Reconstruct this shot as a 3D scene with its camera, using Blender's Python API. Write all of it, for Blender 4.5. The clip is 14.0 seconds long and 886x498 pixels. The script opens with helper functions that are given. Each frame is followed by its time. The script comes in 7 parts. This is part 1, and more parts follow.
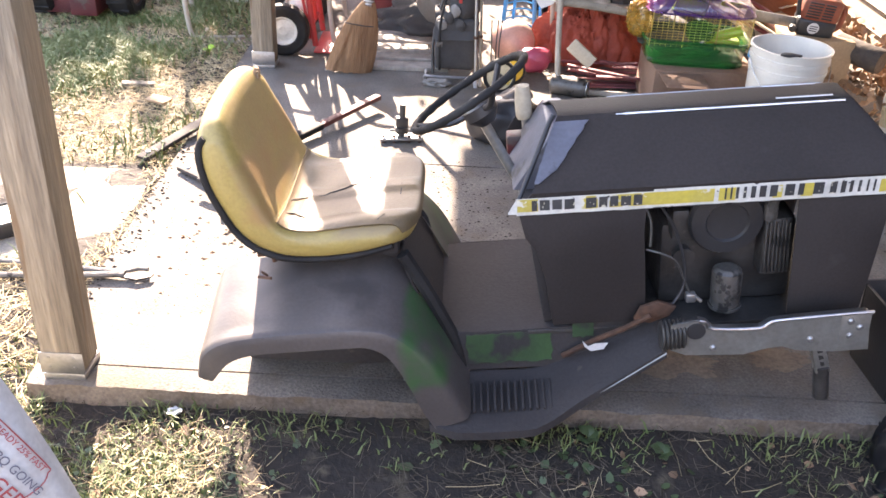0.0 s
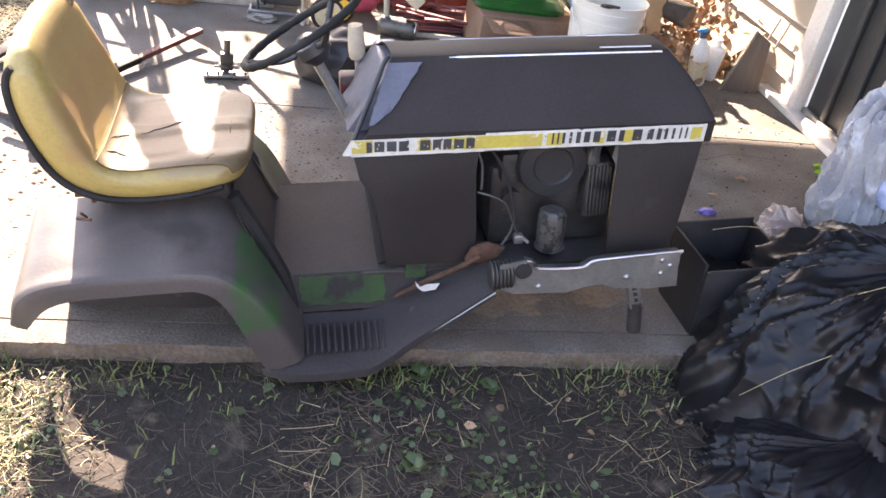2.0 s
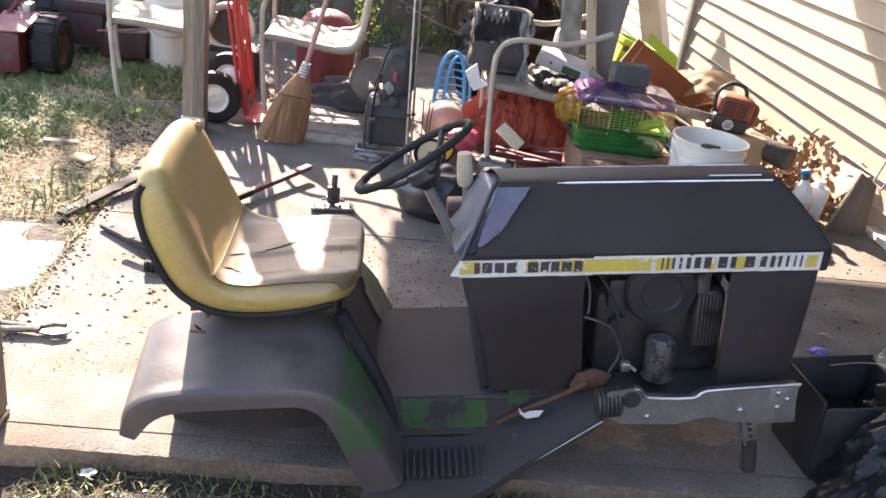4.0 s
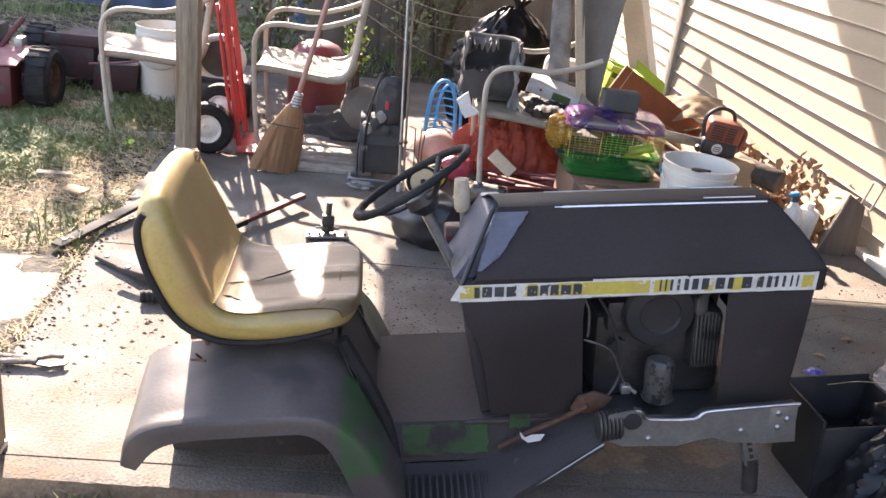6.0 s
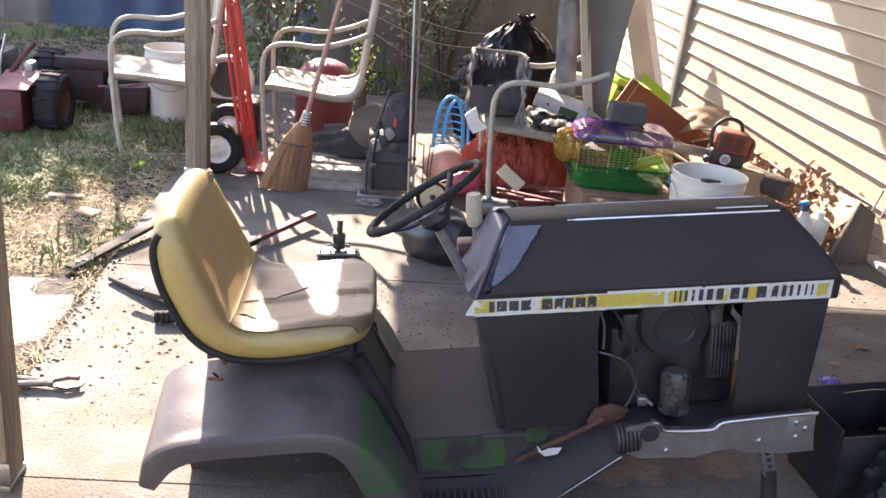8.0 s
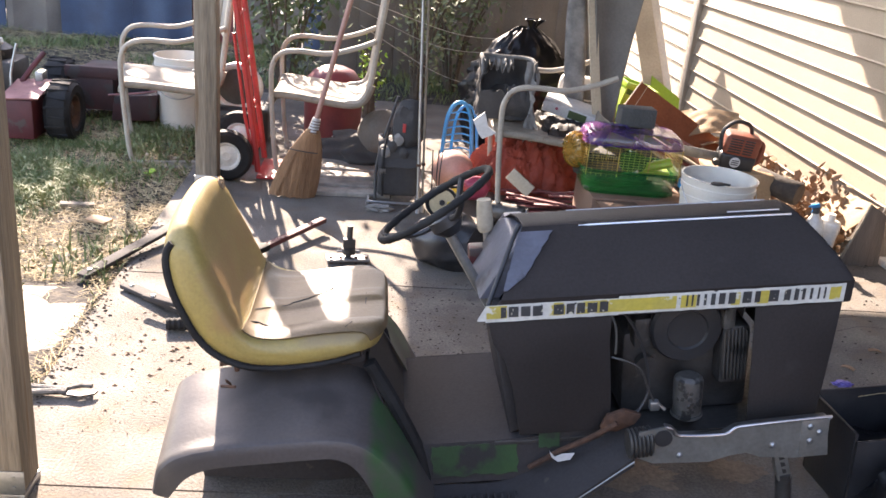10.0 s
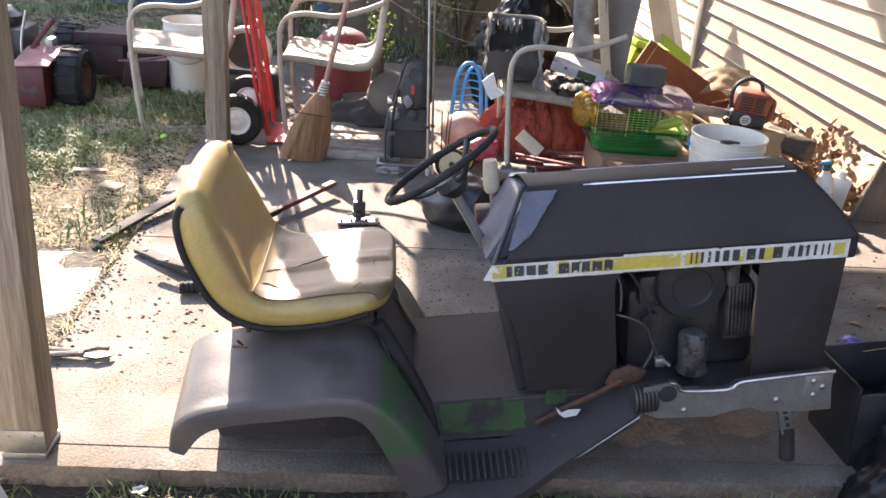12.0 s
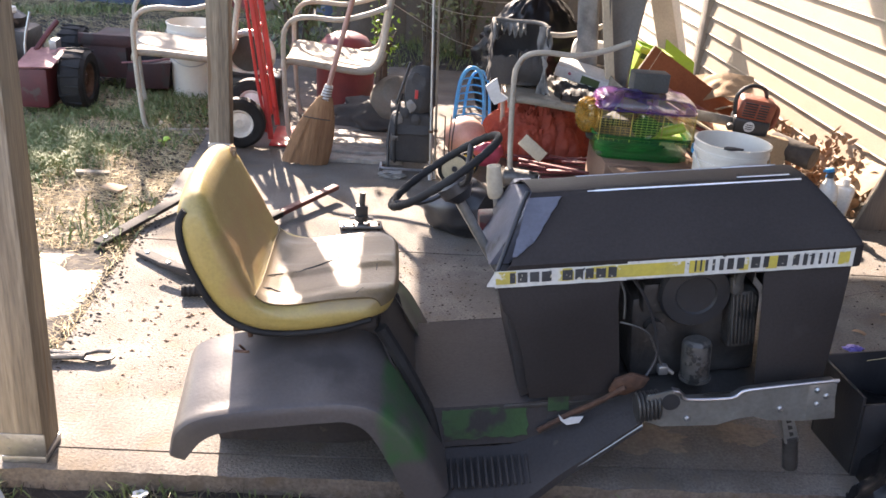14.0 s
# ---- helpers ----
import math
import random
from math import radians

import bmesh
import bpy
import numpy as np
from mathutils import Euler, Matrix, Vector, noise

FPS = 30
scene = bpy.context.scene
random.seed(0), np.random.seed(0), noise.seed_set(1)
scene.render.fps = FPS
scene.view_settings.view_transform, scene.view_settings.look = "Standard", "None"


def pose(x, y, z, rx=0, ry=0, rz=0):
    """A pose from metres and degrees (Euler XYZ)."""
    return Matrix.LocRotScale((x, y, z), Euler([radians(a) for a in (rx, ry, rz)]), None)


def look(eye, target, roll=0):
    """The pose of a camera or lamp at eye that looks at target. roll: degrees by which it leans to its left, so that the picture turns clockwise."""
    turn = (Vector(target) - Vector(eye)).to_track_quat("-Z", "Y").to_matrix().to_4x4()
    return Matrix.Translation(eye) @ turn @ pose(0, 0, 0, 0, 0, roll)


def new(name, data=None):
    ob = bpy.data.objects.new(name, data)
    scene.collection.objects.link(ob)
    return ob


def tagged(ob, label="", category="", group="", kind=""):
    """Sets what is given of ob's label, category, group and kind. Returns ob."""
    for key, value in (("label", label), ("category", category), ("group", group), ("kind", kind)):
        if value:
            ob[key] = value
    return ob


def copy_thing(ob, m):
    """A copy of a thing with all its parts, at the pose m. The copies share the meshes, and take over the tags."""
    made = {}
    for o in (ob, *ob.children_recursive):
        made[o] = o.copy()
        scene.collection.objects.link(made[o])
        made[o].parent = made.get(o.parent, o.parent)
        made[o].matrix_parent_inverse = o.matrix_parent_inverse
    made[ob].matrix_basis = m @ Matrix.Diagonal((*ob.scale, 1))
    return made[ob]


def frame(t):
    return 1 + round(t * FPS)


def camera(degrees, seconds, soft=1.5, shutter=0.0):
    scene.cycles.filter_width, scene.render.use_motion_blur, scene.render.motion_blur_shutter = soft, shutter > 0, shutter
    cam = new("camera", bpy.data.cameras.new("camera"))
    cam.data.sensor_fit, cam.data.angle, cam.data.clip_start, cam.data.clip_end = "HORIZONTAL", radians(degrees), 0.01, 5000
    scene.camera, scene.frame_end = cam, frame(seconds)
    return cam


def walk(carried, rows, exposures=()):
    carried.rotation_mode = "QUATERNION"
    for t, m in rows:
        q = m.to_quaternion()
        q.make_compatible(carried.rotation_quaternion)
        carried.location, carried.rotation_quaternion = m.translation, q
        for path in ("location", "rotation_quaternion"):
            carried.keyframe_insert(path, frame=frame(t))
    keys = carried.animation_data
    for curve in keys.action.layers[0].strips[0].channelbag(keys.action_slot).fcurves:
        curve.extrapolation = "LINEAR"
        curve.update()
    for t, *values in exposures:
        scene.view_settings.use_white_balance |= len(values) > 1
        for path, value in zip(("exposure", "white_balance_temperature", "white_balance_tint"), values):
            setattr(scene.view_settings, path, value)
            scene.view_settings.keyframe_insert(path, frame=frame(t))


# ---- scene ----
cam = camera(52.59, 14.0, soft=1.6)
PATH = [
    (0, (-0.0000, 0.0000, 1.4265), (0.0088, 1.7254, 0.4151), 2.97),
    (0.5, (-0.0158, -0.0001, 1.4286), (0.0777, 1.7317, 0.4326), 4.70),
    (1, (-0.0155, 0.0022, 1.4223), (0.2952, 1.6411, 0.3189), 8.42),
    (1.5, (-0.0218, 0.0096, 1.4207), (0.3829, 1.6171, 0.3016), 10.34),
    (2, (-0.0252, -0.0003, 1.4230), (0.3799, 1.6327, 0.3417), 10.15),
    (2.5, (-0.0510, -0.0276, 1.3745), (0.1952, 1.7353, 0.4626), 7.71),
    (3, (-0.0487, -0.0252, 1.3653), (0.1417, 1.7740, 0.5128), 7.78),
    (5.5, (-0.0980, -0.0183, 1.3553), (0.1129, 1.8153, 0.5849), 7.72),
    (6, (-0.0915, -0.0322, 1.3557), (0.1238, 1.8056, 0.5967), 7.26),
    (6.5, (-0.0937, -0.0369, 1.3552), (0.1216, 1.8010, 0.5962), 6.84),
    (7, (-0.1013, -0.0378, 1.3534), (0.1100, 1.8042, 0.6036), 6.51),
    (7.5, (-0.1082, -0.0344, 1.3523), (0.1049, 1.8120, 0.6136), 6.45),
    (8, (-0.1069, -0.0378, 1.3554), (0.0900, 1.8144, 0.6269), 5.99),
    (10.5, (-0.1145, -0.0379, 1.3607), (0.0636, 1.8192, 0.6399), 5.33),
    (11, (-0.1099, -0.0406, 1.3632), (0.0768, 1.8059, 0.6176), 5.32),
    (11.5, (-0.1013, -0.0527, 1.3619), (0.0614, 1.7767, 0.5701), 4.50),
    (12, (-0.0971, -0.0632, 1.3654), (0.0530, 1.7635, 0.5650), 4.42),
    (12.5, (-0.0980, -0.0589, 1.3656), (0.0494, 1.7703, 0.5704), 4.60),
    (13, (-0.1013, -0.0580, 1.3648), (0.0421, 1.7725, 0.5720), 4.65),
    (13.5, (-0.1006, -0.0560, 1.3655), (0.0449, 1.7747, 0.5733), 4.71),
    (14, (-0.1018, -0.0544, 1.3665), (0.0455, 1.7757, 0.5733), 4.82),
]
walk(cam, [(t, look(e, g, r)) for t, e, g, r in PATH],
     exposures=[(0, 3.66, 7650, 23), (1, 3.50, 7800, 23), (2, 3.68, 7800, 23), (2.6, 3.62, 7600, 23), (3, 3.30, 7400, 21), (5.5, 3.07, 7350, 21), (14, 3.0, 7300, 20)])

# ---- sun, sky ----
SUN = Vector((0.2825, -1.0, -0.645)).normalized()          # the way the light travels
world = bpy.data.worlds.new("sky")
scene.world = world
world.use_nodes = True
wn = world.node_tree
sky = wn.nodes.new("ShaderNodeTexSky")
sky.sky_type, sky.sun_disc = "NISHITA", False
sky.sun_elevation = math.asin(-SUN.z)
sky.sun_rotation = math.atan2(-SUN.x, -SUN.y)
wn.links.new(sky.outputs[0], wn.nodes["Background"].inputs[0])
wn.nodes["Background"].inputs[1].default_value = 0.14
lamp = bpy.data.lights.new("sun", "SUN")
lamp.energy, lamp.angle, lamp.color = 3.9, radians(0.55), (1.0, 0.93, 0.82)
sun = new("sun", lamp)
sun.matrix_world = look((-SUN * 20)[:], (0, 0, 0))


# ---- materials ----
def mat(name, c1, c2=None, scale=6.0, rough=0.6, metal=0.0, bump=0.15, fine=90.0, rv=0.12, stretch=(1, 1, 1),
        spots=None, spot_scale=9.0, spot_at=0.62, edge=0.04, alpha=1.0, transmission=0.0, rand=0.0, patch=(), grain_k=0.16, spec=0.5, dust=0.0):
    """Two tones mixed by a broad noise, broken up by a fine one, with optional worn spots (colour) and relief."""
    m = bpy.data.materials.new(name)
    m.use_nodes = True
    nt = m.node_tree
    b = nt.nodes["Principled BSDF"]
    L = nt.links.new
    tc = nt.nodes.new("ShaderNodeTexCoord")
    mp = nt.nodes.new("ShaderNodeMapping")
    mp.inputs["Scale"].default_value = stretch
    L(tc.outputs["Object"], mp.inputs[0])
    c2 = c2 or tuple(v * 0.72 for v in c1)

    def noise_node(s, detail=5.0):
        n = nt.nodes.new("ShaderNodeTexNoise")
        n.inputs["Scale"].default_value, n.inputs["Detail"].default_value = s, detail
        L(mp.outputs[0], n.inputs["Vector"])
        return n

    def ramp(src, lo, hi):
        r = nt.nodes.new("ShaderNodeMapRange")
        r.inputs["From Min"].default_value, r.inputs["From Max"].default_value = lo, hi
        L(src, r.inputs["Value"])
        return r.outputs[0]

    def mix(fac, a, c, how="MIX"):
        x = nt.nodes.new("ShaderNodeMix")
        x.data_type, x.blend_type = "RGBA", how
        for sock, v in ((x.inputs[0], fac), (x.inputs[6], a), (x.inputs[7], c)):
            if isinstance(v, (tuple, list)):
                sock.default_value = (*v, 1) if len(v) == 3 else v
            elif isinstance(v, (int, float)):
                sock.default_value = v
            else:
                L(v, sock)
        return x.outputs[2]

    broad, grain = noise_node(scale), noise_node(fine, 3.0)
    col = mix(ramp(broad.outputs[0], 0.35, 0.65), c1, c2)
    g = ramp(grain.outputs[0], 0.3, 0.7)
    dark = mix(grain_k, col, (0.0, 0.0, 0.0))
    col = mix(g, dark, col)
    if spots:
        s = noise_node(spot_scale, 6.0)
        col = mix(ramp(s.outputs[0], spot_at, spot_at + edge), col, spots)
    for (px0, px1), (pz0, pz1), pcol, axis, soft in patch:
        # wear, or on the slab painted shade: a range along x and along a second axis in the thing's own metres, with a
        # ragged edge
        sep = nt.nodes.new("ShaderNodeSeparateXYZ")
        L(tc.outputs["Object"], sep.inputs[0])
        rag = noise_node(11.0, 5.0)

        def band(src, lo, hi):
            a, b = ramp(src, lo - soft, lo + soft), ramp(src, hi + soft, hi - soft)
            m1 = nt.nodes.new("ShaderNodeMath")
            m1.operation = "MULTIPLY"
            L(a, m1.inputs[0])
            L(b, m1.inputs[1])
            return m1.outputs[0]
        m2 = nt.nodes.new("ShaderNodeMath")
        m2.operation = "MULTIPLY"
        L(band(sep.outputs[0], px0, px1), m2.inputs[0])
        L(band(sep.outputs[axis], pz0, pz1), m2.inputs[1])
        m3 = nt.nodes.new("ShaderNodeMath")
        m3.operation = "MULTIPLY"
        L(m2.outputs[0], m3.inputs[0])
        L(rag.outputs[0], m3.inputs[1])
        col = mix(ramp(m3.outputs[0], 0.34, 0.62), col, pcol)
    if rand:
        oi = nt.nodes.new("ShaderNodeObjectInfo")
        hs = nt.nodes.new("ShaderNodeHueSaturation")
        L(ramp(oi.outputs["Random"], -0.5 / rand if rand else 0, 1 + 0.5 / rand), hs.inputs["Value"])
        r = nt.nodes.new("ShaderNodeMapRange")
        r.inputs["To Min"].default_value, r.inputs["To Max"].default_value = 1 - rand, 1 + rand
        L(oi.outputs["Random"], r.inputs["Value"])
        L(r.outputs[0], hs.inputs["Value"])
        L(col, hs.inputs["Color"])
        col = hs.outputs[0]
    L(col, b.inputs["Base Color"])
    rr = nt.nodes.new("ShaderNodeMapRange")
    rr.inputs["To Min"].default_value, rr.inputs["To Max"].default_value = max(0.03, rough - rv), min(1.0, rough + rv)
    L(broad.outputs[0], rr.inputs["Value"])
    L(rr.outputs[0], b.inputs["Roughness"])
    b.inputs["Metallic"].default_value = metal
    b.inputs["Specular IOR Level"].default_value = spec
    b.inputs["Transmission Weight"].default_value = transmission
    b.inputs["Alpha"].default_value = alpha
    b.inputs["Sheen Weight"].default_value, b.inputs["Sheen Roughness"].default_value = dust, 0.45
    if bump:
        bp = nt.nodes.new("ShaderNodeBump")
        bp.inputs["Strength"].default_value, bp.inputs["Distance"].default_value = min(1.0, bump * 2), 0.004
        L(grain.outputs[0], bp.inputs["Height"])
        L(bp.outputs[0], b.inputs["Normal"])
    return m


# the darker patch paints the roof's shade into the concrete behind the tractor
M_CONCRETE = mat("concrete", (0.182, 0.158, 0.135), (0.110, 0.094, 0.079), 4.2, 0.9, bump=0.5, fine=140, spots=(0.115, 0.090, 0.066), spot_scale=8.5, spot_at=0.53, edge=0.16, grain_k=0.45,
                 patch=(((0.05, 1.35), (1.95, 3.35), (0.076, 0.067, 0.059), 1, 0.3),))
M_EDGE = mat("dirty_concrete_edge", (0.19, 0.152, 0.118), (0.115, 0.09, 0.068), 9.0, 0.95, bump=0.5, fine=110, spots=(0.10, 0.075, 0.05), spot_scale=14, spot_at=0.55, edge=0.15, grain_k=0.4)
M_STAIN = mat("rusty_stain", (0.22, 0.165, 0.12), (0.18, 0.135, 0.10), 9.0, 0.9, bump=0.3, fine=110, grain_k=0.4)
M_PAVER = mat("old_paving", (0.42, 0.36, 0.29), (0.30, 0.25, 0.19), 4.0, 0.95, bump=0.4, fine=110, spots=(0.20, 0.16, 0.11), spot_scale=8, spot_at=0.55, edge=0.15, grain_k=0.4)
M_SOIL = mat("soil", (0.032, 0.023, 0.017), (0.019, 0.014, 0.0105), 7.0, 0.97, bump=0.8, fine=55, spots=(0.085, 0.065, 0.042), spot_scale=11, spot_at=0.6, edge=0.12, grain_k=0.4)
M_GRASS = mat("grass", (0.090, 0.132, 0.036), (0.165, 0.188, 0.070), 3.0, 0.6, bump=0, fine=25)
# dry grass darkened for the shaded ground in front of the slab
M_SHADESTRAW = mat("shaded_straw", (0.088, 0.066, 0.042), (0.054, 0.040, 0.026), 5.0, 0.9, bump=0, fine=25)
M_STRAW = mat("dry_grass", (0.46, 0.36, 0.20), (0.32, 0.24, 0.13), 5.0, 0.8, bump=0, fine=25)
M_CLOVER = mat("clover_leaf", (0.040, 0.066, 0.022), (0.062, 0.086, 0.034), 6.0, 0.55, bump=0.1, fine=60)
M_DEADLEAF = mat("dead_leaf", (0.33, 0.20, 0.115), (0.20, 0.115, 0.065), 9.0, 0.75, bump=0.3, fine=80)
M_SIDING = mat("siding", (0.330, 0.266, 0.198), (0.293, 0.234, 0.174), 1.6, 0.6, bump=0.12, fine=160, spots=(0.26, 0.205, 0.15), spot_scale=14, spot_at=0.72, edge=0.05)
M_TRIM = mat("trim_paint", (0.74, 0.68, 0.60), (0.60, 0.54, 0.47), 3.0, 0.55, bump=0.12)
M_DARKTRIM = mat("weathered_trim", (0.30, 0.26, 0.22), (0.20, 0.175, 0.15), 5.0, 0.7, stretch=(4, 4, 0.6))
M_POST = mat("treated_timber", (0.275, 0.226, 0.165), (0.175, 0.140, 0.102), 5.0, 0.8, bump=0.45, fine=34, stretch=(5, 5, 0.35), spots=(0.13, 0.085, 0.05), spot_scale=7, spot_at=0.66, edge=0.06, grain_k=0.4)
M_ROOF = mat("roof_boards", (0.30, 0.22, 0.15), (0.20, 0.15, 0.10), 4.0, 0.8)
M_GALV = mat("galvanised_steel", (0.40, 0.40, 0.40), (0.29, 0.29, 0.29), 12, 0.42, 0.85, 0.1)
M_BLACKPAINT = mat("black_spray_paint", (0.031, 0.0265, 0.025), (0.041, 0.035, 0.033), 3.5, 0.62, 0.0, 0.10, 150, 0.12, spots=(0.052, 0.046, 0.043), spot_scale=9, spot_at=0.66, edge=0.18, spec=0.07)
M_DECK = mat("dusty_black_paint", (0.040, 0.036, 0.035), (0.052, 0.047, 0.046), 4.5, 0.75, 0.0, 0.2, 120, 0.15, spots=(0.10, 0.08, 0.065), spot_scale=13, spot_at=0.70, edge=0.08, spec=0.13)
M_FENDER = mat("black_paint_over_green", (0.080, 0.068, 0.063), (0.060, 0.051, 0.047), 4.5, 0.44, 0.0, 0.05, 120, 0.12, spots=(0.046, 0.040, 0.038), spot_scale=7, spot_at=0.52, edge=0.12, spec=0.36, dust=0.03, patch=(((-0.285, -0.15), (-0.37, -0.165), (0.030, 0.075, 0.028), 2, 0.03),))
M_GREEN = mat("worn_green_paint", (0.030, 0.076, 0.028), (0.024, 0.055, 0.024), 9, 0.5, 0.0, 0.15, 90, spots=(0.022, 0.021, 0.022), spot_scale=10, spot_at=0.55, edge=0.06)
M_DASH = mat("bluish_grey_primer", (0.135, 0.140, 0.172), (0.10, 0.104, 0.128), 8, 0.5, 0.1, 0.15, 90, spots=(0.04, 0.04, 0.045), spot_scale=9, spot_at=0.60, edge=0.06)
M_CHROME = mat("bright_trim", (0.52, 0.52, 0.53), (0.40, 0.40, 0.42), 10, 0.34, 1.0, 0.03)
M_RAIL = mat("silver_painted_steel", (0.33, 0.32, 0.295), (0.23, 0.222, 0.205), 9, 0.36, 0.6, 0.15, 100, spots=(0.12, 0.10, 0.08), spot_scale=16, spot_at=0.68, edge=0.05)
M_SEAT = mat("yellow_vinyl", (0.345, 0.252, 0.072), (0.285, 0.202, 0.070), 4, 0.45, 0, 0.08, 130, spots=(0.30, 0.17, 0.06), spot_scale=4, spot_at=0.62, edge=0.12, patch=(((-0.64, -0.50), (-0.01, 0.17), (0.27, 0.165, 0.065), 2, 0.03), ((-0.52, -0.15), (-0.050, 0.10), (0.215, 0.150, 0.070), 2, 0.03)))
M_SEATWORN = mat("worn_tan_vinyl", (0.142, 0.098, 0.050), (0.106, 0.073, 0.038), 6, 0.5, 0, 0.10, 130, spots=(0.19, 0.125, 0.065), spot_scale=6, spot_at=0.62, edge=0.12)
M_RUBBER = mat("black_rubber", (0.015, 0.014, 0.014), (0.026, 0.025, 0.024), 12, 0.7, 0, 0.2, 90, spec=0.16)
M_BLACKPLASTIC = mat("black_plastic", (0.016, 0.016, 0.018), (0.028, 0.027, 0.028), 9, 0.45, 0, 0.08)
M_STRIPE_Y = mat("yellow_decal", (0.56, 0.45, 0.07), (0.48, 0.39, 0.09), 14, 0.5, spots=(0.58, 0.56, 0.48), spot_scale=26, spot_at=0.56, edge=0.03)
M_STRIPE_W = mat("white_decal", (0.66, 0.65, 0.60), (0.54, 0.53, 0.48), 14, 0.5, spots=(0.04, 0.04, 0.04), spot_scale=34, spot_at=0.66, edge=0.02)
M_STRIPE_K = mat("faded_black_ink", (0.035, 0.035, 0.037), (0.06, 0.06, 0.06), 20, 0.55, spots=(0.55, 0.52, 0.40), spot_scale=60, spot_at=0.62, edge=0.03)
M_ENGINE = mat("oily_cast_metal", (0.034, 0.031, 0.029), (0.062, 0.057, 0.053), 16, 0.5, 0.3, 0.3, 70, spots=(0.09, 0.08, 0.07), spot_scale=22, spot_at=0.68)
M_ALU = mat("stained_aluminium", (0.13, 0.122, 0.112), (0.075, 0.070, 0.064), 18, 0.5, 0.5, 0.25, 80, spots=(0.03, 0.028, 0.026), spot_scale=24, spot_at=0.57)
M_RUST = mat("rusty_steel", (0.12, 0.055, 0.03), (0.075, 0.038, 0.024), 14, 0.8, 0.2, 0.4, 70, grain_k=0.4)
M_BAG = mat("black_bin_bag", (0.008, 0.008, 0.009), (0.012, 0.012, 0.014), 6, 0.36, 0, 0.12, 26, spec=0.22)
M_WHITEBAG = mat("white_plastic_bag", (0.42, 0.41, 0.41), (0.32, 0.32, 0.34), 7, 0.35, 0, 0.03, alpha=0.92)
M_BUCKET = mat("cream_white_plastic", (0.62, 0.575, 0.50), (0.54, 0.495, 0.43), 5, 0.35, 0, 0.04, spots=(0.6, 0.53, 0.43), spot_scale=5, spot_at=0.70, edge=0.25, grain_k=0.05)
M_PAIL = mat("white_plastic", (0.66, 0.64, 0.59), (0.54, 0.52, 0.47), 8, 0.4, 0, 0.05, spots=(0.36, 0.31, 0.25), spot_scale=7, spot_at=0.64, edge=0.15)
M_CLOUDY = mat("cloudy_wrapping", (0.30, 0.25, 0.24), (0.20, 0.165, 0.16), 7, 0.3, 0, 0.05, alpha=0.85)
M_PAPER = mat("printed_paper", (0.60, 0.595, 0.58), (0.50, 0.495, 0.48), 5, 0.6, 0, 0.05, spots=(0.36, 0.33, 0.29), spot_scale=12, spot_at=0.68, edge=0.08)
M_CARD = mat("cardboard", (0.36, 0.24, 0.14), (0.28, 0.185, 0.105), 5, 0.85, 0, 0.12)
M_REDPAINT = mat("red_paint", (0.50, 0.035, 0.03), (0.36, 0.03, 0.028), 9, 0.42, 0, 0.1, spots=(0.20, 0.08, 0.05), spot_scale=13, spot_at=0.66)
M_OLDRED = mat("faded_red_paint", (0.105, 0.016, 0.018), (0.07, 0.013, 0.015), 7, 0.55, 0, 0.15, spots=(0.06, 0.04, 0.035), spot_scale=10, spot_at=0.62)
# shaded and sunlit tones of the mower's red, light put into the colour
M_SHADERED = mat("shaded_red_paint", (0.055, 0.014, 0.014), (0.03, 0.012, 0.012), 7, 0.65, 0, 0.2, spots=(0.03, 0.022, 0.02), spot_scale=9, spot_at=0.55)
M_SUNLITRED = mat("sunlit_red_paint", (0.30, 0.13, 0.12), (0.20, 0.075, 0.07), 9, 0.6, 0, 0.15, spots=(0.12, 0.05, 0.04), spot_scale=14, spot_at=0.6)
M_CHAIRSEAT = mat("dusty_seat_paint", (0.27, 0.235, 0.185), (0.20, 0.172, 0.135), 9, 0.65, 0.0, 0.15, spots=(0.13, 0.09, 0.06), spot_scale=18, spot_at=0.62, edge=0.1, spec=0.2)
M_CHAIR = mat("beige_painted_steel", (0.40, 0.36, 0.30), (0.31, 0.275, 0.225), 8, 0.6, 0.0, 0.1, spots=(0.20, 0.14, 0.09), spot_scale=15, spot_at=0.66, spec=0.25)
M_BROOM = mat("broom_straw", (0.34, 0.185, 0.09), (0.23, 0.115, 0.055), 5, 0.85, 0, 0.7, 40, stretch=(8, 8, 0.5), grain_k=0.4)
M_STICK = mat("painted_broomstick", (0.36, 0.19, 0.145), (0.28, 0.14, 0.105), 8, 0.5, 0, 0.15)
M_ORANGE = mat("orange_fabric", (0.34, 0.058, 0.028), (0.21, 0.036, 0.022), 5, 0.75, 0, 0.2)
M_MAROON = mat("maroon_slats", (0.19, 0.045, 0.045), (0.12, 0.03, 0.032), 8, 0.7, 0, 0.25)
M_BROWN = mat("brown_board", (0.23, 0.082, 0.04), (0.17, 0.062, 0.032), 4, 0.9, 0, 0.12, spec=0.08)
M_BEIGE = mat("beige_board", (0.52, 0.43, 0.31), (0.42, 0.345, 0.25), 4, 0.8, 0, 0.15)
M_GREYBOARD = mat("grey_foam_board", (0.17, 0.155, 0.14), (0.13, 0.118, 0.105), 4, 0.8, 0, 0.15)
M_GREYBLOCK = mat("grey_block", (0.085, 0.084, 0.078), (0.062, 0.061, 0.057), 7, 0.85, 0, 0.3)
M_BLUE = mat("blue_plastic", (0.03, 0.30, 0.60), (0.02, 0.22, 0.48), 8, 0.35, 0, 0.05)
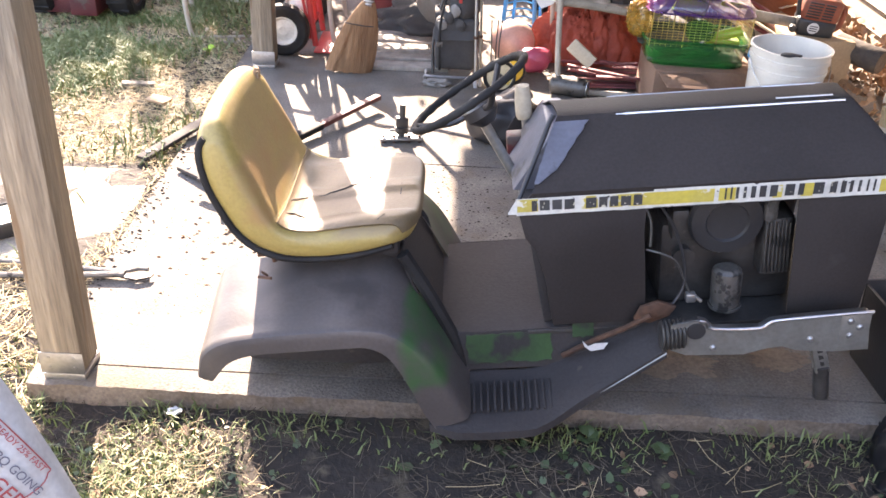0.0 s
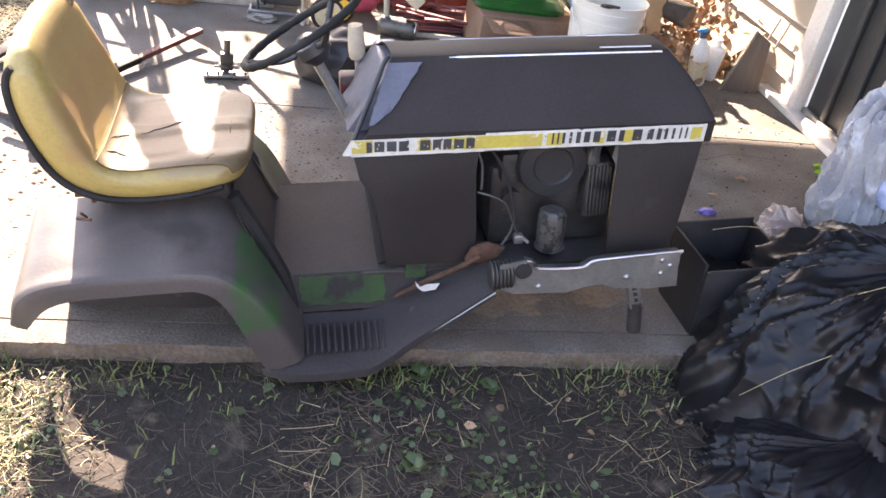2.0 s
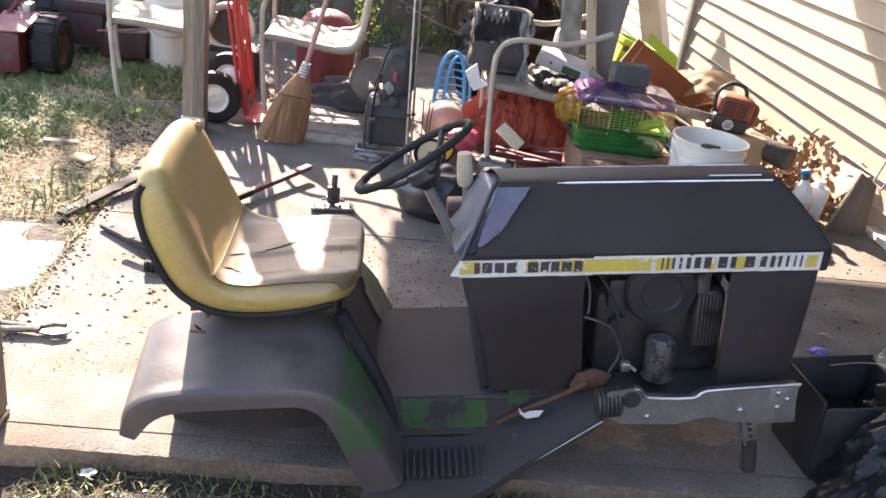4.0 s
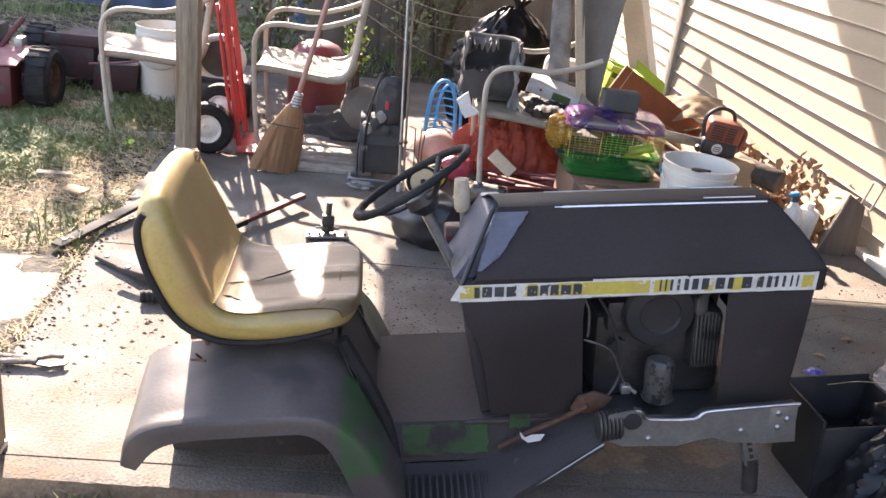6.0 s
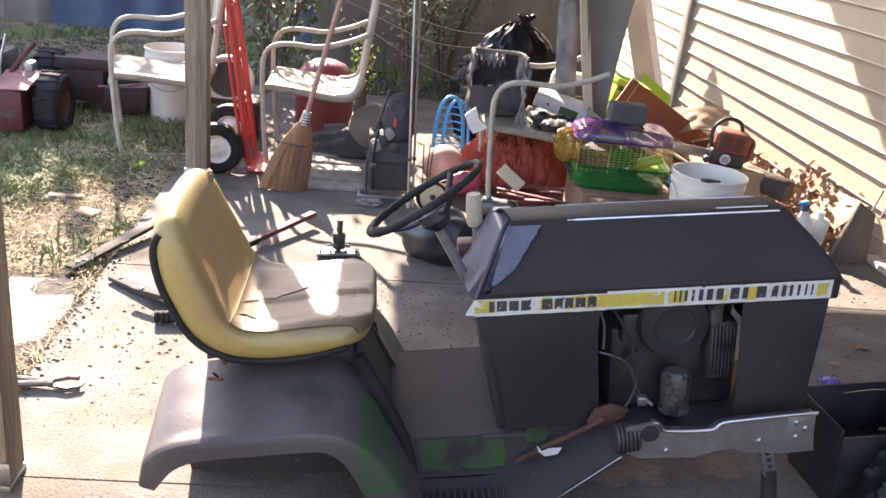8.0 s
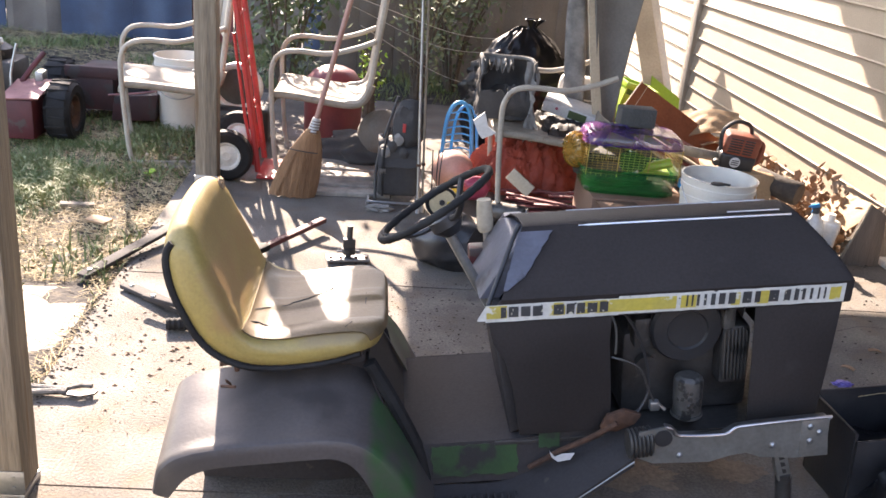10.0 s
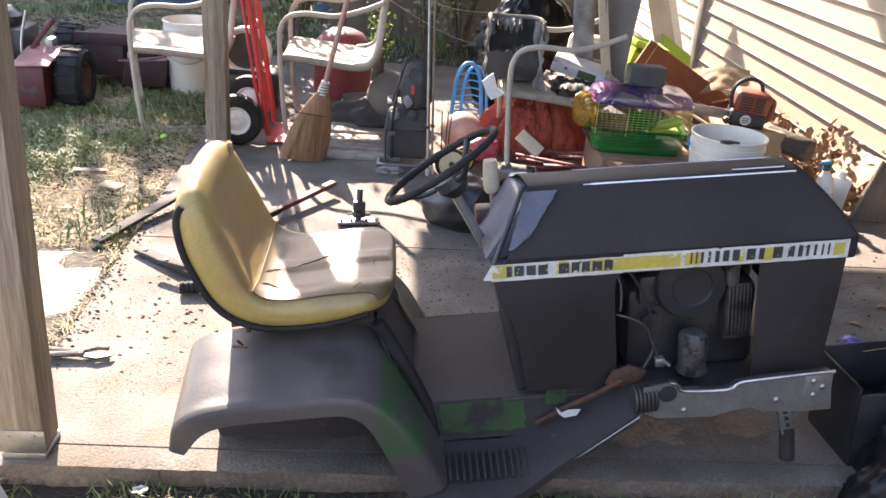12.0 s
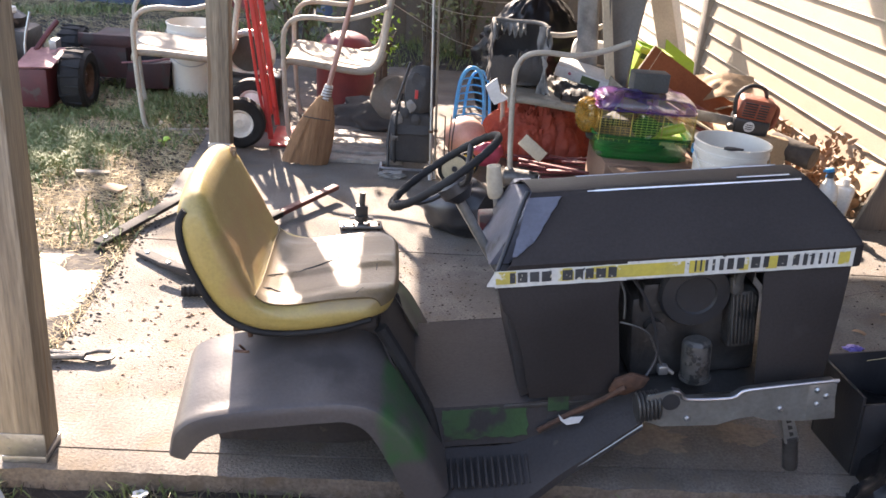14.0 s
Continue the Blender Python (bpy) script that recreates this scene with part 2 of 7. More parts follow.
M_PINK = mat("pale_pink_ball", (0.62, 0.36, 0.29), (0.54, 0.29, 0.23), 6, 0.4, 0, 0.06)
M_MAGENTA = mat("pink_plastic", (0.40, 0.06, 0.10), (0.30, 0.04, 0.08), 8, 0.4, 0, 0.05)
M_YELLOW = mat("yellow_plastic", (0.66, 0.46, 0.05), (0.55, 0.36, 0.04), 8, 0.4, 0, 0.05)
M_WIRE = mat("dull_yellow_wire", (0.42, 0.30, 0.06), (0.32, 0.22, 0.05), 8, 0.5)
M_CREAM = mat("cream_plastic", (0.55, 0.46, 0.30), (0.46, 0.38, 0.24), 8, 0.45, 0, 0.05)
M_SHEETING = mat("faded_blue_sheeting", (0.04, 0.07, 0.13), (0.035, 0.05, 0.09), 4, 0.6, 0, 0.15)
M_AMBER = mat("clear_amber_plastic", (0.36, 0.19, 0.03), (0.27, 0.14, 0.02), 6, 0.25, 0, 0.03, alpha=0.72)
M_LIME = mat("lime_plastic", (0.30, 0.46, 0.03), (0.24, 0.38, 0.03), 8, 0.4, 0, 0.05)
M_CLEARGREEN = mat("clear_green_plastic", (0.008, 0.17, 0.03), (0.006, 0.08, 0.02), 6, 0.12, 0, 0.0, alpha=0.68)
M_CLEARPURPLE = mat("clear_purple_plastic", (0.045, 0.025, 0.12), (0.22, 0.06, 0.17), 4, 0.15, 0, 0.03, alpha=0.68)
M_LOG = mat("dark_bark", (0.045, 0.036, 0.030), (0.075, 0.058, 0.045), 9, 0.9, 0, 0.7, 40, grain_k=0.4)
M_DARKCLOTH = mat("black_cloth", (0.030, 0.028, 0.028), (0.048, 0.045, 0.044), 8, 0.8, 0, 0.3)
M_GREYCLOTH = mat("torn_grey_lining", (0.24, 0.225, 0.205), (0.11, 0.105, 0.10), 12, 0.85, 0, 0.35)
M_CABLE = mat("pale_cable", (0.42, 0.40, 0.38), (0.34, 0.32, 0.30), 12, 0.5)
M_BARK = mat("bark", (0.12, 0.09, 0.065), (0.08, 0.06, 0.045), 9, 0.95, 0, 0.7, 30, grain_k=0.4)
M_LEAF = mat("shrub_leaf", (0.06, 0.095, 0.035), (0.12, 0.14, 0.055), 7, 0.5, 0, 0.05)
M_PALELEAF = mat("pale_shrub_leaf", (0.13, 0.155, 0.08), (0.20, 0.21, 0.11), 7, 0.55, 0, 0.05)
M_SHED = mat("dark_shed_boards", (0.165, 0.138, 0.118), (0.115, 0.097, 0.085), 3, 0.8, 0, 0.25)
M_OLDBOARD = mat("dark_fence_board", (0.13, 0.10, 0.078), (0.085, 0.067, 0.053), 4, 0.85, 0, 0.3, 40, stretch=(5, 5, 0.4))
M_SAW = mat("dusty_red_orange_plastic", (0.24, 0.060, 0.030), (0.17, 0.045, 0.025), 9, 0.55, 0, 0.1, spots=(0.10, 0.055, 0.04), spot_scale=16, spot_at=0.6, edge=0.1)
M_BOXCARD = mat("brown_box_card", (0.20, 0.115, 0.075), (0.15, 0.085, 0.055), 5, 0.85, 0, 0.12)
M_COOLER = mat("dull_red_plastic", (0.20, 0.035, 0.038), (0.14, 0.028, 0.03), 6, 0.5, 0, 0.06)
M_DOOR = mat("dark_ribbed_panel", (0.045, 0.046, 0.045), (0.032, 0.033, 0.033), 5, 0.55, 0.2, 0.2)


# ---- builders ----
def place(bm, m):
    bmesh.ops.transform(bm, matrix=m, verts=bm.verts)
    return bm


def join(*bms):
    """All of the given meshes in the first one."""
    out = bms[0]
    for b in bms[1:]:
        me = bpy.data.meshes.new("tmp")
        b.to_mesh(me)
        out.from_mesh(me)
        b.free()
        bpy.data.meshes.remove(me)
    return out


def box(x0, x1, y0, y1, z0, z1, bevel=0.004, seg=2):
    bm = bmesh.new()
    bmesh.ops.create_cube(bm, size=1)
    place(bm, Matrix.Translation(((x0 + x1) / 2, (y0 + y1) / 2, (z0 + z1) / 2)) @ Matrix.Diagonal((x1 - x0, y1 - y0, z1 - z0, 1)))
    if bevel:
        bmesh.ops.bevel(bm, geom=bm.edges[:], offset=min(bevel, 0.45 * min(x1 - x0, y1 - y0, z1 - z0)), segments=seg, affect="EDGES", profile=0.5)
    return bm


def smooth_path(pts, n=6):
    """Catmull-Rom through the points, n steps a span."""
    P = [Vector(p) for p in pts]
    if len(P) < 3 or n < 2:
        return P
    Q = [2 * P[0] - P[1]] + P + [2 * P[-1] - P[-2]]
    out = []
    for i in range(1, len(Q) - 2):
        a, b, c, d = Q[i - 1:i + 3]
        for k in range(n):
            t = k / n
            out.append(0.5 * ((2 * b) + (c - a) * t + (2 * a - 5 * b + 4 * c - d) * t * t + (3 * b - a - 3 * c + d) * t ** 3))
    out.append(P[-1])
    return out


def tube(pts, r, n=8, smooth=6, cap=True, closed=False):
    """A round bar along the points; r may be a list, one radius a point of the finished path."""
    path = smooth_path(pts, smooth) if not closed else [Vector(p) for p in pts]
    bm = bmesh.new()
    rings = []
    ref = None
    N = len(path)
    for i, p in enumerate(path):
        if closed:
            d = (path[(i + 1) % N] - path[i - 1])
        else:
            d = path[min(i + 1, N - 1)] - path[max(i - 1, 0)]
        d = d.normalized() if d.length > 1e-9 else Vector((0, 0, 1))
        if ref is None:
            ref = d.orthogonal().normalized()
        ref = (ref - d * ref.dot(d)).normalized()
        s = d.cross(ref)
        rad = r[min(i, len(r) - 1)] if isinstance(r, (list, tuple)) else r
        rings.append([bm.verts.new(p + rad * (math.cos(2 * math.pi * k / n) * ref + math.sin(2 * math.pi * k / n) * s)) for k in range(n)])
    for i in range(N if closed else N - 1):
        a, b = rings[i], rings[(i + 1) % N]
        for k in range(n):
            bm.faces.new((a[k], a[(k + 1) % n], b[(k + 1) % n], b[k]))
    if cap and not closed:
        bm.faces.new(rings[0][::-1])
        bm.faces.new(rings[-1])
    return bm


def lathe(profile, n=28, cap=True):
    """Turns (radius, z) rows about the z axis."""
    bm = bmesh.new()
    rings = [[bm.verts.new((r * math.cos(2 * math.pi * k / n), r * math.sin(2 * math.pi * k / n), z)) for k in range(n)] for r, z in profile]
    for a, b in zip(rings, rings[1:]):
        for k in range(n):
            bm.faces.new((a[k], a[(k + 1) % n], b[(k + 1) % n], b[k]))
    if cap:
        bm.faces.new(rings[0][::-1])
        bm.faces.new(rings[-1])
    return bm


def sheet(fn, nu, nv, thick=0.0):
    """A surface fn(u, v) over the unit square; thick gives it a back."""
    bm = bmesh.new()
    V = [[bm.verts.new(fn(i / nu, j / nv)) for j in range(nv + 1)] for i in range(nu + 1)]
    for i in range(nu):
        for j in range(nv):
            bm.faces.new((V[i][j], V[i + 1][j], V[i + 1][j + 1], V[i][j + 1]))
    if thick:
        bm.normal_update()
        bmesh.ops.solidify(bm, geom=bm.faces[:], thickness=thick)
    return bm


def prism(outline, y0, y1, bevel=0.0):
    """An outline of (x, z) rows drawn out from y0 to y1."""
    bm = bmesh.new()
    a = [bm.verts.new((x, y0, z)) for x, z in outline]
    b = [bm.verts.new((x, y1, z)) for x, z in outline]
    n = len(a)
    bm.faces.new(a[::-1])
    bm.faces.new(b)
    for i in range(n):
        bm.faces.new((a[i], a[(i + 1) % n], b[(i + 1) % n], b[i]))
    bmesh.ops.recalc_face_normals(bm, faces=bm.faces[:])
    if bevel:
        bmesh.ops.bevel(bm, geom=bm.edges[:], offset=bevel, segments=2, affect="EDGES", profile=0.5)
    return bm


def blob(r, seed, amp=0.15, scale=2.0, sub=3, squash=(1, 1, 1)):
    bm = bmesh.new()
    bmesh.ops.create_icosphere(bm, subdivisions=sub, radius=1)
    for v in bm.verts:
        k = 1 + amp * noise.noise(v.co * scale + Vector((seed * 7.1, seed * 3.3, seed)))
        v.co = Vector((v.co.x * squash[0], v.co.y * squash[1], v.co.z * squash[2])) * r * k
    return bm


def link(name, bm, material, smooth=30):
    bmesh.ops.recalc_face_normals(bm, faces=bm.faces[:])
    me = bpy.data.meshes.new(name)
    bm.to_mesh(me)
    bm.free()
    me.materials.append(material)
    if smooth:
        me.shade_smooth()
        if smooth < 180:
            me.set_sharp_from_angle(angle=radians(smooth))
    return new(name, me)


def part(name, bm, material, parent, label="", smooth=30):
    ob = link(name, bm, material, smooth)
    ob.parent = parent
    if label:
        tagged(ob, label)
    return ob


def thing(name, m, label, category, group=""):
    ob = new(name)
    ob.empty_display_size = 0.1
    ob.matrix_world = m
    return tagged(ob, label, category, group)


def solo(name, bm, material, label, category, group="", kind="", smooth=30):
    return tagged(link(name, bm, material, smooth), label, category, group, kind)


def structure(name, bm, material, label, category, smooth=30):
    return solo(name, bm, material, label, category, kind="structure", smooth=smooth)


def raw(name, verts, faces, materials, index=None, smooth=False):
    me = bpy.data.meshes.new(name)
    me.from_pydata(verts, [], faces)
    for m in materials:
        me.materials.append(m)
    if index is not None:
        me.polygons.foreach_set("material_index", np.asarray(index, dtype=np.int32))
    if smooth:
        me.shade_smooth()
    return new(name, me)


T = Matrix.Translation

# ---- the setting ----
WALL_X, SLAB_Y, SLAB_L = 2.273, 1.695, -0.99
GRASS_Z = -0.062


def ground_z(x, y):
    """Height of the yard: it lies a little under the slab in front and level with it at the side and behind."""
    s = min(1.0, max(0.0, (y - 1.6) / 0.9))
    base = GRASS_Z + 0.045 * s * s * (3 - 2 * s)
    return base + 0.014 * noise.noise(Vector((x * 3.1, y * 3.1, 0))) + 0.02 * noise.noise(Vector((x * 0.7, y * 0.7, 5)))


def under_slab(x, y):
    return SLAB_L + 0.10 < x < WALL_X and SLAB_Y + 0.10 < y < 6.2


def build_ground():
    xs = [-60, -30, -15, -8, -5.5] + [-4 + 0.08 * i for i in range(88)] + [4, 6, 10, 20, 40, 60]
    ys = [-40, -20, -8, -3, -1] + [0 + 0.08 * i for i in range(110)] + [9.5, 11, 14, 20, 35, 60, 90]
    verts, faces = [], []
    for x in xs:
        for y in ys:
            verts.append((x, y, -0.2 if under_slab(x, y) else ground_z(x, y)))
    n = len(ys)
    for i in range(len(xs) - 1):
        for j in range(n - 1):
            a = i * n + j
            faces.append((a, a + n, a + n + 1, a + 1))
    ob = raw("ground", verts, faces, [M_SOIL], smooth=True)
    tagged(ob, "bare brown soil yard with thin grass", "ground", kind="structure")


build_ground()


def lerp(a, b, t):
    return a + (b - a) * t


def build_slab():
    root = thing("patio_slab", T((0, 0, 0)), "stained concrete patio slab with cracks and debris", "patio slab")
    root["kind"] = "structure"
    # field panels with open joints between them, and a narrow edge strip in front
    rows = [(SLAB_Y, 1.772), (1.778, 3.05), (3.058, 4.6), (4.608, 6.3)]
    x0, x1 = SLAB_L, WALL_X + 0.2
    for i, (a, b) in enumerate(rows):
        nx, ny = (200, 3) if i == 0 else (60, 24)

        def top(u, v, a=a, b=b, i=i):
            x, y = lerp(x0, x1, u), lerp(a, b, v)
            z = 0.003 * noise.noise(Vector((x * 3, y * 3, 2)))
            if i == 0 and v == 0.0:                      # chipped, rounded front arris
                y += 0.006 * noise.noise(Vector((x * 14, 0, 3))) + 0.004 * noise.noise(Vector((x * 45, 0, 9)))
                z -= 0.004 + 0.010 * max(0.0, noise.noise(Vector((x * 9, 5, 1))))
            return (x, y, z)
        bm = sheet(top, nx, ny)
        # sides down into the ground
        down = bmesh.new()
        corner = [(x0, a), (x1, a), (x1, b), (x0, b)]
        for k in range(4):
            (ax, ay), (bx, by) = corner[k], corner[(k + 1) % 4]
            m = nx if k in (0, 2) else ny
            A, B = [], []
            for j in range(m + 1):
                x, y = lerp(ax, bx, j / m), lerp(ay, by, j / m)
                q = top((x - x0) / (x1 - x0), 0.0 if k == 0 else (1.0 if k == 2 else (y - a) / (b - a)))
                A.append(down.verts.new(q))
                B.append(down.verts.new((q[0], q[1] + (0.006 * noise.noise(Vector((q[0] * 8, 1, 1))) if k == 0 else 0), -0.22)))
            for j in range(m):
                down.faces.new((A[j], A[j + 1], B[j + 1], B[j]))
        if i == 0:
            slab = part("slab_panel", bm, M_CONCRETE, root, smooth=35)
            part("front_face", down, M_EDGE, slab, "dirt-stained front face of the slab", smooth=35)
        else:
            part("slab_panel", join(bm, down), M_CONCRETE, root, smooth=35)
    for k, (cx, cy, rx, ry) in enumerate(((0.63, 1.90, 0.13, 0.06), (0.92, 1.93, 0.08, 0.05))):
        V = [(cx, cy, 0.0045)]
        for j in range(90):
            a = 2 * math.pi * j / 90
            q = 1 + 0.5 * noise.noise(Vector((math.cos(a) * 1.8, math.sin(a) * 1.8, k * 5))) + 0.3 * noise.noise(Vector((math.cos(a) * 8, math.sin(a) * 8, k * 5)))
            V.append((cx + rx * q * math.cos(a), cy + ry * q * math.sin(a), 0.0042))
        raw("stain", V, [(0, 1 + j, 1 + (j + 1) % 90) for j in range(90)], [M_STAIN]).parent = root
    # hairline cracks, filled with dirt
    for pts in ([(1.30, 2.80), (1.48, 2.86), (1.62, 2.84), (1.78, 2.90), (1.98, 2.87)], [(1.42, 2.98), (1.60, 2.96), (1.80, 2.99)], [(-0.60, 2.05), (-0.52, 2.3), (-0.56, 2.6)], [(-0.02, 2.55), (0.12, 2.47), (0.30, 2.50)]):
        path = smooth_path([(x, y, 0.004) for x, y in pts], 8)
        V, F = [], []
        for i, p in enumerate(path):
            w = 0.0012 + 0.0016 * abs(noise.noise(p * 30))
            j = 0.006 * noise.noise(p * 22)
            V += [(p.x, p.y - w + j, 0.0042), (p.x + 0.001, p.y + w + j, 0.0042)]
        F = [(2 * i, 2 * i + 2, 2 * i + 3, 2 * i + 1) for i in range(len(path) - 1)]
        raw("crack", V, F, [M_SOIL]).parent = root


build_slab()


def build_paving():
    root = thing("old_paving", T((0, 0, 0)), "dirty old concrete paving beside the slab", "paving")
    root["kind"] = "structure"
    for x0, x1, y0, y1 in ((-2.0, -1.02, 2.28, 2.92), (-3.2, -2.02, 2.26, 2.92)):
        part("paving_slab", box(x0, x1, y0, y1, -0.12, -0.012, 0.012), M_PAVER, root)


build_paving()


def build_wall():
    root = thing("wall_house", T((WALL_X, 0, 0)), "cream lapped siding on the house wall", "house wall")
    root["kind"] = "structure"
    part("wall_core", box(0.012, 0.16, 3.45, 9.5, 0.0, 2.9, 0), M_TRIM, root)
    step, z0 = 0.1195, 0.341 - 0.1195 * 3

    def board(z, y0, y1):
        bm = bmesh.new()
        prof = [(0.010, z + step + 0.01), (0.004, z + step), (-0.010, z + 0.012), (-0.014, z + 0.004), (-0.012, z), (0.010, z + 0.002)]
        a = [bm.verts.new((x, y0, zz)) for x, zz in prof]
        b = [bm.verts.new((x, y1, zz)) for x, zz in prof]
        for i in range(len(prof)):
            j = (i + 1) % len(prof)
            bm.faces.new((a[i], a[j], b[j], b[i]))
        bm.faces.new(a)
        bm.faces.new(b[::-1])
        return bm
    for k in range(24):
        part("siding_board", board(z0 + step * k, 3.45, 6.62), M_SIDING, root, smooth=0)
        part("siding_board", board(z0 + step * k, 6.74, 9.5), M_SIDING, root, smooth=0)
    part("corner_trim", box(-0.035, 0.02, 6.62, 6.74, 0, 2.9, 0.004), M_DARKTRIM, root, "weathered grey-brown vertical trim")
    part("door_trim", box(-0.03, 0.03, 3.335, 3.45, 0.0, 2.9, 0.004), M_TRIM, root, "cream painted door trim")
    part("sill_strip", box(-0.060, 0.011, 2.3, 3.62, 0.0, 0.030, 0.005), M_TRIM, root, "pale sill strip along the wall foot")
    part("door_track", box(0.012, 0.034, 2.2, 3.33, 0.0, 0.05, 0.004), M_DARKTRIM, root, "grey door track behind the sill")
    # ribbed dark door beside the trim
    door = part("door", box(0.036, 0.09, 0.2, 3.333, 0.0, 2.9, 0.004), M_DOOR, root, "dark ribbed metal door in shade")
    for i in range(21):
        part("rib", box(0.014, 0.037, 0.26 + i * 0.145, 0.295 + i * 0.145, 0.055, 2.85, 0.006), M_DOOR, door)
    part("wall_front", box(-0.01, 0.16, -3.0, 0.2, -0.1, 2.9, 0), M_SIDING, root)


build_wall()


def build_roof():
    bm = join(box(-1.022, WALL_X + 0.4, 1.45, 6.79, 2.42, 2.50, 0), box(-0.936, -0.838, 1.45, 6.77, 2.28, 2.418, 0.004))
    structure("ceiling_patio", bm, M_ROOF, "plain boarded patio roof on timber posts", "patio roof")


build_roof()


# unseen fence behind the camera, added to cut the sky's fill light
def build_sky_screen():
    root = thing("wall_garden", T((0, -3.6, 0)), "unseen dark board fence added to hold back sky light", "fence")
    root["kind"] = "structure"
    for i in range(42):
        part("board", box(-6.0 + i * 0.20, -5.806 + i * 0.20, -0.01 - 0.008 * (i % 2), 0.012 - 0.008 * (i % 2), -0.08, 1.8 + 0.03 * math.sin(i * 2.3), 0.003), M_OLDBOARD, root)
    for z in (0.4, 1.4):
        part("rail", box(-6.0, 2.4, -0.06, -0.021, z, z + 0.09, 0.004), M_OLDBOARD, root)


build_sky_screen()


def build_post(x, y, z0):
    root = thing("timber_post", T((x, y, z0)), "weathered square timber post standing on a steel base", "post", "roof posts")
    s = 0.049
    bm = box(-s, s, -s, s, 0.02, 2.28 - z0, 0.005)
    part("shaft", bm, M_POST, root)
    base = join(box(-s - 0.004, s + 0.004, -s - 0.004, -s - 0.0005, 0.022, 0.082, 0.001), box(-s - 0.002, s + 0.002, -s - 0.002, s + 0.002, 0.0, 0.019, 0.003))
    bracket = part("post_base", base, M_GALV, root, "galvanised post base bracket")
    for dx in (-0.03, 0.03):
        for dz in (0.04, 0.068):
            part("nail_head", place(lathe([(0.0045, 0), (0.004, 0.002)], 8), T((dx, -s - 0.004, dz)) @ pose(0, 0, 0, 90)), M_GALV, bracket)


build_post(-0.897, 1.762, 0.0)
build_post(-0.856, 4.062, 0.0)

# ---- the lawn tractor ----
TR = T((0.165, 1.99, 0.495)) @ pose(0, 0, 0, 0, -7.0, 0)


def build_tractor():
    root = thing("lawn_tractor", TR, "old lawn tractor painted black, wheels removed, yellow seat", "lawn tractor")
    # hood: one skin over a broad chamfer on either side
    sec = smooth_path([(-0.242, 0, 0.0), (-0.247, 0, 0.048), (-0.236, 0, 0.066), (-0.098, 0, 0.148), (-0.072, 0, 0.164), (0.0, 0, 0.159),
                       (0.055, 0, 0.149), (0.080, 0, 0.134), (0.236, 0, 0.052), (0.247, 0, 0.036), (0.242, 0, 0.0)], 3)
    ns = len(sec) - 1

    def hood(u, v):
        p = sec[round(v * ns)]
        w = max(0.0, p.z)
        rear = w / 0.166 * 0.110
        front = 0.822 - (max(0.0, w - 0.045) / 0.12) ** 1.7 * 0.070
        k = u / 0.86
        if k <= 1:
            return (lerp(rear, front, k), p.x, p.z)
        e = (u - 0.86) / 0.14
        return (front + 0.016 * math.sin(e * 1.5), p.x * (1 - 0.045 * e * e), p.z - 0.012 * e * e * (w / 0.166))
    body = part("hood", sheet(hood, 26, ns, 0.004), M_BLACKPAINT, root, "matt black sprayed hood with a worn decal")
    # grille that closes the nose
    part("grille", join(prism([(0.790, -0.235), (0.820, 0.0), (0.816, 0.045), (0.79, 0.060), (0.79, 0.0), (0.78, -0.235)], -0.205, 0.205, 0.003),
                        prism([(0.814, 0.045), (0.747, 0.138), (0.745, 0.132), (0.79, 0.045)], -0.085, 0.065, 0.003)), M_BLACKPLASTIC, root)
    # bright mouldings along the upper edge
    for s in (-1, 1):
        part("bright_moulding", tube([(0.24, -0.081, 0.1595), (0.36, -0.083, 0.1605), (0.745, -0.084, 0.160)] if s < 0 else [(0.24, 0.068, 0.1445), (0.745, 0.070, 0.144)], [0.002] * 2 + [0.0045] * 40, 8, 8), M_CHROME, body, "bright metal moulding")
        part("bright_moulding", tube([(0.60, -0.062, 0.1655), (0.725, -0.062, 0.165)] if s < 0 else [(0.60, 0.05, 0.1515), (0.725, 0.05, 0.151)], 0.003, 8, 1), M_CHROME, body)
    # rear edge of the hood in bare grey primer
    def strip(u, v):
        y, z = lerp(-0.233, -0.092, v), lerp(0.0685, 0.1525, v)
        wide = lerp(0.030, 0.078, v) if v > 0.15 else lerp(0.010, 0.030, v / 0.15)
        return (z / 0.166 * 0.110 - 0.002 + wide * u + 0.004 * noise.noise(Vector((v * 9, u * 3, 2))), y - 0.0025, z + 0.0035)
    part("bare_strip", sheet(strip, 4, 14, 0.002), M_DASH, body, "bare bluish-grey metal strip")
    # dash behind the hood
    part("dash", prism([(-0.002, 0.0), (0.088, 0.132), (0.135, 0.132), (0.05, 0.0)], -0.12, 0.12, 0.006), M_DASH, root, "bluish-grey sloping dashboard")
    part("dash_bar", tube([(0.010, -0.222, 0.03), (0.088, -0.105, 0.158), (0.098, -0.095, 0.172)], 0.006, 8, 1), M_BLACKPLASTIC, root)
    part("firewall", prism([(0.02, 0.0), (0.05, 0.0), (0.12, -0.30), (0.06, -0.32)], -0.20, 0.20, 0.004), M_DECK, root)
    # side panels under the decal, with the open engine bay between
    for s in (-1, 1):
        y0, y1 = (-0.240, -0.234) if s < 0 else (0.234, 0.240)
        part("side_panel", prism([(0.008, -0.001), (0.288, -0.001), (0.285, -0.06), (0.292, -0.20), (0.295, -0.30), (0.078, -0.30), (0.062, -0.17), (0.045, -0.10), (0.020, -0.06)], y0, y1, 0.002), M_BLACKPAINT, root)
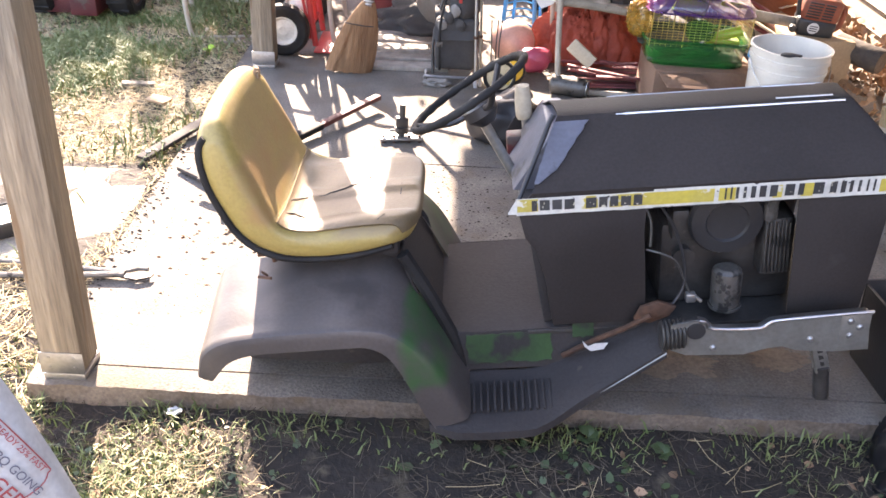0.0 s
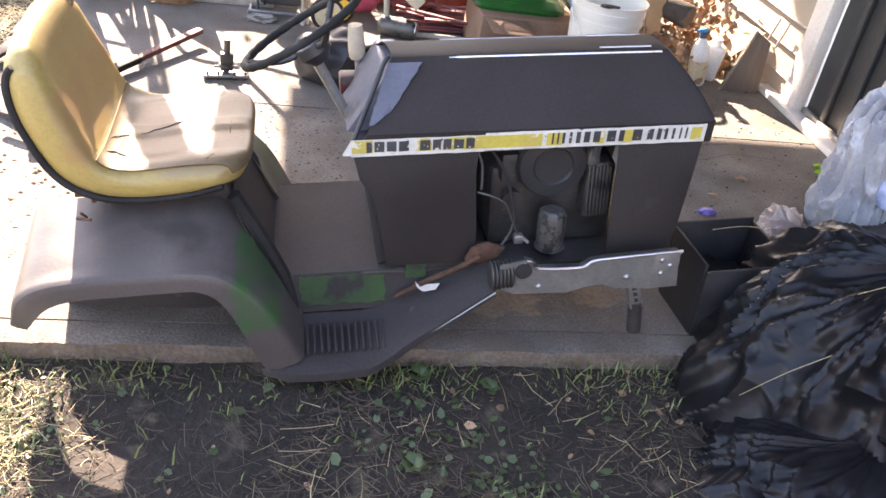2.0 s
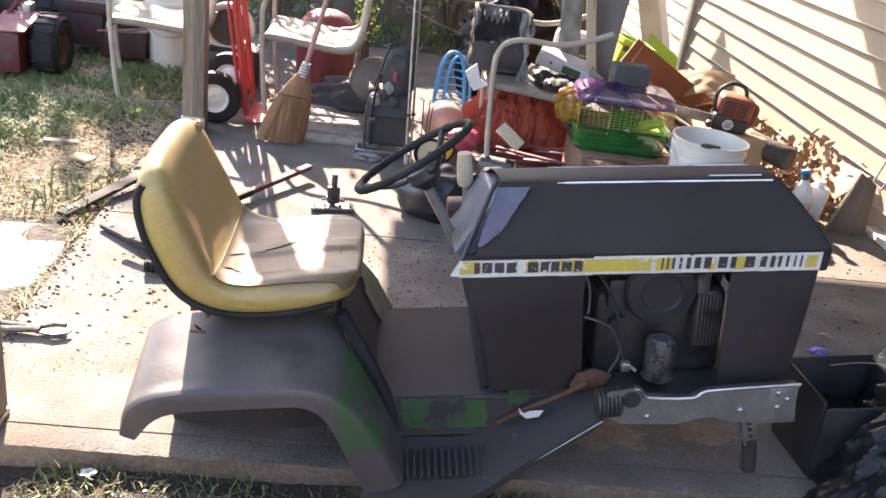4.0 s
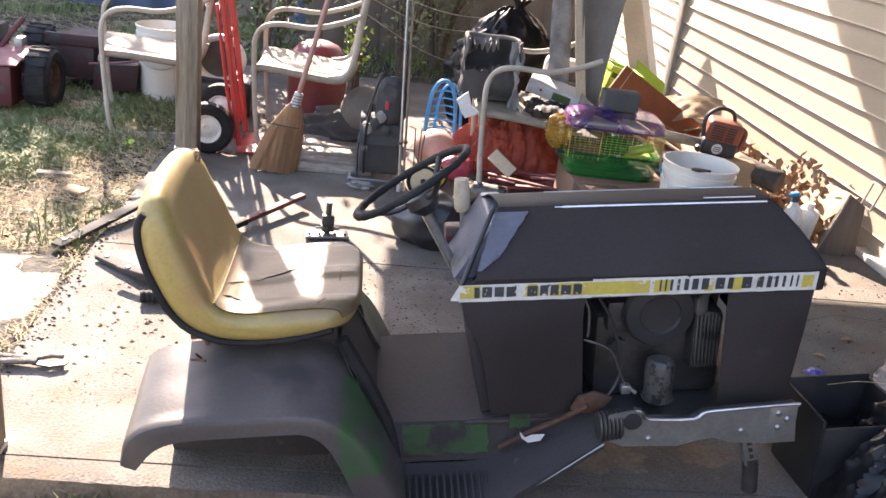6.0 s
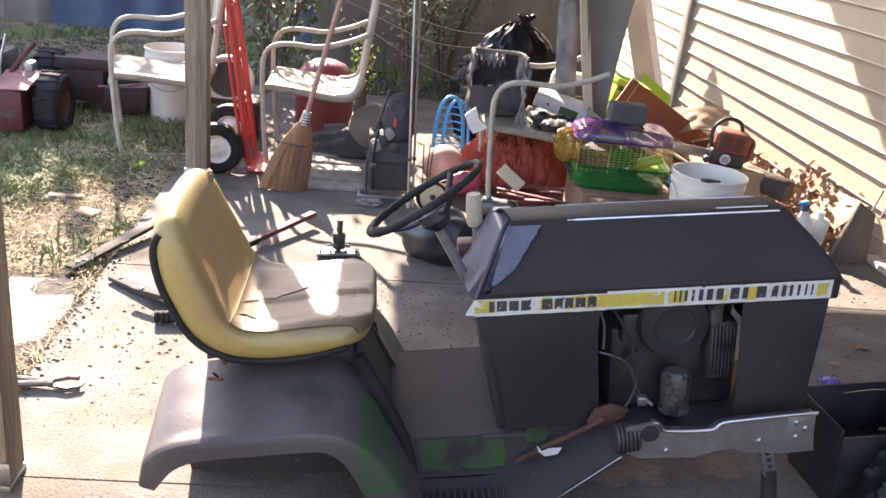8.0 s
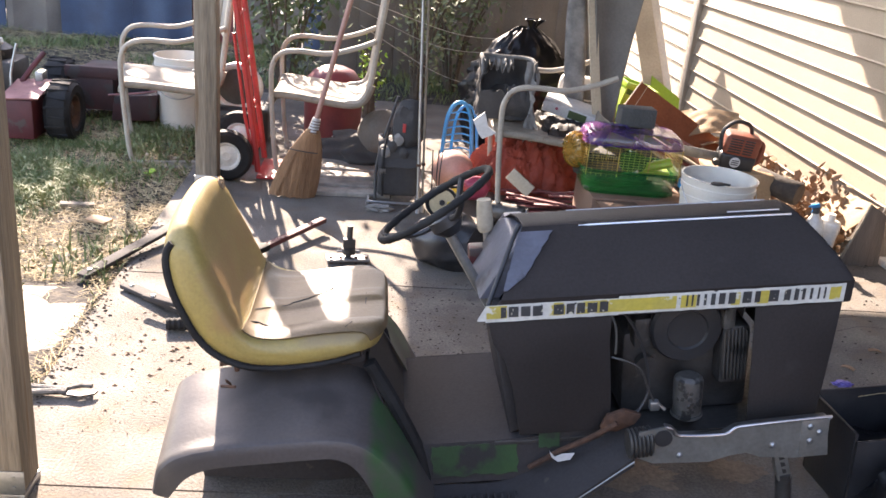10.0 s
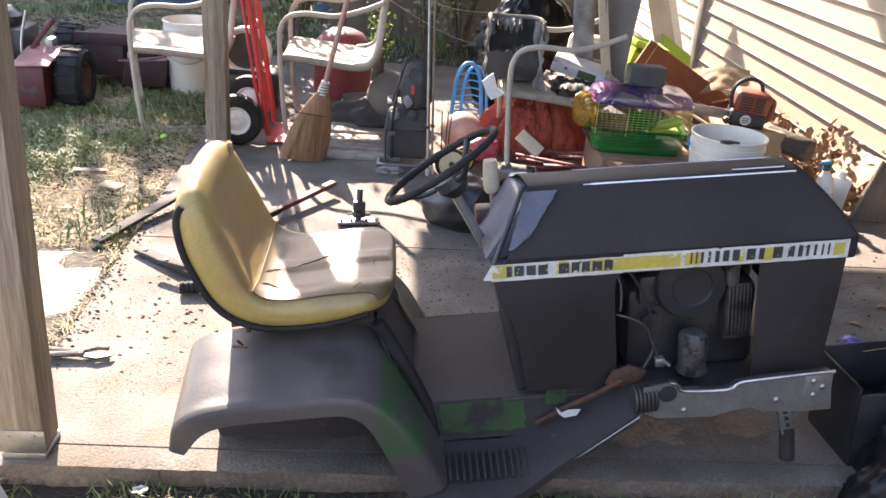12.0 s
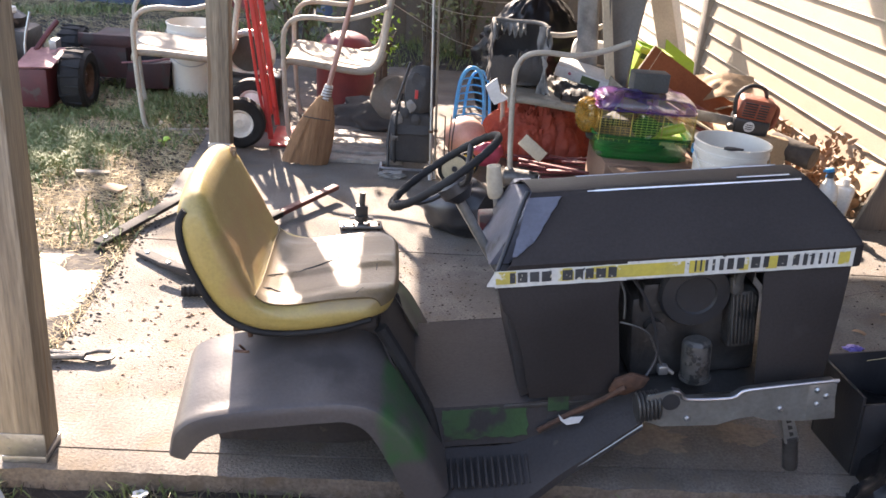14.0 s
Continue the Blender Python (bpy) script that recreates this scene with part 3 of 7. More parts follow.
        part("side_panel", prism([(0.616, -0.001), (0.816, -0.001), (0.808, -0.10), (0.796, -0.22), (0.784, -0.31), (0.622, -0.31)], y0, y1, 0.002), M_BLACKPAINT, root)
    part("far_screen", prism([(0.28, -0.001), (0.64, -0.001), (0.64, -0.32), (0.28, -0.32)], 0.225, 0.231), M_BLACKPAINT, root)
    part("bay_floor", box(0.02, 0.79, -0.225, 0.225, -0.335, -0.325, 0.002), M_ENGINE, root)
    # decal
    decal(body)
    # frame rails
    for s in (-1, 1):
        y = s * 0.334
        out = [(0.335, -0.250), (0.395, -0.240), (0.412, -0.246), (0.428, -0.264), (0.530, -0.268), (0.556, -0.252), (0.60, -0.247), (0.762, -0.239), (0.768, -0.243),
               (0.778, -0.342), (0.70, -0.344), (0.62, -0.336), (0.585, -0.322), (0.55, -0.326), (0.50, -0.340), (0.37, -0.334), (0.335, -0.318)]
        rail = part("frame_rail", prism(out, y - 0.0025, y + 0.0025, 0.0), M_RAIL, root, "silver steel frame rail")
        # the lip's highlight is put in as brighter metal than the rail
        part("rail_lip", join(sheet(lambda u, v: (lambda p: (p[0], y - s * 0.014 * v, p[1] + 0.001))(out[1 + round(u * 7)]), 7, 1, 0.003), tube([(x, y + s * 0.002, z - 0.001) for x, z in out[1:9]], 0.0042, 10, 3)), M_CHROME, rail, "top edge in bright metal for its highlight")
        for x, z in ((0.728, -0.262), (0.750, -0.279), (0.730, -0.300), (0.645, -0.305), (0.43, -0.316)):
            part("bolt", place(lathe([(0.008, 0), (0.008, 0.004), (0.004, 0.007)], 8), T((x, y + s * 0.002, z)) @ pose(0, 0, 0, 90 * s if s > 0 else 90)), M_GALV, rail)
        part("rail_hole", place(lathe([(0.021, 0), (0.021, 0.003)], 18), T((0.390, y + s * 0.0025, -0.268)) @ pose(0, 0, 0, 90)), M_BLACKPLASTIC, rail)
        part("gusset", box(0.708, 0.772, y + s * 0.003 - 0.001, y + s * 0.003 + 0.002, -0.340, -0.243, 0.001), M_RAIL, rail)
        # hanging spindle of the missing front wheel
        sp = part("spindle", tube([(0.694, y - s * 0.03, -0.405), (0.708, y - s * 0.04, -0.505)], [0.018, 0.019, 0.016], 14, 1), M_ENGINE, root, "greasy front spindle")
        arm = part("spindle_arm", prism([(0.658, -0.335), (0.688, -0.335), (0.714, -0.418), (0.680, -0.425)], y - s * 0.03 - 0.012, y - s * 0.03 + 0.012, 0.003), M_RAIL, sp, "bare steel arm with dark letter marks")
        # dark marks stand for lettering on the arm
        for k in range(4):
            part("scar", prism([(0.672 + 0.006 * k, -0.350 - 0.019 * k), (0.684 + 0.005 * k, -0.352 - 0.019 * k), (0.688 + 0.004 * k, -0.360 - 0.019 * k), (0.676 + 0.006 * k, -0.363 - 0.019 * k)], y - s * 0.03 - 0.0135, y - s * 0.03 + 0.0135), M_ENGINE, sp)
    part("front_axle", box(0.655, 0.70, -0.27, 0.27, -0.385, -0.335, 0.006), M_RUST, root)
    # engine
    eng = part("engine_block", join(box(0.34, 0.660, -0.14, 0.12, -0.325, -0.10, 0.02), box(0.395, 0.56, -0.165, 0.10, -0.15, -0.02, 0.03)), M_ENGINE, root, "greasy engine block")
    part("blower_housing", place(lathe([(0.070, 0.0), (0.082, -0.012), (0.086, -0.04), (0.080, -0.050), (0.05, -0.054), (0.046, -0.048), (0.01, -0.048)], 30), T((0.480, -0.140, -0.075)) @ pose(0, 0, 0, -90)), M_BLACKPLASTIC, eng, "round black blower housing")
    for i in range(7):
        x = 0.566 + i * 0.0088
        part("cooling_fin", place(box(-0.0014, 0.0014, -0.195, -0.12, -0.215, -0.085 + 0.004 * (i % 3), 0.001), T((x, 0, 0)) @ pose(0, 0, 0, 0, -2, 0)), M_ALU, eng)
    part("cylinder_head", box(0.565, 0.632, -0.185, -0.02, -0.23, -0.075, 0.012), M_ENGINE, eng)
    part("spark_boot", join(box(0.560, 0.592, -0.20, -0.15, -0.080, -0.030, 0.012), tube([(0.576, -0.19, -0.05), (0.578, -0.20, -0.012)], 0.012, 10, 1)), M_ALU, eng, "dull grey casting")
    part("oil_filter", place(join(lathe([(0.026, -0.24), (0.034, -0.232), (0.035, -0.145), (0.033, -0.138), (0.022, -0.130)], 22), lathe([(0.038, -0.236), (0.038, -0.228)], 22)), T((0.486, -0.205, -0.055))), M_ALU, eng, "scuffed silver oil filter")
    for k in range(26):
        a, z = random.uniform(-2.6, -0.6), random.uniform(-0.27, -0.21)
        part("grease_spot", place(blob(0.0045, 60 + k, 0.6, 3, 2, (1, 0.25, 1.2)), T((0.486 + 0.0345 * math.cos(a), -0.205 + 0.0345 * math.sin(a), z)) @ pose(0, 0, 0, 0, 0, math.degrees(a) + 90)), M_ENGINE, eng)
    part("carburettor", join(box(0.36, 0.42, -0.17, -0.10, -0.13, -0.05, 0.01), place(lathe([(0.022, 0), (0.026, 0.03)], 16), T((0.385, -0.17, -0.16)) @ pose(0, 0, 0, 90))), M_ENGINE, eng)
    part("hose_clip", join(box(0.388, 0.412, -0.235, -0.215, -0.262, -0.238, 0.004), tube([(0.40, -0.225, -0.24), (0.425, -0.228, -0.262)], 0.005, 8, 1)), M_GALV, eng, "small bright hose clip")
    for pts, r in (([(0.293, -0.225, -0.115), (0.33, -0.228, -0.128), (0.362, -0.23, -0.150), (0.384, -0.225, -0.205), (0.400, -0.225, -0.245)], 0.0032),
                   ([(0.322, -0.20, -0.01), (0.352, -0.215, -0.06), (0.376, -0.22, -0.13), (0.384, -0.225, -0.21), (0.35, -0.24, -0.265), (0.30, -0.262, -0.285)], 0.0046),
                   ([(0.288, -0.236, -0.004), (0.298, -0.238, -0.035), (0.300, -0.238, -0.075), (0.299, -0.236, -0.10)], 0.0036)):
        part("wire", tube(pts, r * 0.8, 6, 6), M_ALU if r < 0.004 else M_BLACKPLASTIC, eng)
    # heat shield or choke plate that sticks out, in brown
    part("heat_shield", prism([(0.262, -0.278), (0.278, -0.245), (0.318, -0.232), (0.360, -0.248), (0.345, -0.272), (0.30, -0.290)], -0.268, -0.255, 0.003), M_RUST, root, "rust-brown bent plate")
    running_gear(root)
    steering(root)
    seat(root)
    return root


def decal(body):
    """A yellow and white stripe with worn dark marks; the maker's name is left as plain blocks."""
    y = -0.2495

    def strip(x0, x1, z0, z1, material, d=0.0, rag=0.0, seed=1):
        n = max(2, int((x1 - x0) / 0.02))

        def fn(u, v):
            x = lerp(x0, x1, u)
            z = lerp(z0, z1, v) + rag * (noise.noise(Vector((x * 40, v * 9, seed))) if 0 <= v <= 1 else 0)
            lean = -0.0052 * (z / 0.048) if z < 0.048 else -0.0052
            return (x, -0.2425 + lean - d, z)
        return sheet(fn, n, 1, 0.0006)
    tip = sheet(lambda u, v: (lerp(-0.016, 0.004, u), -0.2455 - 0.002 * u, 0.006 + lerp(0.004, 0.038, u) * v), 4, 2, 0.0006)
    base = part("decal_stripe", join(tip, strip(0.002, 0.30, 0.001, 0.044, M_STRIPE_W, 0.0005, 0.002), strip(0.30, 0.815, 0.003, 0.049, M_STRIPE_W, 0.0005, 0.002, 3)), M_STRIPE_W, body, "flaking white and yellow decal stripe", smooth=0)
    for a, b in ((0.004, 0.05), (0.145, 0.18), (0.205, 0.43), (0.44, 0.475), (0.555, 0.575), (0.615, 0.64), (0.78, 0.805)):
        part("yellow_field", strip(a, b, 0.010, 0.042, None, 0.0016, 0.001, a * 9), M_STRIPE_Y, base, smooth=0)
    x = 0.036
    for word in ((0.012, 0.022, 0.021, 0.022), (0.023, 0.018, 0.018, 0.022, 0.019)):
        for k, w in enumerate(word):                         # plain worn blocks
            part("worn_mark", strip(x, x + w, 0.0125, 0.0385, None, 0.0026, 0.0022, x), M_STRIPE_K, base, smooth=0)
            x += w + 0.0055
        x += 0.019
    for i, (a, w) in enumerate(((0.452, 0.004), (0.464, 0.004), (0.476, 0.006), (0.492, 0.006), (0.508, 0.010), (0.526, 0.014), (0.548, 0.016), (0.580, 0.020), (0.608, 0.012), (0.640, 0.022), (0.675, 0.014), (0.698, 0.010), (0.716, 0.007), (0.734, 0.006), (0.752, 0.004), (0.766, 0.004))):
        part("worn_mark", strip(a, a + w, 0.014, 0.043, None, 0.0026, 0.0008, a * 31), M_STRIPE_K, base, smooth=0)


def running_gear(root):
    # rear deck and fenders: a flat top, rounded over into a deep side skirt
    outer = smooth_path([(-0.742, 0, -0.290), (-0.722, 0, -0.232), (-0.672, 0, -0.200), (-0.58, 0, -0.187), (-0.45, 0, -0.183), (-0.35, 0, -0.184), (-0.275, 0, -0.208),
                         (-0.205, 0, -0.285), (-0.160, 0, -0.38), (-0.13, 0, -0.452)], 5)
    inner = smooth_path([(-0.706, 0, -0.300), (-0.660, 0, -0.252), (-0.60, 0, -0.233), (-0.50, 0, -0.229), (-0.40, 0, -0.227), (-0.34, 0, -0.230), (-0.297, 0, -0.263),
                         (-0.262, 0, -0.34), (-0.235, 0, -0.42), (-0.212, 0, -0.470)], 5)
    n = len(outer) - 1

    def skin_at(u, v, s, lift=0.0):
        o, i = outer[round(u * n)], inner[round(u * n)]
        if s > 0:                                            # the far fender stops short, its tail torn off
            o, i = Vector((max(o.x, -0.55), 0, o.z)), Vector((max(i.x, -0.54), 0, i.z))
        if v <= 0.6:
            return (o.x, s * lerp(0.14, 0.358, v / 0.6), o.z + lift + 0.060 * (1 - v / 0.6) * min(1.0, max(0.25, (o.z + 0.32) / 0.10)) + 0.003 * noise.noise(Vector((o.x * 7, v * 5, s))))
        if v <= 0.8:
            a = (v - 0.6) / 0.2 * math.pi / 2
            return (lerp(o.x, i.x, 0.22 * (1 - math.cos(a))), s * (0.358 + 0.027 * math.sin(a) + lift), lerp(o.z, i.z, 0.22 * (1 - math.cos(a))) + lift * 0.5)
        k = lerp(0.22, 1.0, (v - 0.8) / 0.2)
        return (lerp(o.x, i.x, k), s * (0.385 + 0.006 * k + lift), lerp(o.z, i.z, k))
    for s in (-1, 1):
        f = part("fender", sheet(lambda u, v, s=s: skin_at(u, v, s), n, 20, 0.003), M_FENDER, root, "dusty black rear fender with green showing through")

        # inner plates close the step and are added to stop light below
        part("inner_fender", prism(([(-0.705, -0.285), (-0.665, -0.215), (-0.57, -0.194)] if s < 0 else [(-0.565, -0.26), (-0.56, -0.19)]) + [(-0.54, -0.114), (-0.27, -0.114), (-0.225, -0.20), (-0.185, -0.44), (-0.56 - 0.12 * (s < 0), -0.47)], min(s * 0.150, s * 0.155), max(s * 0.150, s * 0.155)), M_DECK, root)
    part("seat_deck", sheet(lambda u, v: (lerp(-0.56, -0.262, u), lerp(-0.145, 0.145, v), -0.1005), 8, 4, 0.006), M_DECK, root)
    part("deck_front", sheet(lambda u, v: (lerp(-0.264, -0.180, u), lerp(-0.215, 0.150, v), lerp(-0.104, -0.345, u ** 0.8)), 8, 6, 0.005), M_DECK, root)
    part("deck_seam", tube([(-0.262, -0.212, -0.098), (-0.215, -0.214, -0.20), (-0.165, -0.216, -0.33), (-0.148, -0.218, -0.42)], 0.017, 8, 5), M_RUBBER, root)
    part("deck_back", prism([(-0.568, -0.105), (-0.575, -0.27), (-0.56, -0.40), (-0.55, -0.40), (-0.562, -0.27), (-0.555, -0.11)], -0.145, 0.145, 0.002), M_DECK, root)
    # transaxle in the dark under the deck, set down on a timber block
    part("transaxle", join(box(-0.58, -0.34, -0.12, 0.12, -0.40, -0.20, 0.03), tube([(-0.46, -0.20, -0.33), (-0.46, 0.20, -0.33)], 0.022, 12, 1)), M_RUST, root, "rusty transaxle and bare axle stubs")
    # running boards with ribs
    for s in (-1, 1):
        rim = smooth_path([(-0.225, 0, -0.462), (-0.14, 0, -0.474), (0.02, 0, -0.470), (0.13, 0, -0.430), (0.33, 0, -0.325)], 5)
        m = len(rim) - 1

        def board(u, v, s=s):
            p = rim[round(u * m)]
            wide = lerp(0.385, 0.408, min(1.0, u / 0.2)) if u < 0.5 else lerp(0.408, 0.325, (u - 0.5) / 0.5)
            yy = lerp(0.222, wide, min(1.0, v / 0.94))
            lift = 0.040 * (1 - min(1.0, v / 0.94)) * (1 - 0.5 * u)
            lip = -0.020 * max(0.0, (v - 0.94) / 0.06)
            return (p.x, s * yy, p.z + lift + lip + 0.004 * noise.noise(Vector((u * 7, v * 3, s))))
        b = part("running_board", sheet(board, m, 17, 0.003), M_DECK, root, "dented black running board with ribs")
        for i in range(17):
            x = -0.135 + i * 0.0165
            part("rib", place(box(-0.0035, 0.0035, -0.045, 0.045, -0.004, 0.006, 0.003), T((x, s * 0.315, -0.446)) @ pose(0, 0, 0, -12 * s, 0, 0)), M_DECK, b)
        riser = part("board_riser", sheet(lambda u, v: (lerp(-0.15, 0.33, u), s * lerp(0.217, 0.2235, v), lerp(-0.322, -0.432, v) + 0.10 * max(0, u - 0.55)), 12, 4, 0.003), M_DECK, b)
        part("green_patch", sheet(lambda u, v: (lerp(-0.130, 0.075, u) + 0.014 * noise.noise(Vector((v * 4, u * 2, 8))), s * (lerp(0.217, 0.2235, v) + 0.0035), lerp(-0.330, -0.412, v) + 0.012 * noise.noise(Vector((u * 7, v, 1)))), 16, 5, 0.0008), M_GREEN, riser, "old green paint showing through")
        part("green_patch", sheet(lambda u, v: (lerp(0.125, 0.175, u), s * 0.2285, lerp(-0.30, -0.345, v) + 0.008 * noise.noise(Vector((u * 5, v * 2, 4)))), 6, 4, 0.0008), M_GREEN, riser)
        part("rod", tube([(0.10, s * 0.235, -0.395), (0.17, s * 0.25, -0.345), (0.24, s * 0.262, -0.305), (0.30, s * 0.275, -0.262)], 0.0065, 8, 4), M_RUST, root, "thin rusty rod")
        part("chipped_edge", tube([Vector(board(0.62 + 0.36 * k / 8, 0.965)) + Vector((0, -s * -0.001, 0.001)) for k in range(9)], [0.0018 + 0.002 * abs(noise.noise(Vector((k * 0.7, s, 2)))) for k in range(9)], 6, 1), M_RAIL, b, "edge chipped to bare metal")
    part("floor_plate", sheet(lambda u, v: (lerp(-0.190, 0.31, u), lerp(-0.218, 0.212, v), -0.322 + 0.004 * noise.noise(Vector((u * 4, v * 4, 2)))), 10, 12, 0.006), M_DECK, root, "dusty black floor plate")
    part("belly", box(-0.15, 0.78, -0.20, 0.20, -0.40, -0.345, 0.01), M_ENGINE, root)
    for i in range(6):
        part("coil", place(lathe([(0.032, 0), (0.036, 0.004), (0.032, 0.008)], 14), T((0.315 + i * 0.009, -0.318, -0.290 + i * 0.001)) @ pose(0, 0, 0, 0, 90, 0)), M_ENGINE, root)
    part("paper_scrap", prism([(0.145, -0.335), (0.158, -0.352), (0.175, -0.345), (0.205, -0.345), (0.195, -0.362), (0.165, -0.366), (0.150, -0.352)], -0.262, -0.260), M_PAPER, root)


def steering(root):
    part("steering_column", tube([(0.052, 0.0, -0.105), (-0.070, 0.0, 0.150)], 0.0125, 12, 1), M_RAIL, root, "bare steel steering column")
    W = T((-0.090, 0.0, 0.203)) @ pose(0, 0, 0, -8, -30, 0)
    R = 0.152
    ring = tube([(R * math.cos(a), R * math.sin(a), 0) for a in [2 * math.pi * k / 72 for k in range(72)]], [0.0088 + (0.0013 if (k % 3) else 0.0) for k in range(72)], 10, 1, closed=True)
    w = part("steering_wheel", place(ring, W), M_RUBBER, root, "black steering wheel with a knobbly rim", smooth=40)
    for a in (60, 180, 300):
        c, s = math.cos(radians(a)), math.sin(radians(a))
        part("spoke", place(tube([(0.02 * c, 0.02 * s, -0.045), (0.08 * c, 0.08 * s, -0.038), (R * c, R * s, 0)], 0.008, 8, 4), W), M_BLACKPLASTIC, w)
    part("hub", place(lathe([(0.020, -0.085), (0.042, -0.060), (0.042, -0.035), (0.03, -0.025)], 20), W), M_BLACKPLASTIC, w)
    # far-side lift lever with a pale grip
    lev = part("lever", tube([(0.050, 0.12, -0.02), (0.044, 0.124, 0.085)], 0.0095, 10, 1), M_GALV, root, "steel lever")
    part("grip", tube([(0.044, 0.124, 0.080), (0.042, 0.126, 0.10), (0.040, 0.128, 0.165)], [0.017, 0.021, 0.0215, 0.021, 0.018], 12, 2), M_BEIGE, lev, "dirty cream lever grip")
    part("bracket", box(-0.005, 0.05, 0.08, 0.13, 0.0, 0.05, 0.006), M_OLDRED, root)


def seat(root):
    """A moulded bucket: an L-shaped body with rounded sides, dished in front, and a dark welt under the rim."""
    loop = [(-0.228, -0.062), (-0.222, -0.046), (-0.243, -0.024), (-0.36, -0.022), (-0.47, -0.027), (-0.532, -0.004), (-0.562, 0.09), (-0.592, 0.180), (-0.612, 0.240),
            (-0.638, 0.268), (-0.674, 0.256), (-0.691, 0.198), (-0.680, 0.09), (-0.638, -0.022), (-0.56, -0.080), (-0.46, -0.095), (-0.34, -0.086), (-0.25, -0.068)]
    mid = [(-0.255, -0.048), (-0.26, -0.046), (-0.28, -0.046), (-0.36, -0.050), (-0.46, -0.053), (-0.54, -0.015), (-0.60, 0.08), (-0.622, 0.17), (-0.634, 0.240),
           (-0.638, 0.247), (-0.640, 0.240), (-0.638, 0.20), (-0.615, 0.10), (-0.57, 0.0), (-0.52, -0.045), (-0.45, -0.060), (-0.36, -0.057), (-0.27, -0.050)]
    P = smooth_path([(x, 0, z) for x, z in loop + loop[:1]], 4)
    Q = smooth_path([(x, 0, z) for x, z in mid + mid[:1]], 4)
    N = len(P) - 1
    ends = [0.0, 0.25, 0.5, 0.7, 0.85, 0.95, 1.0]
    half = 0.238
    cap = 0.050
    rows = []
    for e in ends:                                   # near end, from its middle line outwards
        a = e * math.pi / 2
        rows.append((-(half - cap) - cap * math.cos(a), math.sin(a)))
    for i in range(1, 24):
        rows.append((lerp(-(half - cap), half - cap, i / 24), 1.0))
    for e in reversed(ends):
        a = e * math.pi / 2
        rows.append(((half - cap) + cap * math.cos(a), math.sin(a)))
    def skin(y, k, i):
        p, q = P[i % N], Q[i % N]
        f = lerp(0.15, 1.0, k)
        c = y / half
        x, z = lerp(q.x, p.x, f), lerp(q.z, p.z, f)
        top = max(0.0, (z - 0.06) / 0.25)
        yy = y * (1 - 0.13 * top ** 2)
        z -= 0.060 * top * abs(c) ** 3.5                     # rounded shoulders
        around = (i % N) / N
        if 0.04 < around < 0.30:                             # raised side bolsters of the cushion
            z += (0.012 if c < 0 else -0.018) * min(1.0, max(0.0, (abs(c) - 0.55) / 0.25)) * math.sin((around - 0.04) / 0.26 * math.pi) ** 0.5 * k
        if 0.10 < around < 0.50:                             # the dished inside
            dish = (1 - abs(c) ** 2.5) * math.sin((around - 0.10) / 0.40 * math.pi)
            x -= 0.014 * dish * (1 if z > 0.05 else 0.2)
            z -= 0.016 * dish * (1 if z < 0.08 else 0.1)
        x -= 0.050 * abs(c) ** 5 * max(0.0, min(1.0, (x + 0.36) / 0.13))   # rounded front corners
        return Vector((x, yy, z))
    bm = bmesh.new()
    rings = [[bm.verts.new(skin(y, k, i)) for i in range(N)] for y, k in rows]
    for a, b in zip(rings, rings[1:]):
        for i in range(N):
            bm.faces.new((a[i], a[(i + 1) % N], b[(i + 1) % N], b[i]))
    bm.faces.new(rings[0])
    bm.faces.new(rings[-1][::-1])
    st = part("seat", bm, M_SEAT, root, "cracked yellow vinyl bucket seat", smooth=70)

    def pad(u, v):
        """The worn cover follows the seat's skin, a finger's breadth in from its edges."""
        k = lerp(-0.985, 0.985, v)
        i = lerp(4.2, 20.5, u)
        y = half * k * 0.93
        a = min(1.0, max(0.0, (abs(y) - (half - cap)) / cap))
        q = skin(y, math.sqrt(max(0.0, 1 - a * a)), int(i)).lerp(skin(y, math.sqrt(max(0.0, 1 - a * a)), int(i) + 1), i - int(i))
        e = min(1.0, 9 * min(u, 1 - u, v, 1 - v))
        lobe = max(0.0, 1 - ((u - 0.5) / 0.36) ** 4) * max(max(0.0, 1 - ((v - w) / 0.15) ** 4) for w in (0.30, 0.70))
        puff = 0.0035 * e - 0.0075 * math.sqrt(lobe)
        return (q.x + 0.003 * (1 - min(1.0, 6 * u)), q.y, q.z + 0.002 + puff)
    part("cushion_panel", sheet(pad, 34, 40, 0.004), M_SEATWORN, st, "worn tan cushion panel", smooth=70)
    for s in (1, -1):
        edge = [skin(-s * (half - cap * 0.30), 0.72, i) + Vector((-0.004, -s * 0.003, -0.004)) for i in range(39, N - 1, 2)]
        part("welt", tube(edge, 0.0085, 8, 2), M_RUBBER, st, "dark rubber welt")
    for uv in ([(0.97, 0.34), (0.80, 0.44), (0.66, 0.47), (0.52, 0.54), (0.45, 0.66)], [(0.97, 0.16), (0.86, 0.20), (0.78, 0.18)],
               [(0.30, 0.48), (0.305, 0.38)], [(0.80, 0.02), (0.785, 0.075)], [(0.36, 0.03), (0.345, 0.07)]):
        pts = [Vector(pad(a, b)) + Vector((0, 0, 0.004)) for a, b in uv]
        path = smooth_path(pts, 8)
        path = [p + Vector((0.006 * noise.noise(p * 60), 0.008 * noise.noise(p * 45 + Vector((4, 0, 0))), 0)) for p in path]
        part("crack", tube(path, [0.0010 + 0.0016 * math.sin(math.pi * k / (len(path) - 1)) for k in range(len(path))], 5, 1), M_DARKCLOTH, st, "dark split in the vinyl")
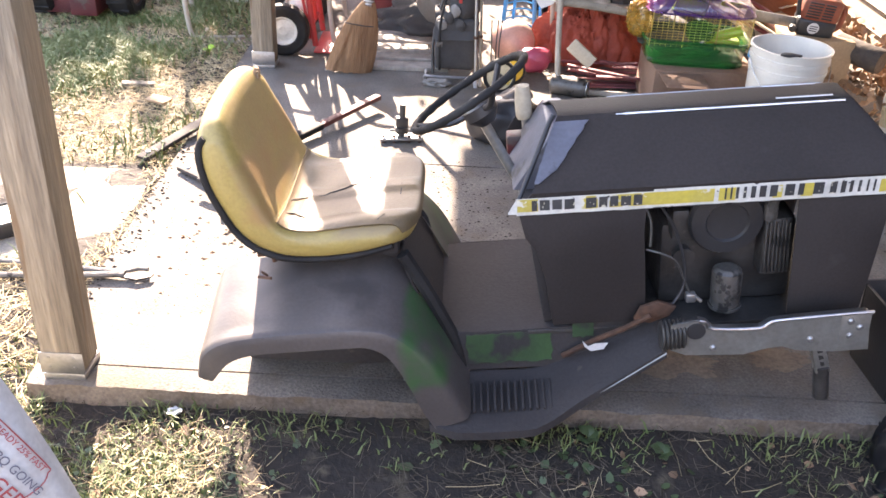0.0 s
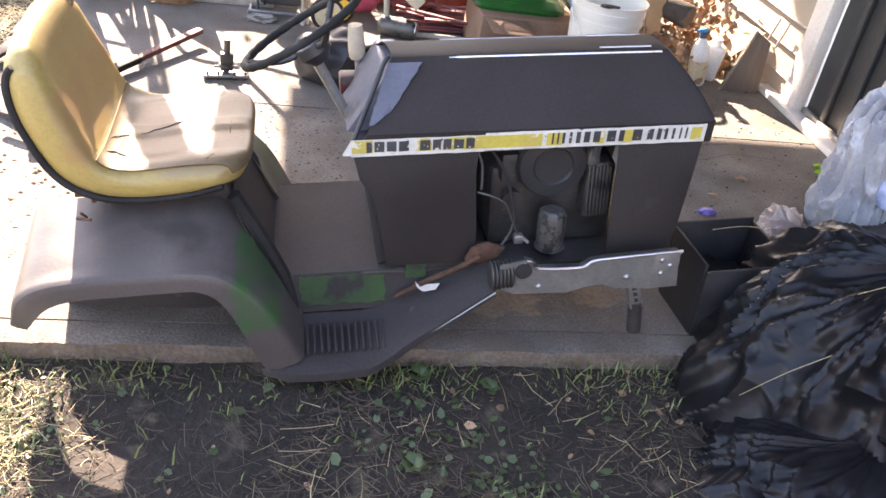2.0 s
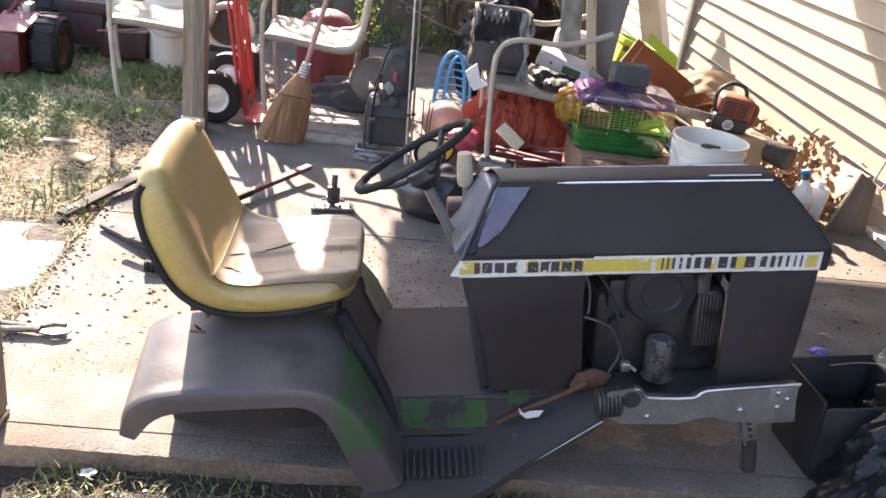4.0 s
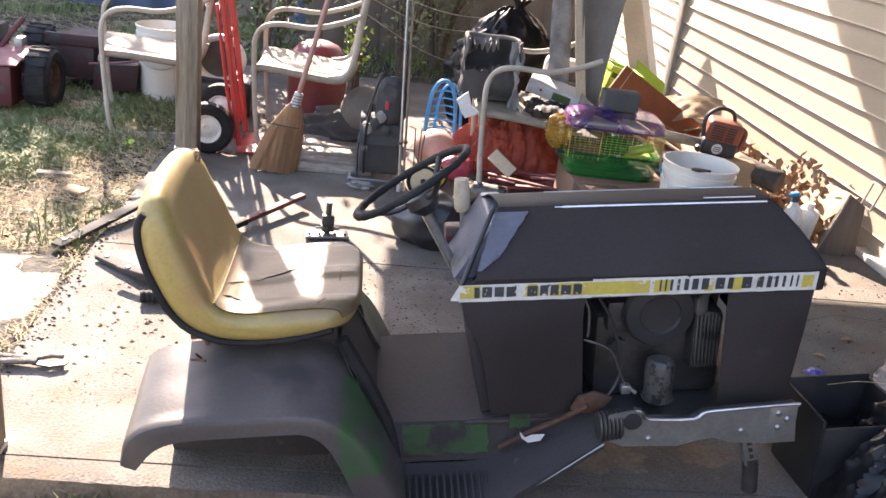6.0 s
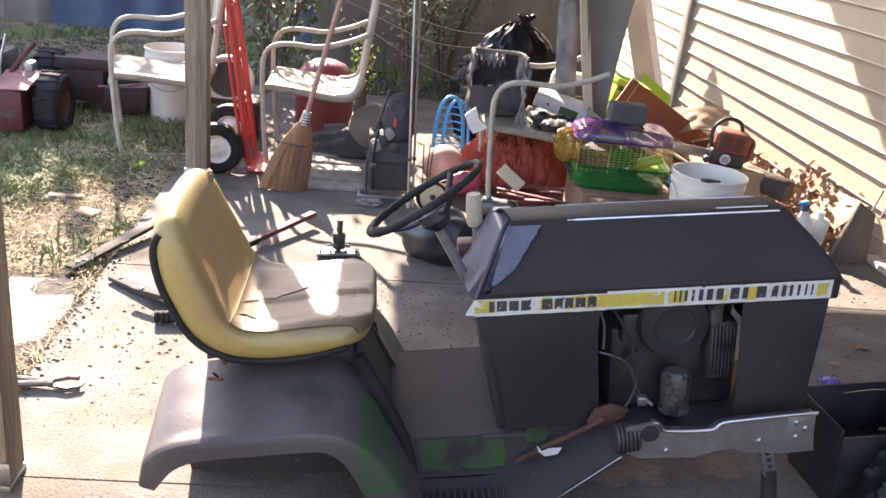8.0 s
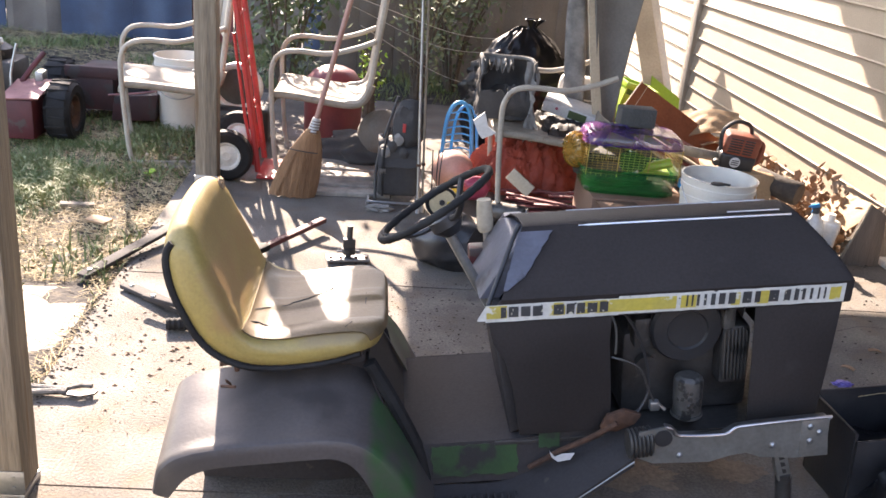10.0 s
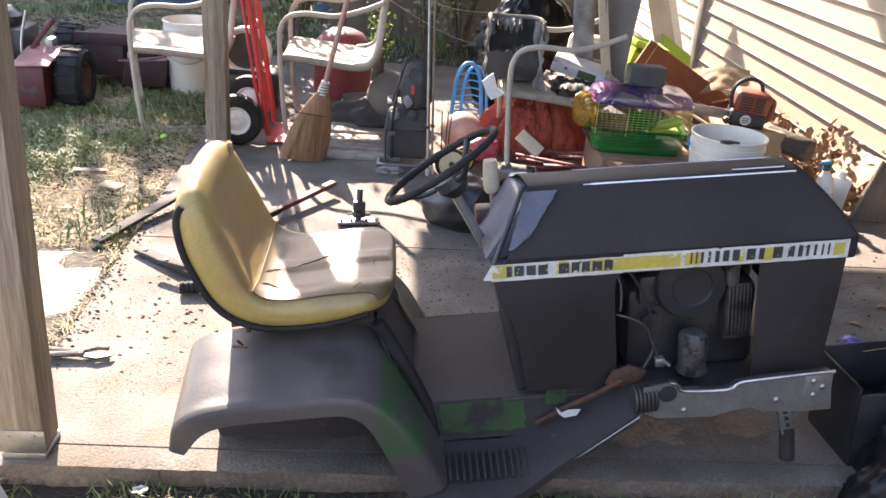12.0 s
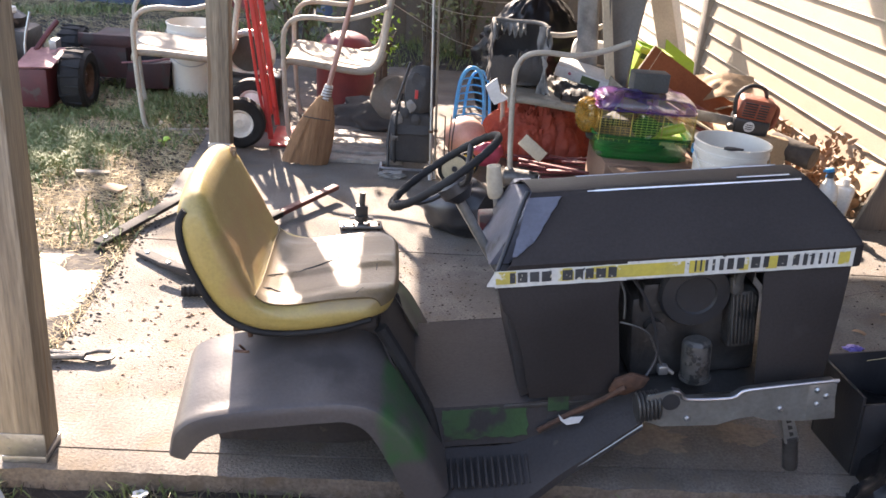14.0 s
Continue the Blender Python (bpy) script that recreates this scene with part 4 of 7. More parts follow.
    part("torn_edge", place(blob(0.014, 33, 0.7, 3, 3, (0.6, 1.5, 1.2)), T(skin(0.165, 1.0, 33) + Vector((0.002, 0, -0.004)))), M_CARD, st, "torn brown foam at the top edge", smooth=60)
    part("latch_pin", join(tube([(-0.585, -0.285, -0.094), (-0.552, -0.300, -0.090)], 0.0035, 6, 1), tube([(-0.566, -0.278, -0.096), (-0.570, -0.300, -0.072)], 0.003, 6, 1)), M_RUST, root, "small rusty latch pin")
    for s in (-1, 1):
        part("seat_spring", join(tube([(-0.565, s * 0.20, -0.105), (-0.565, s * 0.20, -0.045)], 0.006, 8, 1), tube([(-0.598, s * 0.21, -0.078), (-0.54, s * 0.21, -0.075)], 0.007, 8, 1)), M_RUST, root)
    # box widened to block sunlight passing under the seat
    part("seat_mount", box(-0.565, -0.27, -0.205, 0.205, -0.105, -0.060, 0.012), M_DECK, root)


build_tractor()

# ---- the patio behind the tractor ----
def bin_bag(bm, label, top, smooth=50):
    """A filled bag with the twisted, knotted neck at its top."""
    r = thing("black_bin_bag", T(top), label, "bin bag", "black bin bags")
    part("sack", place(bm, T((-top[0], -top[1], -top[2]))), M_BAG, r, smooth=smooth)
    part("tied_neck", sheet(lambda u, v: ((0.020 + 0.050 * abs(v - 0.35) ** 1.3) * (1 + 0.35 * math.sin(u * 2 * math.pi * 5 + v * 3)) * math.cos(u * 2 * math.pi) + 0.02 * v, (0.020 + 0.050 * abs(v - 0.35) ** 1.3) * (1 + 0.35 * math.sin(u * 2 * math.pi * 5 + v * 3)) * math.sin(u * 2 * math.pi), -0.02 + 0.075 * v), 60, 10, 0.0015), M_BAG, r, "twisted and knotted neck", smooth=50)
    return r


def patio_chair(m, label):
    """Steel tube armchair on sled runners, facing -x; its front near corner is at the origin."""
    root = thing("patio_chair", m, label, "chair", "patio armchairs")
    for y in (0.0, 0.5):
        side = tube([(0.495, y, 0.700), (0.40, y, 0.660), (0.27, y, 0.625), (0.13, y, 0.628), (0.050, y, 0.612), (0.010, y, 0.565), (0.0, y, 0.49), (0.010, y, 0.27),
                     (0.03, y, 0.06), (0.06, y, 0.017), (0.14, y, 0.013), (0.30, y, 0.013), (0.50, y, 0.013)], 0.0125, 10, 5)
        part("arm_and_leg", side, M_CHAIR, root)
        part("back_post", tube([(0.36, y + (0.02 if y == 0 else -0.02), 0.385), (0.44, y + (0.02 if y == 0 else -0.02), 0.405), (0.475, y + (0.02 if y == 0 else -0.02), 0.47), (0.50, y + (0.02 if y == 0 else -0.02), 0.64), (0.545, y + (0.02 if y == 0 else -0.02), 0.98)], 0.0155, 10, 5), M_CHAIR, root)
    part("runner_bar", tube([(0.50, 0.0, 0.013), (0.50, 0.5, 0.013)], 0.0125, 10, 1), M_CHAIR, root)
    part("front_bar", tube([(0.006, 0.0, 0.36), (0.006, 0.5, 0.36)], 0.010, 8, 1), M_CHAIR, root)
    P = smooth_path([(0.0, 0, 0.385), (0.004, 0, 0.412), (0.04, 0, 0.424), (0.20, 0, 0.410), (0.38, 0, 0.392), (0.455, 0, 0.42), (0.49, 0, 0.50)], 5)
    n = len(P) - 1
    part("seat", sheet(lambda u, v: (P[round(u * n)].x, lerp(0.015, 0.485, v), P[round(u * n)].z - 0.012 * math.sin(v * math.pi)), n, 10, 0.006), M_CHAIRSEAT, root, "dirt-speckled painted steel seat", smooth=60)
    for y in (0.017, 0.483):
        part("seat_lip", tube([(p.x, y, p.z - 0.016) for p in P[::3]], 0.017, 10, 2), M_CHAIRSEAT, root)
    part("backrest", sheet(lambda u, v: (lerp(0.505, 0.55, u), lerp(0.03, 0.47, v), lerp(0.62, 0.98, u)), 8, 10, 0.005), M_CHAIR, root, smooth=60)
    return root


chair = patio_chair(T((-0.605, 4.36, 0.0)), "beige steel patio armchair with a dusty seat")
tagged(copy_thing(chair, T((-1.335, 4.42, -0.02)) @ pose(0, 0, 0, 0, 0, 14)), "beige steel patio armchair standing on the grass")
junk_chair = tagged(copy_thing(chair, T((0.468, 3.88, 0.0)) @ pose(0, 0, 0, 0, 0, -2)), "beige steel patio armchair heaped with junk, its back missing")
for o in [o for o in junk_chair.children if o.name.startswith(("backrest", "back_post"))]:
    bpy.data.objects.remove(o)


def pail(m, label, liner):
    root = thing("plastic_pail", m, label, "bucket", "white pails")
    H = 0.375
    wall = lathe([(0.132, 0.0), (0.137, 0.004), (0.156, H - 0.10), (0.161, H - 0.098), (0.161, H - 0.082), (0.157, H - 0.08), (0.159, H - 0.055), (0.164, H - 0.053), (0.164, H - 0.035),
                  (0.160, H - 0.033), (0.161, H - 0.012), (0.167, H - 0.010), (0.168, H), (0.160, H + 0.001), (0.156, H - 0.02), (0.132, 0.012), (0.02, 0.01)], 40)
    body = part("body", wall, M_BUCKET, root)
    pts = [(0.166 * math.cos(a), 0.166 * math.sin(a) - 0.01, H - 0.05 - 0.15 * math.sin(a * 1.0 - math.pi)) for a in [math.pi + math.pi * k / 14 for k in range(15)]]
    part("bail", tube([(x * 1.02, -abs(y) * 1.02 - 0.004, z) for x, y, z in pts], 0.0025, 6, 1), M_GALV, root, "thin wire bail")
    if liner:
        part("bag_liner", lathe([(0.147, H - 0.09), (0.142, H - 0.11), (0.12, H - 0.125), (0.05, H - 0.14), (0.004, H - 0.135)], 30), M_WHITEBAG, root, "torn white bag lining")
        part("dark_scrap", place(blob(0.04, 3, 0.4, 2, 2, (1.2, 0.7, 0.18)), T((-0.05, -0.135, H + 0.001))), M_DARKCLOTH, root)
        for k in range(2):
            part("label_bar", sheet(lambda u, v: (lambda a, r: (r * math.cos(a), r * math.sin(a), lerp(0.20, 0.212, v) - 0.022 * k))(lerp(-1.75, -1.05, u), 0.1525 - 0.0012 * k), 10, 1, 0.0006), M_GREYCLOTH, body)
    return root


pail(T((1.335, 3.44, 0.055)) @ Matrix.Scale(0.93, 4), "full white plastic bucket with a torn bag in it", True)
pail(T((-1.195, 5.18, 0.01)) @ Matrix.Diagonal((0.96, 0.96, 1.09, 1)), "clean white plastic bucket standing on the grass", False)


def wheel(root, r, w, material, c, axis="Y", tread=True, rim_mat=None):
    q = pose(0, 0, 0, 90) if axis == "Y" else pose(0, 0, 0, 0, 90)
    ty = part("tyre", place(lathe([(r * 0.52, -w * 0.38), (r * 0.62, -w * 0.5), (r * 0.86, -w * 0.52), (r * 0.97, -w * 0.36), (r, 0), (r * 0.97, w * 0.36), (r * 0.86, w * 0.52), (r * 0.62, w * 0.5), (r * 0.52, w * 0.38)], 32, cap=False), T(c) @ q), M_RUBBER, root)
    rim = part("rim", place(lathe([(r * 0.04, -w * 0.30), (r * 0.16, -w * 0.34), (r * 0.20, -w * 0.12), (r * 0.42, -w * 0.16), (r * 0.50, -w * 0.40), (r * 0.55, -w * 0.42), (r * 0.55, w * 0.42), (r * 0.50, w * 0.40), (r * 0.42, w * 0.16), (r * 0.16, w * 0.34), (r * 0.04, w * 0.3)], 28), T(c) @ q), material, root)
    for k in range(4):
        a = 2 * math.pi * k / 4 + 0.5
        for s in (-1, 1):
            part("rim_hole", place(lathe([(r * 0.055, 0), (r * 0.055, 0.004)], 10), T(c) @ q @ T((r * 0.31 * math.cos(a), r * 0.31 * math.sin(a), s * w * 0.155 - 0.002))), M_BLACKPLASTIC, rim)
    return ty


def hand_truck():
    root = thing("hand_truck", T((-0.70, 4.43, 0)), "red steel hand truck with pneumatic tyres", "hand truck")
    for y in (-0.13, 0.13):
        part("rail", tube([(0.045, y, 0.03), (-0.01, y, 0.45), (-0.085, y, 0.95), (-0.12, y, 1.15)], 0.0145, 10, 3), M_REDPAINT, root)
        part("side_brace", tube([(0.02, y, 0.10), (-0.02, y, 0.30), (-0.075, y, 0.70)], 0.008, 8, 2), M_REDPAINT, root)
        wheel(root, 0.125, 0.075, M_PAIL, (-0.095, y * 1.55, 0.125))
    for z in (0.12, 0.33, 0.55, 0.78, 1.0):
        x = lerp(0.04, -0.1, z / 1.05)
        part("cross_bar", tube([(x, -0.13, z), (x, 0.13, z)], 0.009, 8, 1), M_REDPAINT, root)
    part("centre_strap", tube([(0.028, 0.0, 0.12), (-0.095, 0.0, 1.0)], 0.010, 8, 1), M_REDPAINT, root)
    part("axle", tube([(-0.095, -0.22, 0.125), (-0.095, 0.22, 0.125)], 0.009, 8, 1), M_GALV, root)
    part("axle_plate", prism([(-0.11, 0.11), (-0.09, 0.16), (0.03, 0.16), (0.045, 0.05)], -0.125, -0.115), M_REDPAINT, root)
    part("toe_plate", box(0.04, 0.20, -0.17, 0.17, 0.005, 0.013, 0.002), M_REDPAINT, root)


hand_truck()


def broom():
    m = T((-0.445, 4.03, 0.0)) @ pose(0, 0, 0, -4, 8, 8)
    root = thing("corn_broom", m, "worn corn broom standing against a chair", "broom")
    def head(u, v):
        z = lerp(0.02, 0.33, u)
        wide = lerp(0.108, 0.030, u ** 2.2)
        a = v * 2 * math.pi
        rag = 0.012 * noise.noise(Vector((math.cos(a) * 9, math.sin(a) * 9, 4))) * (1 - u)
        return (wide * math.cos(a) + lerp(-0.02, 0.03, u), lerp(0.026, 0.022, u) * math.sin(a), z - 0.02 * (1 - u) + rag)
    h = part("bristles", sheet(head, 14, 40), M_BROOM, root, "reddish-brown straw head", smooth=50)
    for z, x, w in ((0.225, 0.007, 0.072),):
        part("stitching", tube([(x + w * math.cos(a), 0.026 * math.sin(a), z) for a in [2 * math.pi * k / 24 for k in range(24)]], 0.0025, 5, 1, closed=True), M_DARKCLOTH, h)
    for k in range(70):
        x = random.uniform(-0.10, 0.08)
        part_x = x * 0.5 + 0.01
        if k < 46:
            part("straw", tube([(part_x, random.uniform(-0.026, 0.0) - 0.004, 0.22), (x, random.uniform(-0.034, -0.02), random.uniform(-0.01, 0.015))], 0.0013, 4, 1), M_BROOM, h)
    part("ferrule", tube([(0.028, 0, 0.315), (0.036, 0, 0.385)], [0.026, 0.019], 12, 1), M_CABLE, root)
    for k in range(5):
        part("wire_wrap", tube([(0.029 + 0.0017 * k + (0.026 - 0.0014 * k) * math.cos(a), (0.026 - 0.0014 * k) * math.sin(a), 0.318 + 0.013 * k) for a in [2 * math.pi * j / 16 for j in range(16)]], 0.0022, 5, 1, closed=True), M_RUST, root)
    part("handle", tube([(0.034, 0, 0.37), (0.075, 0, 0.75), (0.13, 0.0, 1.25)], 0.0125, 10, 2), M_STICK, root, "faded pinkish wooden handle")


broom()


def golf_cart_bag():
    root = thing("bag_cart", T((0.03, 4.05, 0.0)), "black cloth bag on a folding wire cart", "bag cart")
    part("bag", join(box(-0.095, 0.095, -0.06, 0.09, 0.045, 0.285, 0.02, 3)), M_DARKCLOTH, root)
    part("upper_bag", place(blob(0.1, 5, 0.35, 2.2, 3, (0.75, 0.6, 1.3)), T((0.03, 0.0, 0.37))), M_DARKCLOTH, root)
    part("flap", sheet(lambda u, v: (lerp(-0.10, 0.10, u), lerp(0.08, -0.075, v), 0.30 - 0.11 * v ** 3 + 0.012 * noise.noise(Vector((u * 5, v * 5, 3)))), 14, 12, 0.006), M_DARKCLOTH, root, smooth=60)
    part("strap", tube([(-0.07, -0.072, 0.05), (-0.075, -0.082, 0.18), (-0.07, -0.070, 0.29), (-0.05, 0.0, 0.36)], 0.006, 6, 4), M_RUBBER, root)
    part("buckle", box(-0.088, -0.060, -0.090, -0.082, 0.16, 0.185, 0.002), M_ALU, root)
    for k in range(4):
        part("pocket_scrap", place(blob(0.022, 40 + k, 0.5, 3, 2, (1, 0.5, 1.3)), T((-0.065 + 0.028 * k, -0.066, 0.26 + 0.03 * (k % 3)))), (M_GREYCLOTH, M_DARKCLOTH)[k % 2], root)
    part("tag", box(0.005, 0.02, -0.078, -0.07, 0.36, 0.40, 0.002), M_REDPAINT, root)
    part("wire_foot", tube([(0.09, -0.04, 0.03), (0.09, -0.11, 0.03), (0.05, -0.115, 0.032), (-0.10, -0.115, 0.032), (-0.135, -0.10, 0.03), (-0.135, -0.085, 0.012), (-0.133, 0.05, 0.012)], 0.006, 8, 4), M_GALV, root)
    part("frame_tube", tube([(-0.10, -0.02, 0.01), (-0.10, 0.02, 0.20), (-0.02, 0.05, 0.50)], 0.007, 8, 3), M_BLACKPLASTIC, root)
    part("rag", place(blob(0.05, 9, 0.7, 3, 3, (1.2, 0.6, 0.35)), T((-0.08, -0.15, 0.016))), M_GREYCLOTH, root)


golf_cart_bag()


def pole(x, y, x1, y1, r, material, label):
    root = thing("thin_pole", T((x, y, 0)), label, "pole", "thin poles")
    part("shaft", tube([(0, 0, 0.0), ((x1 - x) * 0.5, (y1 - y) * 0.5, 0.8), (x1 - x, y1 - y, 1.6)], r, 8, 3), material, root)
    part("tip", lathe([(r * 1.3, 0), (r * 1.5, 0.02), (r * 1.1, 0.04)], 10), M_CABLE, root)
    part("tie", place(lathe([(r * 1.6, 0), (r * 1.7, 0.006), (r * 1.6, 0.012)], 10), T(((x1 - x) * 0.14, (y1 - y) * 0.14, 0.22))), M_RUST, root)


pole(0.128, 3.90, 0.055, 4.05, 0.0068, M_GALV, "thin pale steel pole leaning on the pile")
pole(0.150, 3.92, 0.083, 4.07, 0.0055, M_POST, "thin brown wooden pole leaning on the pile")


def cooler():
    root = thing("drink_cooler", T((-0.335, 5.14, 0.0)), "round dark red drinks cooler with a domed lid", "cooler")
    part("body", lathe([(0.15, 0.0), (0.162, 0.01), (0.168, 0.245), (0.160, 0.250)], 36), M_COOLER, root)
    part("lid", lathe([(0.172, 0.252), (0.176, 0.262), (0.172, 0.300), (0.152, 0.360), (0.115, 0.405), (0.06, 0.428), (0.01, 0.432)], 36), M_COOLER, root, "domed lid")
    part("lid_band", lathe([(0.174, 0.246), (0.178, 0.252), (0.174, 0.258)], 36), M_COOLER, root)
    part("tap", place(lathe([(0.016, 0), (0.012, 0.03)], 10), T((0.02, -0.163, 0.05)) @ pose(0, 0, 0, 90)), M_PAIL, root)


cooler()


def helmet():
    root = thing("grey_helmet", T((-0.05, 4.62, 0.195)), "dull grey helmet lying on the heap", "helmet")
    part("shell", place(lathe([(0.118, -0.06), (0.120, 0.0), (0.112, 0.045), (0.09, 0.085), (0.05, 0.108), (0.005, 0.115)], 28), pose(0, 0, 0, 55, 0, 20)), M_GREYBOARD, root)
    part("strap", tube([(0.02, -0.12, 0.0), (0.06, -0.11, 0.04), (0.10, -0.06, 0.02)], 0.006, 6, 4), M_DARKCLOTH, root)
    root2 = solo("dark_cloth", place(blob(0.22, 12, 0.45, 2.4, 4, (1.2, 0.8, 0.52)), T((-0.10, 4.70, 0.05))), M_DARKCLOTH, "heap of dark crumpled cloth on the slab", "cloth heap", smooth=70)


helmet()


def white_lid():
    r = thing("toilet_seat", T((-0.86, 4.99, 0.30)) @ pose(0, 0, 0, 78, 0, -12), "white oval toilet seat leaning behind the hand truck", "toilet seat")
    ring = [(0.13 * math.cos(a), 0.115 * math.sin(a), 0) for a in [2 * math.pi * k / 40 for k in range(40)]]
    part("rim", tube(ring, 0.02, 8, 1, closed=True), M_PAIL, r)
    part("hinge_bar", box(-0.11, 0.11, -0.13, -0.10, -0.012, 0.012, 0.005), M_PAIL, r)
    part("panel", place(lathe([(0.004, 0.0), (0.11, -0.004), (0.115, 0.004)], 30), Matrix.Diagonal((1.08, 0.95, 1, 1))), M_GREYBLOCK, r)
    solo("junk_barrow", place(box(-0.14, 0.16, -0.12, 0.12, 0.0, 0.20, 0.03, 3), T((-0.84, 5.02, 0.0))), M_BLACKPLASTIC, "black plastic bin behind the hand truck", "bin")


white_lid()


def planks():
    for i, (x, y, z, l, a, h) in enumerate(((-0.20, 4.12, 0.0, 0.40, 2, 0.022), (-0.18, 4.24, 0.0, 0.44, -1, 0.024), (-0.20, 4.36, 0.0, 0.42, 1, 0.03), (-0.19, 4.48, 0.0, 0.46, -2, 0.035), (-0.18, 4.60, 0.0, 0.46, 1, 0.035), (-0.95, 4.45, -0.02, 0.42, 12, 0.02))):
        bm = place(box(-l / 2, l / 2, -0.045, 0.045, 0, h, 0.004), T((x, y, z)) @ pose(0, 0, 0, 0, 0, a))
        solo("old_plank", bm, M_DARKTRIM if i < 5 else M_POST, "weathered grey plank lying on the slab" if i < 5 else "pale split plank lying in the grass", "plank", "loose planks")


planks()


def ball_and_toys():
    root = thing("play_ball", T((0.31, 4.28, 0.105)), "pale pink rubber ball among the junk", "ball")
    part("skin", blob(0.105, 1, 0.0, 1, 4), M_PINK, root, smooth=180)
    part("seam", tube([(0.1055 * math.cos(a), 0.1055 * math.sin(a) * 0.5, 0.1055 * math.sin(a) * 0.866) for a in [2 * math.pi * k / 40 for k in range(40)]], 0.0012, 5, 1, closed=True), M_PINK, root)
    for dx in (0.0, 0.022, 0.036):
        solo("thin_wire", tube([(0.205 + dx, 4.14, 0.0), (0.20 + dx, 4.15, 0.12), (0.195 + dx * 1.4, 4.16, 0.24)], 0.003, 6, 3), M_BLACKPLASTIC, "thin black wire stake stuck in the heap", "wire", "wire stakes")
    for x, y, r, c in ((0.232, 3.86, 0.076, 1), (0.295, 3.98, 0.062, 2)):
        w = thing("toy_roller", T((x, y, r)) @ pose(0, 0, 0, -6, 0, 6 * c), "cream and yellow plastic toy wheel with a black tyre", "toy wheel", "toy wheels")
        q = pose(0, 0, 0, 90)
        part("tyre", place(lathe([(r * 0.78, -0.016), (r * 0.96, -0.018), (r, 0), (r * 0.96, 0.018), (r * 0.78, 0.016)], 30, cap=False), q), M_RUBBER, w)
        part("disc", place(lathe([(0.004, -0.012), (r * 0.2, -0.014), (r * 0.7, -0.008), (r * 0.79, -0.015), (r * 0.79, 0.015), (0.004, 0.012)], 30), q), M_CREAM if c == 1 else M_YELLOW, w)
        for k in range(5):
            a = -1.2 + 0.32 * k
            part("rib", place(box(r * 0.32, r * 0.72, -0.006, 0.006, -0.004, 0.004, 0.002), T((0, -0.012, 0)) @ pose(0, 0, 0, 0, -math.degrees(a) * 0.6, 0)), M_YELLOW, w)
        part("hub", place(lathe([(0.013, -0.024), (0.013, 0.02)], 14), q), M_BLACKPLASTIC, w)
    bag = solo("pink_bag", place(blob(0.07, 21, 0.4, 2.5, 3, (1.2, 0.7, 0.8)), T((0.40, 4.10, 0.08))), M_MAGENTA, "crumpled pink plastic bag in the heap", "bag", smooth=70)
    # blue plastic rack
    r = thing("plastic_rack", T((0.355, 4.55, 0.0)) @ pose(0, 0, 0, -8, 0, 6), "sky-blue plastic drying rack standing upright", "rack")
    arch = [(-0.085, 0, 0.0), (-0.078, 0, 0.18), (-0.06, 0, 0.32), (-0.02, 0, 0.385), (0.03, 0, 0.38), (0.062, 0, 0.31), (0.075, 0, 0.18), (0.085, 0, 0.0)]
    part("frame", tube(arch, 0.011, 8, 5), M_BLUE, r)
    part("frame", tube([(x * 0.9 + 0.05, 0.06, z * 0.95) for x, y, z in arch], 0.008, 8, 5), M_BLUE, r)
    for k in range(7):
        z = 0.10 + k * 0.038
        part("bar", tube([(-0.075 + 0.002 * k, 0, z), (0.02, 0.035, z + 0.01), (0.072, 0, z)], 0.0045, 6, 3), M_BLUE, r)


ball_and_toys()


